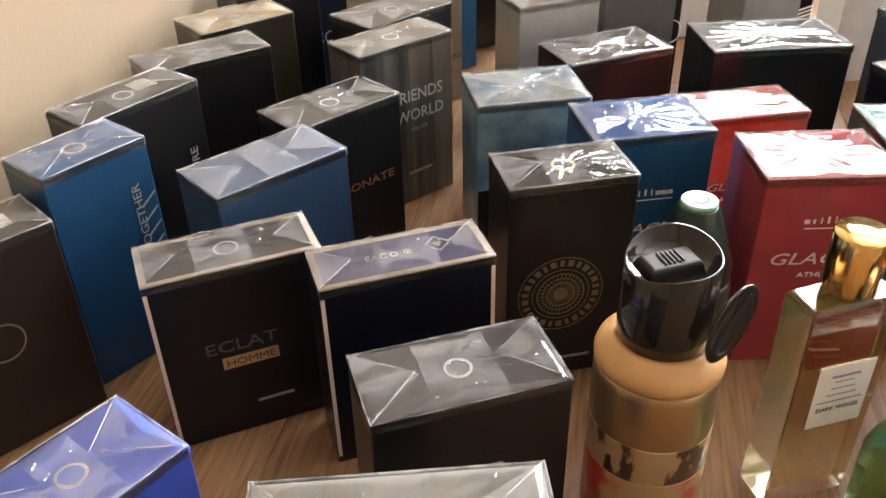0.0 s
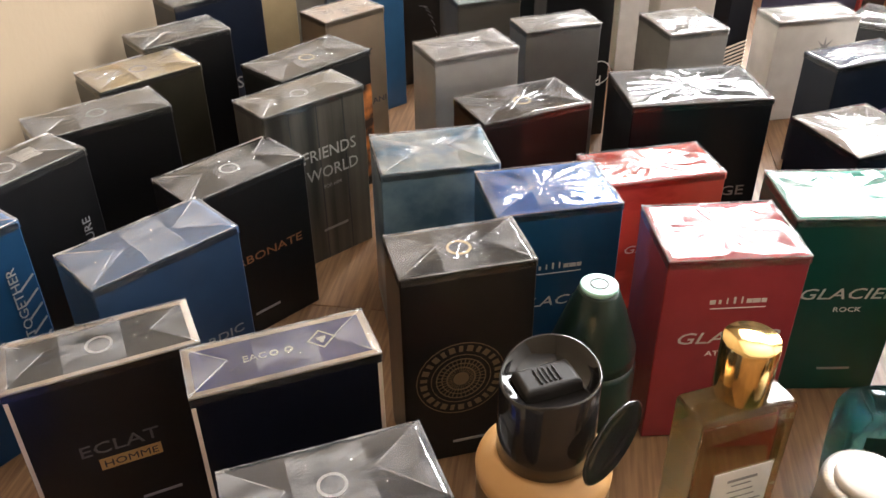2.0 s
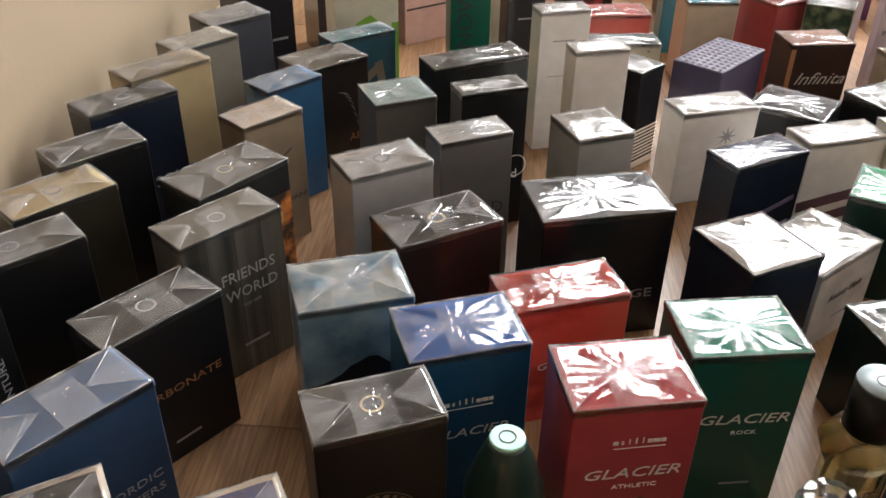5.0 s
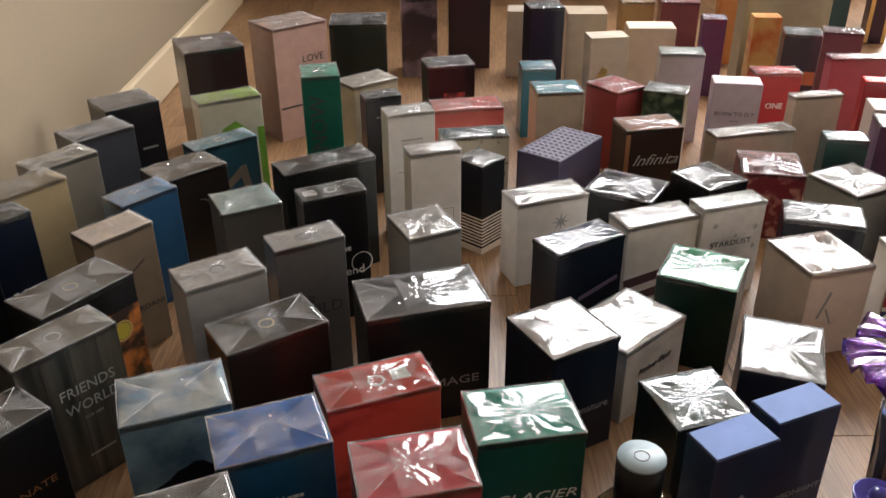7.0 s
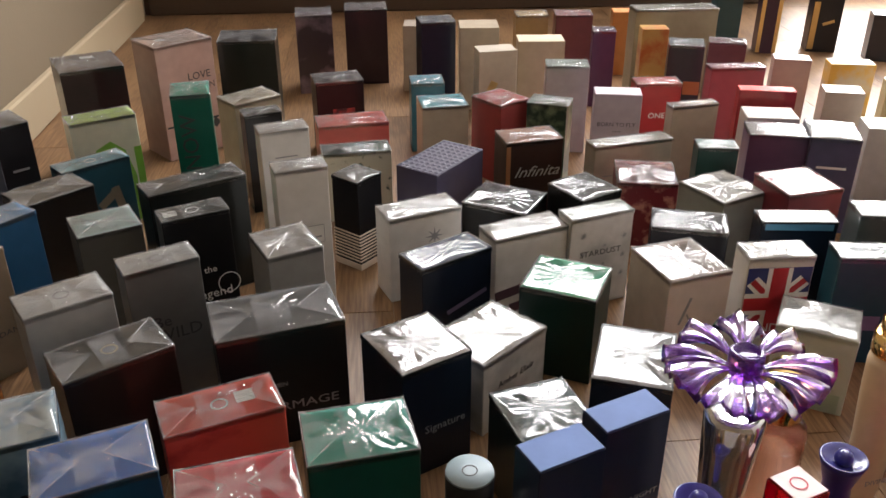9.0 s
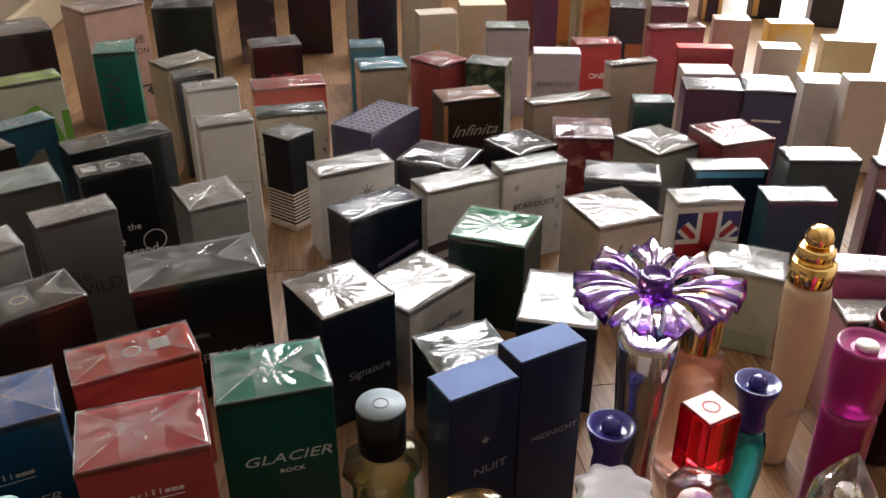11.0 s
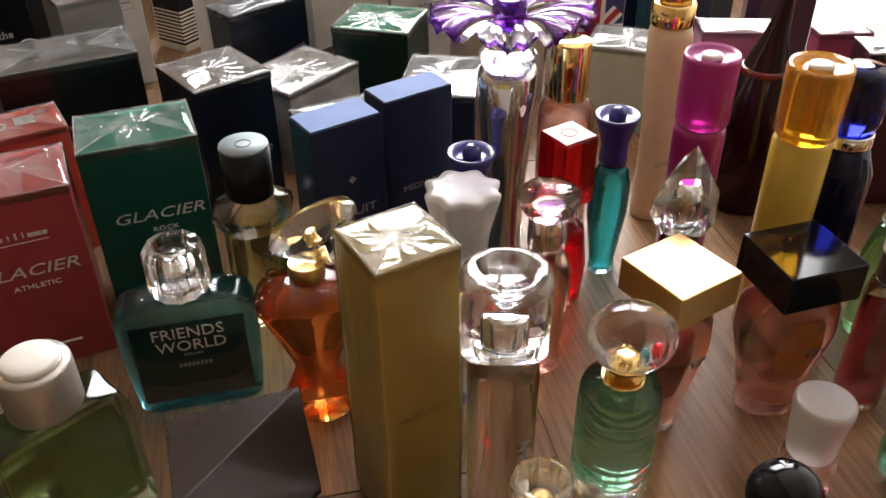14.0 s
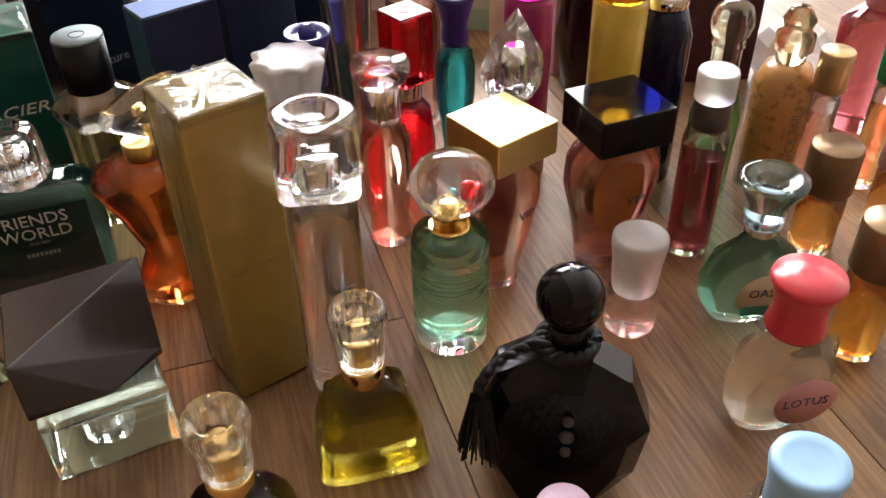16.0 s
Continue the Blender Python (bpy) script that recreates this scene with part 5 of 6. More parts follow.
# square clear bottle with a round gold cap
def box_flacon(o, hw, hd, top, floor_z, wall, fill, shell, liquid, neck):
    """Thick-walled square bottle with a straight liquid inside and a short neck."""
    part("body", slab_stack([(hw - 0.001, hd - 0.001, 0), (hw, hd, 0.001), (hw, hd, top - 0.003), (hw - 0.0012, hd - 0.0012, top - 0.0008), (neck, min(neck, hd - 0.002), top)], 0.0009), shell, o)
    part("liquid", slab_stack([(hw - wall, hd - wall, floor_z), (hw - wall, hd - wall, fill)], 0.0012), liquid, o)


o = bottle("square clear bottle of pale amber scent, gold cap", 0.1770, 0.3050, 15)
box_flacon(o, 0.0232, 0.0105, 0.1225, 0.009, 0.0022, 0.108, CLEAR, tint(0.97, 0.86, 0.64), 0.010)
collar(o, 0.0085, 0.1226, 0.1262, GOLD)
turned(o, "cap", [(0.0112, 0.1250), (0.0119, 0.1262), (0.0119, 0.1528), (0.0112, 0.1540), (0.002, 0.1542)], GOLD, 40)
part("label_edge", block(0.0305, 0.0003, 0.0385, (0.003, -0.01062, 0.0505)), DIM_GOLD, o)
part("label", block(0.0295, 0.0004, 0.0375, (0.003, -0.01085, 0.0510)), PAPER, o, "cream paper label with fine print")
letters(o, "DARK WOOD", (0.003, -0.0112, 0.0620), 0.0036, DARK_INK)
for dz, wd in ((0.0815, 0.015), (0.0785, 0.010), (0.0745, 0.013), (0.0705, 0.016), (0.0665, 0.024)):
    ob = part("printed_line", block(wd, 0.0003, 0.0014 if dz > 0.08 else 0.0005), GREY_INK, o)
    ob.matrix_basis = pose(0.003, -0.0112, dz)

# green glass slab bottle with a ribbed white cap
o = bottle("dark green glass slab bottle with ribbed silver-white cap", 0.2190, 0.2670, 24)
part("body", slab_stack([(0.0320, 0.0150, 0), (0.0330, 0.0160, 0.0015), (0.0330, 0.0160, 0.0700), (0.0300, 0.0140, 0.0790), (0.0150, 0.0110, 0.0830)], 0.0010), tint(0.66, 0.86, 0.74, ior=1.42), o)
part("liquid", slab_stack([(0.0290, 0.0120, 0.008), (0.0290, 0.0120, 0.060)], 0.001), tint(0.50, 0.62, 0.34), o)
turned(o, "cap", [(0.0172, 0.0832), (0.0178, 0.0845), (0.0178, 0.1085), (0.0172, 0.1100), (0.0135, 0.1102)], plain("pearl_white_plastic", 0.50, 0.47, 0.44, 0.25, 0.5), 120, wob=facet(60, 0.05))
turned(o, "cap_top", [(0.0134, 0.1102), (0.0132, 0.1128), (0.0122, 0.1138), (0.002, 0.1132)], plain("pearl_white_plastic", 0.66, 0.63, 0.60, 0.35), 36)

# teal travel bottle with dark printed panel
o = bottle("teal glass bottle with grey panel and crystal cap", 0.2930, 0.3400, -9)
prof = [(0.0345, 0), (0.0365, 0.0025), (0.0385, 0.020), (0.0402, 0.050), (0.0398, 0.064), (0.0370, 0.0720), (0.0300, 0.0765), (0.0120, 0.0785)]
flacon(o, prof, tint(0.60, 0.90, 0.96, ior=1.42), tint(0.36, 0.66, 0.74), 0.069, 56, 1.0, 0.42, squircle(7), 0.0030)
ob = part("panel", block(0.0640, 0.0005, 0.0560, (0, 0, 0), 0.0002), plain("slate_print", 0.055, 0.060, 0.052, 0.16), o, "dark grey printed panel")
ob.matrix_basis = pose(0, -0.0164, 0.010, -2.5, 0, 0)
letters(o, "FRIENDS", (0, -0.0174, 0.0600), 0.0108, PALE_INK)
letters(o, "WORLD", (0.001, -0.0173, 0.0505), 0.0108, PALE_INK)
letters(o, "FOR HIM", (0.001, -0.0172, 0.0440), 0.0028, GREY_INK)
for k in range(8):
    ob = part("maker_mark", block(0.0016, 0.0003, 0.0024), GREY_INK, o)
    ob.matrix_basis = pose(-0.0075 + k * 0.0024, -0.0171, 0.0350)
collar(o, 0.0085, 0.0785, 0.086, CHROME)
turned(o, "cap", [(0.0168, 0.0800), (0.0178, 0.0820), (0.0172, 0.1060), (0.0150, 0.1100), (0.0100, 0.1112), (0.0085, 0.1060)], CLEAR, 24, wob=facet(12, 0.07), smooth=False, label="faceted clear crystal cap")
turned(o, "cap_core", [(0.0062, 0.0860), (0.0062, 0.1000), (0.002, 0.1004)], CHROME, 20)

# bottle with a black round cap and upright lettering
o = bottle("pale yellow octagonal bottle with a matt black cap", 0.3485, 0.3985, 8)
prof = [(0.020, 0), (0.0215, 0.002), (0.0215, 0.073), (0.0278, 0.084), (0.0268, 0.090), (0.0160, 0.0965)]
flacon(o, prof, CLEAR, tint(0.80, 0.78, 0.40), 0.072, 8, 1.0, 0.8, None, 0.003)
turned(o, "cap", [(0.0142, 0.0965), (0.0150, 0.0975), (0.0155, 0.1300)], plain("matt_black_plastic", 0.003, 0.003, 0.004, 0.4), 36)
turned(o, "cap_top", [(0.0153, 0.1300), (0.0150, 0.1316), (0.002, 0.1316)], plain("grey_blue_plastic", 0.22, 0.28, 0.31, 0.45), 36, label="grey blue cap disc")
part("cap_ring", ring_mesh(0.0042, 0.0050, 0.1317), DARK_INK, o)
letters(o, "LEADER", (0.001, -0.0167, 0.040), 0.0130, DARK_INK, (90, -90, 0))

# orange waisted bottle with a slanted oval stopper
o = bottle("orange waisted bottle with slanted oval crystal stopper", 0.3575, 0.2970, -8)
prof = [(0.021, 0), (0.0235, 0.003), (0.0220, 0.014), (0.0135, 0.036), (0.0225, 0.060), (0.0340, 0.084), (0.0330, 0.090), (0.0130, 0.0975)]
twist = lambda a, z: 1.0 - 0.10 * (0.5 - 0.5 * math.cos(4 * (a + z * 28)))
flacon(o, prof, tint(0.98, 0.80, 0.66, ior=1.45), tint(0.96, 0.38, 0.10), 0.086, 40, 1.0, 0.72, twist, 0.003)
collar(o, 0.0095, 0.0975, 0.1080, SATIN_GOLD)
ob = turned(o, "stopper", [(0.0090, 0.0), (0.0150, 0.009), (0.0252, 0.0215), (0.0258, 0.0240), (0.0246, 0.0262), (0.0160, 0.0270), (0.002, 0.0270)], CLEAR, 40, 1.0, 0.66, label="oval clear slanted stopper")
ob.matrix_basis = pose(0.0150, 0, 0.1080, 0, -23, 0)
ob = turned(o, "stopper_core", [(0.0032, 0.0), (0.0034, 0.016), (0.002, 0.0162)], GOLD, 20)
ob.matrix_basis = pose(0.0100, 0, 0.1060, 0, -14, 0)

# tall clear cylinder with a thick clear cap
o = bottle("tall clear cylinder bottle with a thick clear cap", 0.4175, 0.1775, 0)
prof = [(0.0155, 0), (0.0168, 0.002), (0.0168, 0.112), (0.0160, 0.119), (0.0120, 0.1225), (0.0085, 0.1235)]
flacon(o, prof, CLEAR, tint(0.98, 0.90, 0.76), 0.112, 48, k=0.0022)
collar(o, 0.0078, 0.1236, 0.1300, CHROME)
bm = lathe([(0.0150, 0.1245), (0.0188, 0.1252), (0.0200, 0.1280), (0.0202, 0.1420), (0.0202, 0.1600), (0.0196, 0.1640), (0.0165, 0.1660), (0.0115, 0.1650), (0.0090, 0.1628), (0.002, 0.1624)], 56)
for v in bm.verts:
    if v.co.z < 0.13:
        v.co.z -= 0.0042 * math.cos(2 * math.atan2(v.co.y, v.co.x) + 0.8) * math.hypot(v.co.x, v.co.y) / 0.02
part("cap", bm, CLEAR, o, "thick clear round cap")
turned(o, "cap_core", [(0.0062, 0.1302), (0.0064, 0.1312), (0.0064, 0.1450), (0.0056, 0.1464), (0.002, 0.1468)], CHROME, 28)
letters(o, "WOMAN", (0.004, -0.0170, 0.060), 0.0085, GREY_INK, (90, -90, 0))

# slim peach bottle
o = bottle("slim peach bottle with a round rosy glass cap", 0.496, 0.280, 10)
prof = [(0.0120, 0), (0.0135, 0.002), (0.0125, 0.018), (0.0160, 0.052), (0.0155, 0.076), (0.0105, 0.088), (0.0085, 0.0905)]
flacon(o, prof, tint(1.0, 0.90, 0.86, ior=1.45), tint(0.97, 0.70, 0.56), 0.082, 32, k=0.002)
collar(o, 0.0080, 0.0905, 0.1130, CHROME)
turned(o, "cap", [(0.0105, 0.0910), (0.0115, 0.093), (0.0112, 0.110), (0.0172, 0.1200), (0.0178, 0.1250), (0.0160, 0.1280), (0.002, 0.1285)], tint(1.0, 0.86, 0.82, ior=1.47), 36, label="rosy clear mushroom cap")

# red square bottle
o = bottle("red glass bottle with a square red cap", 0.540, 0.336, 10)
prof = [(0.0140, 0), (0.0165, 0.003), (0.0180, 0.030), (0.0150, 0.058), (0.0085, 0.066)]
flacon(o, prof, tint(0.98, 0.55, 0.55, ior=1.46), tint(0.85, 0.04, 0.06), 0.052, 32, k=0.0022)
collar(o, 0.0090, 0.066, 0.080, CHROME)
part("cap", slab_stack([(0.0132, 0.0132, 0.080), (0.0132, 0.0132, 0.1275)], 0.0012), tint(0.85, 0.03, 0.05, ior=1.47), o, "square red glass cap")
part("cap_plate", block(0.0240, 0.0240, 0.0006, (0, 0, 0.1278), 0.0002), plain("blush_plate", 0.72, 0.50, 0.46, 0.35), o)
part("emblem", ring_mesh(0.0046, 0.0056, 0.1286), RED_INK, o)

# two flared violet-blue stoppers
BLUE_PLASTIC = plain("violet_blue_plastic", 0.030, 0.028, 0.20, 0.28, 0, 0.4)
FLARE = [(0.0095, 0.0), (0.0099, 0.004), (0.0088, 0.014), (0.0135, 0.031), (0.0151, 0.036), (0.0140, 0.0365), (0.0108, 0.0335), (0.0063, 0.0325)]
KNOB = [(0.0056, 0.0320), (0.0061, 0.0360), (0.0045, 0.0400), (0.0014, 0.0412)]
o = bottle("teal curved bottle with a flared violet-blue stopper", 0.585, 0.351, 0)
prof = [(0.0085, 0), (0.0105, 0.002), (0.0095, 0.010), (0.0150, 0.050), (0.0148, 0.074), (0.0090, 0.0890)]
flacon(o, prof, tint(0.70, 0.92, 0.94, ior=1.46), tint(0.06, 0.46, 0.50), 0.082, 36, 1.0, 0.8, k=0.0018)
turned(o, "stopper", FLARE, BLUE_PLASTIC, 36, at=(0, 0, 0.0895))
turned(o, "stopper_knob", KNOB, BLUE_PLASTIC, 24, at=(0, 0, 0.0895))
o = bottle("short teal bottle with a flared violet-blue stopper", 0.476, 0.343, 0)
flacon(o, prof, tint(0.70, 0.92, 0.94, ior=1.46), tint(0.06, 0.30, 0.50), 0.082, 36, 1.0, 0.8, k=0.0018)
turned(o, "stopper", FLARE, BLUE_PLASTIC, 36, at=(0, 0, 0.0895))
turned(o, "stopper_knob", KNOB, BLUE_PLASTIC, 24, at=(0, 0, 0.0895))

# frosted scalloped cap
o = bottle("clear bottle with a frosted white scalloped cap", 0.441, 0.277, 0)
prof = [(0.0150, 0), (0.0170, 0.003), (0.0170, 0.075), (0.0130, 0.092), (0.0100, 0.0945)]
flacon(o, prof, CLEAR, tint(0.96, 0.90, 0.84), 0.070, 32, k=0.0025)
m, n, l, p = nodes_of("frosted_white_plastic")
p.inputs["Base Color"].default_value = (0.92, 0.90, 0.91, 1)
p.inputs["Roughness"].default_value = 0.36
p.inputs["Transmission Weight"].default_value = 0.75
FROST = m
turned(o, "cap", [(0.0125, 0.0950), (0.0132, 0.097), (0.0150, 0.1200), (0.0195, 0.1420), (0.0198, 0.1440), (0.0150, 0.1450), (0.0090, 0.1455)], FROST, 64, wob=lambda a, z: 1.0 + 0.09 * max(0.0, (z - 0.095) / 0.05) * math.cos(8 * a), label="frosted white scalloped cap")

# silver bottle under a violet flower
o = bottle("silvery bottle topped by a large violet glass flower", 0.514, 0.373, -18)
SILVER_GLASS = plain("silvered_glass", 0.62, 0.62, 0.64, 0.10, 0.9)
turned(o, "body", [(0.0150, 0.014), (0.0128, 0.022), (0.0135, 0.070), (0.0175, 0.130), (0.0190, 0.158), (0.0165, 0.163)], SILVER_GLASS, 40, wob=lambda a, z: 1.0 + 0.04 * math.cos(5 * a))
turned(o, "foot", [(0.0150, 0), (0.0162, 0.002), (0.0150, 0.0138)], CLEAR, 12, smooth=False, label="faceted clear glass foot")
turned(o, "neck", [(0.0150, 0.1632), (0.0175, 0.166), (0.0180, 0.172), (0.0130, 0.178), (0.0090, 0.186)], CLEAR, 32)
m, n, l, p = nodes_of("violet_glass")
f = noise_fac(n, l, 40, 2)
rm = n.new("ShaderNodeMapRange")
rm.inputs[1].default_value, rm.inputs[2].default_value = 0.48, 0.72
l.new(f, rm.inputs[0])
l.new(ramp_mix(n, l, rm.outputs[0], (0.20, 0.02, 0.55), (0.60, 0.36, 0.84)), p.inputs["Base Color"])
p.inputs["Roughness"].default_value, p.inputs["IOR"].default_value, p.inputs["Transmission Weight"].default_value = 0.07, 1.40, 0.82
VIOLET = m
NP = 9
for k in range(NP):
    bm = bmesh.new()
    g = []
    rnd = random.Random(k)
    reach, lift = rnd.uniform(0.048, 0.055), rnd.uniform(-0.002, 0.004)
    for i in range(11):
        s = i / 10
        row = []
        for j in range(11):
            q = j / 10 * 2 - 1
            wid = (0.50 + 0.58 * s) * math.pi / NP
            a = q * wid
            r = 0.008 + (reach - 0.008) * s * (1 - 0.13 * q * q * s)
            z = 0.006 * math.sin(s * 2.6) - 0.004 * s * s + lift * s + 0.0030 * s * math.cos(q * 3 * math.pi) + 0.004 * s * s * math.cos(q * math.pi)
            row.append(bm.verts.new((r * math.cos(a), r * math.sin(a), z)))
        g.append(row)
    for i in range(10):
        for j in range(10):
            bm.faces.new((g[i][j], g[i + 1][j], g[i + 1][j + 1], g[i][j + 1])).smooth = True
    bmesh.ops.solidify(bm, geom=bm.faces[:], thickness=0.0016)
    for fc in bm.faces:
        fc.smooth = True
    ob = part("petal", bm, VIOLET, o)
    ob.matrix_basis = pose(0, 0, 0.194 + 0.0012 * (k % 2), 0, 0, 360 / NP * k)
turned(o, "flower_heart", [(0.0060, 0.186), (0.0110, 0.194), (0.0105, 0.2060), (0.0085, 0.2075), (0.0075, 0.2050), (0.002, 0.2045)], VIOLET, 32)

# rounded bottle with a gold cap behind the flower
o = bottle("clear rounded bottle with a polished gold cap", 0.583, 0.412, 0)
prof = [(0.0180, 0), (0.0205, 0.003), (0.0205, 0.098), (0.0190, 0.106), (0.0130, 0.112)]
flacon(o, prof, CLEAR, tint(0.95, 0.66, 0.60), 0.090, 36, k=0.0025)
turned(o, "cap", [(0.0135, 0.1125), (0.0140, 0.1135), (0.0140, 0.1530), (0.0132, 0.1545), (0.002, 0.1545)], GOLD, 36)

# tall curved ivory bottle
o = bottle("tall curved ivory bottle with a gold ball top", 0.657, 0.402, 0)
bm = lathe([(0.0112, 0), (0.0122, 0.003), (0.0132, 0.040), (0.0148, 0.085), (0.0164, 0.125), (0.0160, 0.150), (0.0144, 0.1580)], 36)
for v in bm.verts:
    v.co.x += 0.0065 * math.sin(math.pi * v.co.z / 0.158) * 0.6
part("body", bm, plain("ivory_satin_glass", 0.62, 0.48, 0.32, 0.35, 0, 0.3), o)
turned(o, "collar", [(0.0146, 0.1582), (0.0154, 0.1595), (0.0154, 0.1740), (0.0128, 0.1750)], GOLD, 36)
turned(o, "cap", [(0.0126, 0.1752), (0.0126, 0.1850), (0.0100, 0.1860)], GOLD, 36)
turned(o, "cap_ball", [(0.0076, 0.1860), (0.0094, 0.1900), (0.0094, 0.1940), (0.0072, 0.1990), (0.0024, 0.2010)], GOLD, 28)
letters(o, "DIVINE", (0.003, -0.0142, 0.052), 0.0065, GREY_INK)

# magenta and yellow tall sprays
m, n, l, p = nodes_of("frosted_magenta_plastic")
p.inputs["Base Color"].default_value = (0.50, 0.02, 0.26, 1)
p.inputs["Roughness"].default_value, p.inputs["Transmission Weight"].default_value = 0.3, 0.5
MAGENTA = m
o = bottle("tall frosted magenta spray bottle", 0.614, 0.304, 0)
turned(o, "body", [(0.0144, 0), (0.0156, 0.003), (0.0160, 0.130), (0.0148, 0.1350)], plain("magenta_glass", 0.30, 0.008, 0.14, 0.28, 0, 0.3), 40)
turned(o, "cap", [(0.0144, 0.1352), (0.0164, 0.1380), (0.0170, 0.1780), (0.0160, 0.1810), (0.0144, 0.1790), (0.0088, 0.1770)], MAGENTA, 40, label="translucent magenta cap")
turned(o, "nozzle", [(0.0064, 0.1772), (0.0062, 0.1800), (0.0016, 0.1801)], PAPER, 24)
m, n, l, p = nodes_of("clear_orange_plastic")
p.inputs["Base Color"].default_value = (0.85, 0.42, 0.02, 1)
p.inputs["Roughness"].default_value, p.inputs["Transmission Weight"].default_value = 0.12, 0.7
ORANGE_CLEAR = m
o = bottle("tall yellow spray bottle with an orange clear cap", 0.648, 0.254, 0)
turned(o, "body", [(0.0148, 0), (0.0164, 0.003), (0.0170, 0.140), (0.0157, 0.1430)], plain("yellow_glass", 0.60, 0.42, 0.06, 0.25, 0, 0.4), 40)
turned(o, "cap", [(0.0155, 0.1432), (0.0177, 0.1460), (0.0183, 0.1850), (0.0172, 0.1880), (0.0148, 0.1860), (0.0087, 0.1850)], ORANGE_CLEAR, 40, label="translucent orange cap")
turned(o, "nozzle", [(0.0070, 0.1852), (0.0068, 0.1875), (0.0017, 0.1876)], PAPER, 24)
for k in range(5):
    ob = part("printed_mark", block(0.0026, 0.0004, 0.0050), COPPER_INK, o)
    ob.matrix_basis = pose(0, 0, 0, 0, 0, -20) @ pose(0.003, -0.0176, 0.060 + k * 0.0068)

# dark wine bottle with a drawn-out neck, cobalt bottle
o = bottle("dark wine-red bottle with a long bent neck", 0.738, 0.388, 0)
bm = lathe([(0.0240, 0), (0.0270, 0.003), (0.0330, 0.045), (0.0300, 0.080), (0.0180, 0.116), (0.0090, 0.142), (0.0045, 0.170), (0.0030, 0.1790)], 36)
for v in bm.verts:
    v.co.x += 0.010 * max(0.0, (v.co.z - 0.09) / 0.09) ** 2
part("body", bm, plain("dark_wine_glass", 0.016, 0.002, 0.004, 0.2, 0, 0.0), o)
part("neck_band", lathe([(0.0182, 0.114), (0.0190, 0.115), (0.0180, 0.1180), (0.0172, 0.1185)], 32), plain("dark_wine_band", 0.16, 0.01, 0.012, 0.2), o)
o = bottle("cobalt blue bottle with a silver neck ring", 0.688, 0.258, 0)
turned(o, "body", [(0.0170, 0), (0.0190, 0.003), (0.0200, 0.110), (0.0140, 0.1280)], plain("cobalt_lacquer_glass", 0.003, 0.003, 0.022, 0.08), 36)
collar(o, 0.0142, 0.1282, 0.1370, CHROME)
turned(o, "cap", [(0.0135, 0.1372), (0.0160, 0.1450), (0.0165, 0.1700), (0.0120, 0.1770), (0.004, 0.1780)], tint(0.015, 0.02, 0.30, ior=1.47), 36)

# crystal point stopper
o = bottle("wine coloured bottle with a pointed crystal stopper", 0.572, 0.256, 12)
turned(o, "body", [(0.0122, 0), (0.0139, 0.003), (0.0148, 0.070), (0.0096, 0.0960)], tint(0.30, 0.06, 0.10, ior=1.46), 32)
collar(o, 0.0095, 0.0960, 0.1040, CHROME)
bm = bmesh.new()
rnd = random.Random(12)
for n_pts, r, z in ((7, 0.0160, 0.0985), (7, 0.0212, 0.1060), (6, 0.0208, 0.1200), (5, 0.0160, 0.1310), (3, 0.0070, 0.1420)):
    for k in range(n_pts):
        a = 2 * math.pi * (k + rnd.uniform(-0.12, 0.12)) / n_pts + z * 40
        bm.verts.new((r * math.cos(a), r * 0.85 * math.sin(a), z + rnd.uniform(-0.0012, 0.0012)))
bm.verts.new((0.0025, 0.0, 0.1510))
bmesh.ops.convex_hull(bm, input=bm.verts[:])
part("stopper", bm, CLEAR, o, "pointed faceted crystal stopper")
turned(o, "stopper_core", [(0.0052, 0.1040), (0.0070, 0.1060), (0.0070, 0.1200), (0.0035, 0.1280)], CHROME, 20)

# two flask bottles with cube caps
o = bottle("peach flask with a satin gold cube cap", 0.5345, 0.2070, 10)
FLASK = [(0.0105, 0), (0.0135, 0.002), (0.0135, 0.012), (0.0200, 0.038), (0.0255, 0.062), (0.0245, 0.078), (0.0150, 0.0890), (0.0100, 0.0915)]
flacon(o, FLASK, tint(1.0, 0.92, 0.88, ior=1.45), tint(0.97, 0.74, 0.60), 0.084, 36, 1.0, 0.8, k=0.0022)
collar(o, 0.0085, 0.0915, 0.0945, GOLD)
part("cap", block(0.0430, 0.0445, 0.0205, (0, 0, 0.0940), 0.0008, 2), SATIN_GOLD, o, "brushed gold cube cap")
letters(o, "VIP", (0.002, -0.0208, 0.060), 0.0085, DARK_INK)
o = bottle("pink flask with a glossy black cube cap", 0.6050, 0.1945, -6)
FLASK = [(0.0160, 0), (0.0190, 0.002), (0.0195, 0.010), (0.0240, 0.036), (0.0300, 0.060), (0.0290, 0.076), (0.0170, 0.0860), (0.0100, 0.0885)]
flacon(o, FLASK, tint(1.0, 0.88, 0.88, ior=1.45), tint(0.94, 0.62, 0.60), 0.080, 36, 1.0, 0.8, k=0.0022)
collar(o, 0.0085, 0.0885, 0.0905, CHROME)
part("cap", block(0.0470, 0.0455, 0.0230, (0, 0, 0.0900), 0.0008, 2), plain("black_lacquer", 0.004, 0.004, 0.005, 0.08, 0, 0.0), o, "glossy black cube cap")
letters(o, "VIP", (0.002, -0.0245, 0.058), 0.0090, DARK_INK)

# ribbed green bottle with an oval crystal cap
o = bottle("sea green ribbed bottle with an oval clear cap", 0.4860, 0.1790, -10)
prof = [(0.0195, 0), (0.0212, 0.0025), (0.0214, 0.018)]
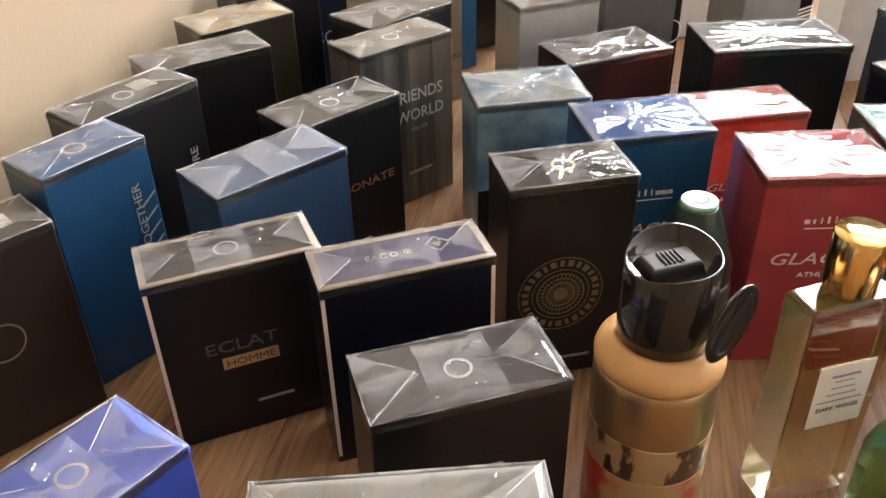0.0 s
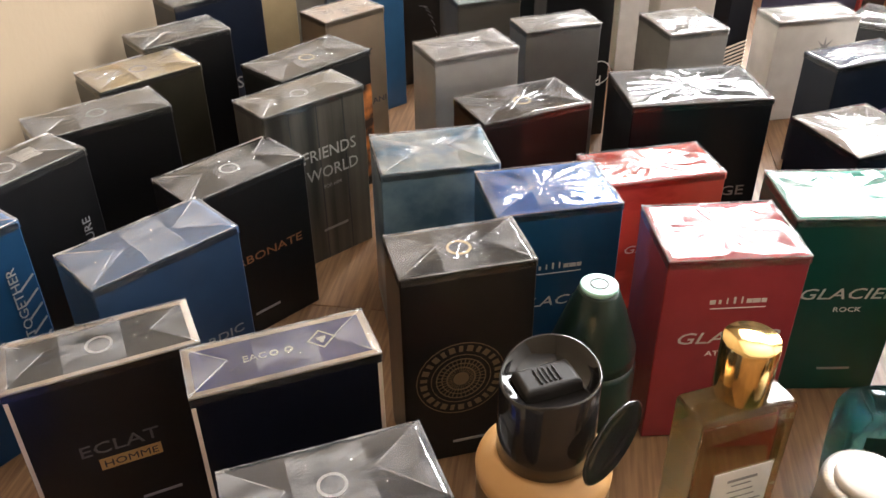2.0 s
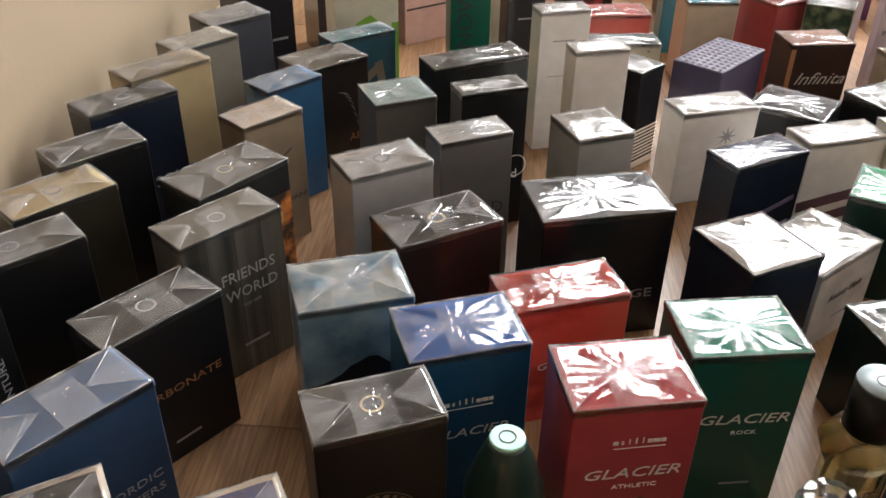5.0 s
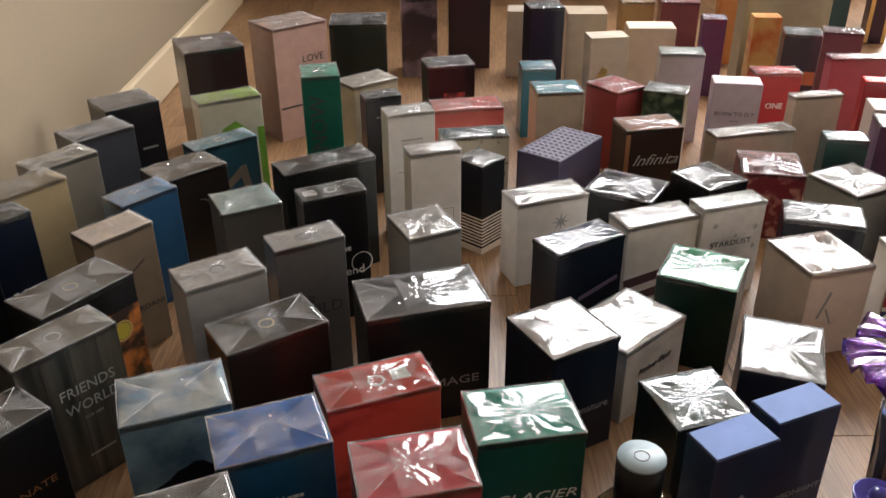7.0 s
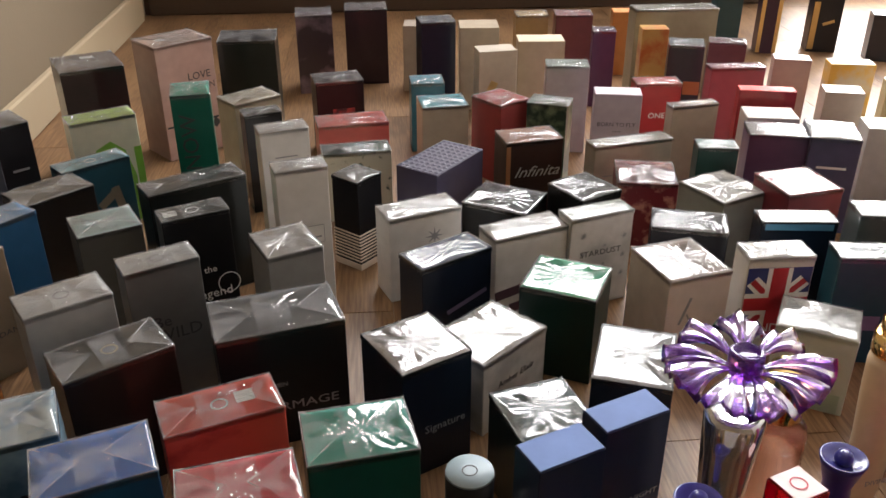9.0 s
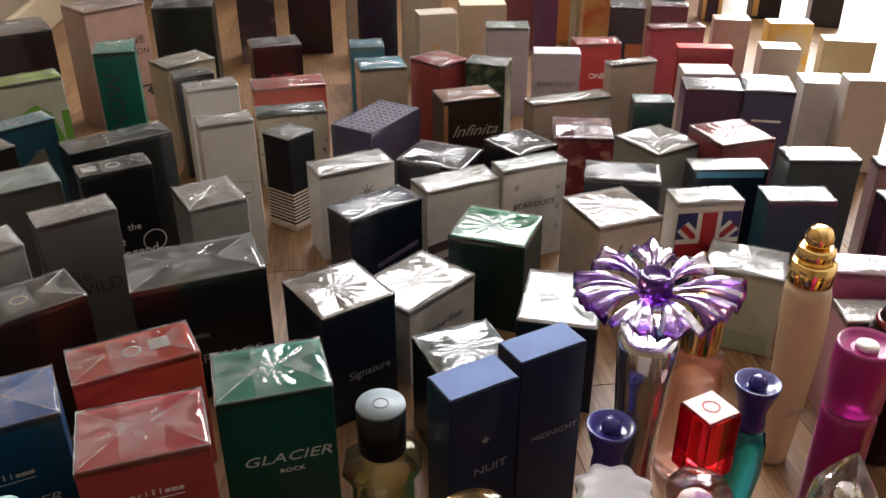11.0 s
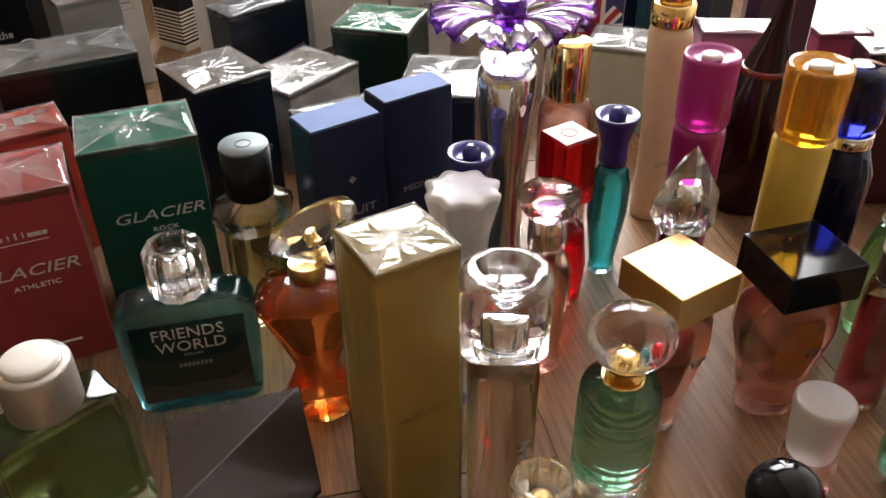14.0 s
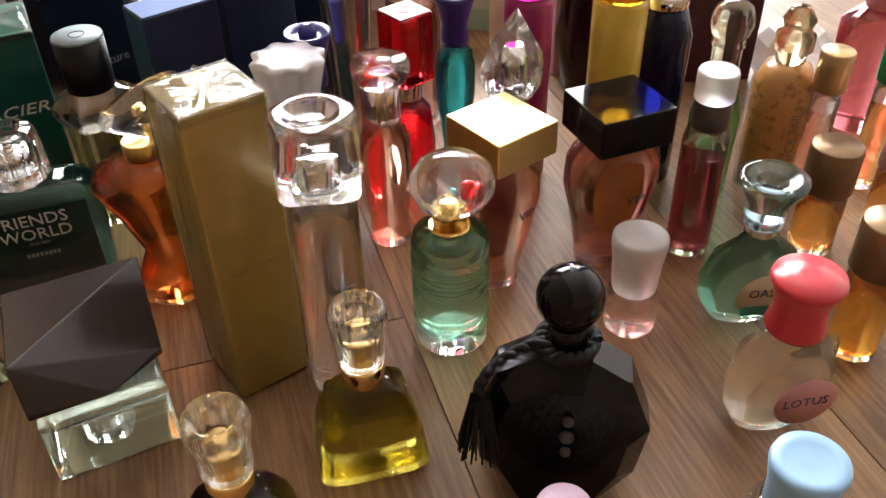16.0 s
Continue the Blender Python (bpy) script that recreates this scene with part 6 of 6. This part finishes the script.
for k in range(8):
    z = 0.021 + 0.0056 * k
    prof += [(0.0214, z), (0.0203, z + 0.0006), (0.0211, z + 0.0016)]
prof += [(0.0212, 0.0680), (0.0198, 0.0730), (0.0115, 0.0765)]
bm = lathe(prof, 56)
for v in bm.verts:
    if 0.018 < v.co.z < 0.066:
        v.co.z += 0.0016 * math.sin(math.atan2(v.co.y, v.co.x) + 0.9 * math.sin(v.co.z * 300))
part("body", bm, glass("pale_green_glass", 0.80, 0.96, 0.89, 0.0, 1.42), o)
turned(o, "liquid", [(0.0170, 0.012), (0.0182, 0.014), (0.0182, 0.064)], tint(0.58, 0.86, 0.70), 36)
collar(o, 0.0108, 0.0765, 0.0790, GOLD)
turned(o, "neck_ring", [(0.0092, 0.0790), (0.0095, 0.0860), (0.0112, 0.0872), (0.0112, 0.0895), (0.0092, 0.0900)], GOLD, 32)
ob = turned(o, "cap", [(0.0100, 0.0), (0.0175, 0.0035), (0.0222, 0.0115), (0.0226, 0.0175), (0.0190, 0.0260), (0.0110, 0.0315), (0.0030, 0.0328)], CLEAR, 44, 1.0, 0.85, label="oval clear crystal cap")
ob.matrix_basis = pose(0, 0, 0.0885, 0, 7, 0)
turned(o, "cap_core", [(0.0040, 0.0902), (0.0042, 0.0955), (0.0036, 0.0970), (0.002, 0.0972)], GOLD, 24)

# black octagonal bottle with ball stopper and tassel
o = bottle("black faceted bottle with ball stopper and tassel", 0.4825, 0.0680, -36)
DARK_BEAD = plain("grey_bead", 0.045, 0.04, 0.035, 0.3)
JET = plain("jet_black_glass", 0.004, 0.004, 0.005, 0.08, 0, 0.0)
bm = bmesh.new()
oct_pts = [(-0.026, 0.0), (0.026, 0.0), (0.044, 0.016), (0.049, 0.046), (0.036, 0.074), (0.014, 0.086), (-0.014, 0.086), (-0.036, 0.074), (-0.049, 0.046), (-0.044, 0.016)]
layers = []
for s, yy in ((0.74, -0.0185), (1.0, -0.0085), (1.0, 0.0085), (0.74, 0.0185)):
    layers.append([bm.verts.new((px * 0.82 * s, yy, 0.043 + (pz - 0.043) * (s if pz > 0.01 else 1.0))) for px, pz in oct_pts])
for p, q in zip(layers, layers[1:]):
    for i in range(10):
        bm.faces.new((p[i], p[(i + 1) % 10], q[(i + 1) % 10], q[i]))
bm.faces.new(layers[0][::-1]), bm.faces.new(layers[-1])
bmesh.ops.recalc_face_normals(bm, faces=bm.faces)
part("body", bm, JET, o)
turned(o, "neck", [(0.0100, 0.0840), (0.0110, 0.0870), (0.0085, 0.0950), (0.0088, 0.1008)], JET, 24)
turned(o, "ball_stopper", [(0.0055, 0.1005)] + [(0.0145 * math.sin(a), 0.1140 - 0.0145 * math.cos(a)) for a in [0.42 + 0.19 * k for k in range(14)]] + [(0.0015, 0.1285)], JET, 36)
for k, rr in enumerate((0.0024, 0.0032, 0.0024)):
    turned(o, "bead", [(rr * 0.3, -rr)] + [(rr * math.sin(a), -rr * math.cos(a)) for a in (0.7, 1.2, 1.57, 2.0, 2.5)] + [(rr * 0.2, rr)], DARK_BEAD, 14, at=(0.003, -0.0202, 0.060 - k * 0.010))
rope = bpy.data.curves.new("tassel_cord", "CURVE")
rope.dimensions, rope.bevel_depth, rope.bevel_resolution = "3D", 0.0019, 2
spine = [Vector((0.0120 * math.cos(a), 0.0120 * math.sin(a), 0.0895)) for a in [k * 0.4 for k in range(16)]]
spine += [Vector(c) for c in ((-0.0150, -0.0060, 0.0905), (-0.0210, -0.0100, 0.0900), (-0.0270, -0.0130, 0.0870), (-0.0320, -0.0150, 0.0820), (-0.0350, -0.0165, 0.0760), (-0.0360, -0.0170, 0.0690))]
for phase in (0.0, math.pi):
    sp = rope.splines.new("POLY")
    fine = [spine[k].lerp(spine[k + 1], q / 5) for k in range(len(spine) - 1) for q in range(5)]
    sp.points.add(len(fine) - 1)
    for k, (q, c) in enumerate(zip(sp.points, fine)):
        q.co = (c.x + 0.0016 * math.cos(k * 0.75 + phase), c.y + 0.0016 * math.sin(k * 0.75 + phase), c.z + 0.0014 * math.cos(k * 0.75 + phase), 1)
CORD = plain("black_silk_cord", 0.010, 0.010, 0.012, 0.7, bump=0.6)
tmp = bpy.data.objects.new("tassel_cord", rope)
scene.collection.objects.link(tmp)
me = bpy.data.meshes.new_from_object(tmp.evaluated_get(bpy.context.evaluated_depsgraph_get()))
bpy.data.objects.remove(tmp)
me.materials.clear()
me.materials.append(CORD)
ob = new("cord", me)
ob.parent = o
bm = bmesh.new()
rnd = random.Random(3)
for k in range(70):
    a, rr = rnd.uniform(0, 6.28), rnd.uniform(0.0005, 0.0045)
    x0, y0 = -0.036 + rr * math.cos(a), -0.017 + rr * math.sin(a)
    x1, y1, z1 = x0 * 1.0 + 0.006 * math.cos(a), y0 + 0.006 * math.sin(a), rnd.uniform(0.030, 0.040)
    t0 = [bm.verts.new((x0 + 0.0007 * math.cos(b), y0 + 0.0007 * math.sin(b), 0.069)) for b in (0, 2.1, 4.2)]
    t1 = [bm.verts.new((x1 + 0.0006 * math.cos(b), y1 + 0.0006 * math.sin(b), z1)) for b in (0, 2.1, 4.2)]
    for i in range(3):
        bm.faces.new((t0[i], t0[(i + 1) % 3], t1[(i + 1) % 3], t1[i]))
part("tassel", bm, CORD, o, "black thread tassel")


# two fluted crystal caps
def fluted_cap(o, z0, core):
    turned(o, "cap", [(0.0100, z0), (0.0108, z0 + 0.0015), (0.0112, z0 + 0.0150), (0.0134, z0 + 0.0240), (0.0138, z0 + 0.0290), (0.0128, z0 + 0.0325), (0.0098, z0 + 0.0332), (0.0080, z0 + 0.0290)], CLEAR, 72, wob=facet(18, 0.05), label="fluted clear crystal cap")
    turned(o, "cap_core", [(0.0034, z0 + 0.002), (0.0036, z0 + 0.010), (0.0030, z0 + 0.012), (0.0046, z0 + 0.0150), (0.0046, z0 + 0.0170), (0.002, z0 + 0.0174)], core, 24)
    collar(o, 0.0098, z0 - 0.0110, z0 - 0.0004, GOLD)


BELL = [(0.0262, 0), (0.0278, 0.002), (0.0274, 0.006), (0.0252, 0.026), (0.0222, 0.038), (0.0165, 0.0485), (0.0098, 0.0545)]
o = bottle("olive gold bell-shaped bottle with fluted crystal cap", 0.4090, 0.1225, -14)
flacon(o, BELL, tint(0.97, 0.95, 0.72, ior=1.42), tint(0.66, 0.60, 0.16), 0.046, 48, 1.0, 0.66, squircle(5), 0.0030)
fluted_cap(o, 0.0655, SATIN_GOLD)
o = bottle("smoky plum bell-shaped bottle with fluted crystal cap", 0.3365, 0.0930, -14)
flacon(o, BELL, tint(0.62, 0.54, 0.56, ior=1.42), tint(0.30, 0.20, 0.22), 0.043, 48, 1.0, 0.66, squircle(5), 0.0030)
fluted_cap(o, 0.0655, SATIN_GOLD)

# green glass block with a brown wedge cap
o = bottle("clear green block bottle with dark brown wedge cap", 0.2990, 0.2110, -2)
part("body", slab_stack([(0.0290, 0.0310, 0), (0.0300, 0.0320, 0.0015), (0.0300, 0.0320, 0.0400), (0.0280, 0.0300, 0.0440)], 0.0010), tint(0.78, 0.93, 0.84, ior=1.42), o)
bm = bmesh.new()
for c in ((-0.0333, -0.0207, 0.0706), (0.0355, 0.0330, 0.0727), (-0.0310, 0.0340, 0.0720), (-0.0318, -0.0310, 0.0480), (0.0330, -0.0140, 0.0480), (-0.0318, -0.0310, 0.0445), (0.0060, -0.0300, 0.0445), (0.0330, -0.0140, 0.0445), (0.0350, 0.0330, 0.0445), (-0.0310, 0.0340, 0.0445)):
    bm.verts.new(c)
bmesh.ops.convex_hull(bm, input=bm.verts[:])
bmesh.ops.dissolve_limit(bm, angle_limit=0.03, verts=bm.verts[:], edges=bm.edges[:])
bmesh.ops.bevel(bm, geom=bm.edges[:], offset=0.0005, segments=1, affect="EDGES")
part("cap", bm, plain("dark_brown_lacquer", 0.024, 0.016, 0.014, 0.18, 0, 0.0), o, "dark brown angular cap")
# Small gold spot on the cap's sloping face.
ob = part("cap_slot", block(0.0050, 0.0022, 0.0006, bevel=0.0003), GOLD, o, "small gold spot")
ob.matrix_basis = pose(-0.0080, -0.0225, 0.0560, 25, -8, 20)

# small pieces
o = bottle("small roll-on vial with a pale pink cap", 0.5800, 0.1350, 0, "roll_on_vial", "vial")
flacon(o, [(0.0135, 0), (0.0148, 0.002), (0.0148, 0.024), (0.0120, 0.028)], CLEAR, tint(0.96, 0.80, 0.76), 0.020, 28, k=0.002)
turned(o, "cap", [(0.0122, 0.0282), (0.0128, 0.030), (0.0140, 0.0480), (0.0156, 0.0600), (0.0152, 0.0640), (0.0130, 0.0652), (0.004, 0.0645)], FROST, 36)
o = bottle("slim raspberry spray tube with a milky cap", 0.658, 0.175, 0, "spray_vial", "vial")
flacon(o, [(0.0125, 0), (0.0138, 0.002), (0.0138, 0.080), (0.0120, 0.088), (0.0090, 0.0900)], CLEAR, tint(0.62, 0.10, 0.16), 0.070, 28, k=0.0018)
turned(o, "collar", [(0.0104, 0.0900), (0.0110, 0.0910), (0.0110, 0.1065), (0.0104, 0.1075)], plain("grey_plastic", 0.07, 0.055, 0.055, 0.35), 28)
turned(o, "cap", [(0.0112, 0.1076), (0.0118, 0.1085), (0.0118, 0.1240), (0.0112, 0.1255), (0.0095, 0.1250), (0.003, 0.1248)], FROST, 32)
o = bottle("round aqua flask with a flared blue glass cap", 0.643, 0.110, -22)
flacon(o, [(0.0180, 0), (0.0200, 0.002), (0.0285, 0.016), (0.0300, 0.030), (0.0240, 0.046), (0.0120, 0.056), (0.0100, 0.0600)], CLEAR, tint(0.46, 0.76, 0.66), 0.046, 40, 1.0, 0.5, k=0.0022)
ob = turned(o, "label", [(0.0170, 0.0), (0.0172, 0.0003), (0.002, 0.0004)], plain("sand_label", 0.52, 0.42, 0.28, 0.5), 32, 1.0, 0.85, label="oval sand and teal label")
ob.matrix_basis = pose(0.004, -0.0155, 0.026, 90, 0, 0)
ob = part("label_band", block(0.026, 0.0004, 0.006), plain("teal_ink", 0.03, 0.20, 0.16, 0.5), o)
ob.matrix_basis = pose(0.004, -0.0161, 0.0125)
letters(o, "OASIS", (0.004, -0.0164, 0.028), 0.0080, DARK_INK)
collar(o, 0.0085, 0.0600, 0.0720, CHROME)
turned(o, "cap", [(0.0105, 0.0660), (0.0110, 0.0680), (0.0112, 0.0800), (0.0185, 0.0920), (0.0190, 0.0950), (0.0150, 0.0960), (0.0085, 0.0930)], tint(0.55, 0.78, 0.90, ior=1.47), 36, label="flared pale blue glass cap")
o = bottle("oval clear flask with a red cap and pink label", 0.598, 0.043, -18)
flacon(o, [(0.0180, 0), (0.0200, 0.002), (0.0275, 0.018), (0.0280, 0.036), (0.0200, 0.056), (0.0130, 0.0640)], CLEAR, tint(0.97, 0.94, 0.90), 0.052, 40, 1.0, 0.5, k=0.0022)
ob = turned(o, "label", [(0.0160, 0.0), (0.0162, 0.0003), (0.002, 0.0004)], plain("pink_label", 0.62, 0.28, 0.27, 0.5), 32, 1.0, 0.95, label="round pink label")
ob.matrix_basis = pose(0.007, -0.0150, 0.026, 90, 0, 0)
letters(o, "LOTUS", (0.007, -0.0156, 0.026), 0.0078, FLAG_BLUE)
turned(o, "cap", [(0.0140, 0.0642), (0.0145, 0.0660), (0.0122, 0.0760), (0.0148, 0.0880), (0.0172, 0.0930), (0.0164, 0.0955), (0.004, 0.0965)], plain("coral_red_plastic", 0.60, 0.03, 0.05, 0.3, 0, 0.3), 36)

STONE = art((0.50, 0.24, 0.07), (0.30, 0.12, 0.03), 140, (0.52, 0.62), 0.35, 0.5)
o = bottle("speckled amber bottle with raised lettering", 0.756, 0.208, -20)
turned(o, "body", [(0.0185, 0), (0.0200, 0.003), (0.0200, 0.078), (0.0150, 0.090), (0.0090, 0.0930)], STONE, 36)
letters(o, "COCKTAILS", (0.003, -0.0204, 0.045), 0.0095, TAUPE, (90, -90, 0))
turned(o, "stopper", [(0.0095, 0.0930), (0.0100, 0.1000), (0.0125, 0.1020), (0.0125, 0.1120), (0.0085, 0.1150), (0.0105, 0.1220), (0.0060, 0.1300), (0.002, 0.1310)], tint(0.98, 0.86, 0.60, ior=1.46), 32)
o = bottle("green glass bottle with stacked ball stopper", 0.712, 0.222, 0)
turned(o, "body", [(0.0140, 0), (0.0160, 0.003), (0.0165, 0.060), (0.0125, 0.078), (0.0085, 0.0820)], tint(0.30, 0.66, 0.34, ior=1.46), 36)
turned(o, "stopper", [(0.0085, 0.0822), (0.0112, 0.0860), (0.0085, 0.0920), (0.0094, 0.0940), (0.0094, 0.1080), (0.0108, 0.1095), (0.0108, 0.1115), (0.0085, 0.1130), (0.0118, 0.1170), (0.0134, 0.1230), (0.0134, 0.1280), (0.0112, 0.1345), (0.0065, 0.1380), (0.002, 0.1388)], tint(0.86, 0.96, 0.84, ior=1.47), 36)

GOLD_CAP = plain("pale_gold_cap", 0.58, 0.42, 0.22, 0.3, 0.8)
BROWN_CAP = plain("bronze_brown_cap", 0.20, 0.125, 0.065, 0.32, 0.6)


def vial(label, x, y, r, h, cap, liquid, cap_h, cr=None):
    o = bottle(label, x, y, 0, "vial", "vial")
    z = h - cap_h
    flacon(o, [(r * 0.9, 0), (r, 0.002), (r, z - 0.006), (r * 0.7, z - 0.001)], CLEAR, liquid, z * 0.75, 24, k=0.0015)
    cr = cr or r
    turned(o, "cap", [(cr * 0.95, z - 0.0008), (cr, z), (cr, h - 0.001), (cr * 0.93, h), (0.001, h)], cap, 28)
    return o


vial("amber sample vial with a bronze gold cap", 0.727, 0.136, 0.0140, 0.076, BROWN_CAP, tint(0.95, 0.58, 0.18), 0.030, 0.0155)
vial("amber sample vial with a tan gold cap", 0.676, 0.058, 0.0140, 0.088, BROWN_CAP, tint(0.95, 0.52, 0.10), 0.030, 0.0155)
vial("thin pale sample vial with a gold cap", 0.764, 0.180, 0.0090, 0.110, GOLD_CAP, tint(0.96, 0.74, 0.58), 0.026, 0.0105)
vial("thin amber sample vial with a green cap", 0.812, 0.170, 0.0090, 0.108, plain("green_cap", 0.01, 0.14, 0.05, 0.25), tint(0.90, 0.70, 0.30), 0.026, 0.0105)
vial("stout sample vial with a pink cap", 0.775, 0.120, 0.0150, 0.090, plain("rose_pink_cap", 0.52, 0.27, 0.28, 0.4), tint(0.95, 0.62, 0.26), 0.036, 0.0160)
o = bottle("squat clear bottle under a sky blue cap", 0.540, -0.020, 0, "lotion_bottle", "bottle")
flacon(o, [(0.0175, 0), (0.0190, 0.002), (0.0190, 0.034), (0.0125, 0.040)], CLEAR, tint(0.86, 0.92, 0.97), 0.034, 32, k=0.002)
turned(o, "cap", [(0.0130, 0.0402), (0.0134, 0.042), (0.0138, 0.054), (0.0160, 0.0670), (0.0152, 0.0700), (0.0105, 0.0690), (0.004, 0.0685)], plain("sky_blue_plastic", 0.28, 0.48, 0.72, 0.35), 36)
o = bottle("squat bottle with a lilac cap and silvery net", 0.447, 0.015, 0, "lotion_bottle", "bottle")
turned(o, "body", [(0.0270, 0), (0.0290, 0.002), (0.0270, 0.028), (0.0110, 0.040)], art((0.10, 0.10, 0.10), (0.42, 0.41, 0.40), 420, (0.48, 0.54), 0.35, 0.2), 36)
turned(o, "cap", [(0.0110, 0.0402), (0.0113, 0.042), (0.0118, 0.0590), (0.0110, 0.0612), (0.003, 0.0615)], plain("lilac_plastic", 0.58, 0.42, 0.56, 0.4), 36)
o = bottle("rose pink bottle of body mist", 0.885, 0.238, 0)
turned(o, "body", [(0.0270, 0), (0.0290, 0.003), (0.0290, 0.080), (0.0150, 0.092)], tint(0.80, 0.26, 0.32, ior=1.42), 32)
turned(o, "cap", [(0.0150, 0.0922), (0.0155, 0.0940), (0.0155, 0.1200), (0.0140, 0.1220), (0.002, 0.1220)], plain("rose_plastic", 0.50, 0.20, 0.24, 0.35), 28)
o = bottle("pale pink faceted glass jar", 0.890, 0.315, 0, "glass_jar", "jar")
turned(o, "body", [(0.0260, 0), (0.0300, 0.006), (0.0300, 0.034), (0.0220, 0.044), (0.0100, 0.0470)], FROST, 8, smooth=False)


# ---- floor boards ----
FLOOR_WOOD = wood_floor_material()
BOARD = block(0.1926, 1.1994, 0.0119, (0, 0, -0.012), 0.0004)
_board_mesh = bpy.data.meshes.new("plank")
BOARD.to_mesh(_board_mesh)
BOARD.free()
_board_mesh.materials.append(FLOOR_WOOD)
for i in range(17):
    for j in range(5):
        u, v = 0.096 + i * 0.193, -2.9 + j * 1.2 + (i * 0.37 % 1.0) * 0.9 - 0.35
        lo, hi = max(v - 0.6, -2.5), min(v + 0.6, 2.0)
        if hi - lo > 0.02:
            ob = new("plank", _board_mesh)
            ob.parent = bpy.data.objects["floor"]
            ob.matrix_parent_inverse = Matrix.Identity(4)
            ob.matrix_basis = pose(u, (lo + hi) / 2, 0) @ Matrix.Diagonal((1, (hi - lo) / 1.2, 1, 1))


# ---- pieces that belong to a part ----
def under(owner, names, child):
    for p in owner.children:
        if p.name.split(".")[0] in names and p != child:
            child.parent = p
            child.matrix_basis = p.matrix_basis.inverted() @ child.matrix_basis
            return


for o in [q for q in scene.objects if q.parent is None and q.type == "EMPTY" and q.get("category")]:
    for c in list(o.children):
        kind = c.name.split(".")[0]
        if kind in ("cap_top", "cap_ring", "cap_core", "cap_plate", "cap_lip", "cap_slot", "nozzle", "nozzle_groove", "cap_ball"):
            under(o, ("cap",), c)
        elif kind in ("stopper_core", "stopper_knob"):
            under(o, ("stopper",), c)
        elif kind == "button_ring":
            under(o, ("button",), c)
        elif kind in ("lettering", "label_band", "printed_line", "maker_mark"):
            under(o, ("label", "panel", "name_plate") if o["category"] != "perfume box" else ("name_plate",) if kind == "lettering" and c.location.z < 0.058 else (), c)
        elif kind in ("symbol", "symbol_edge", "emblem", "sticker"):
            under(o, ("top_panel",), c)
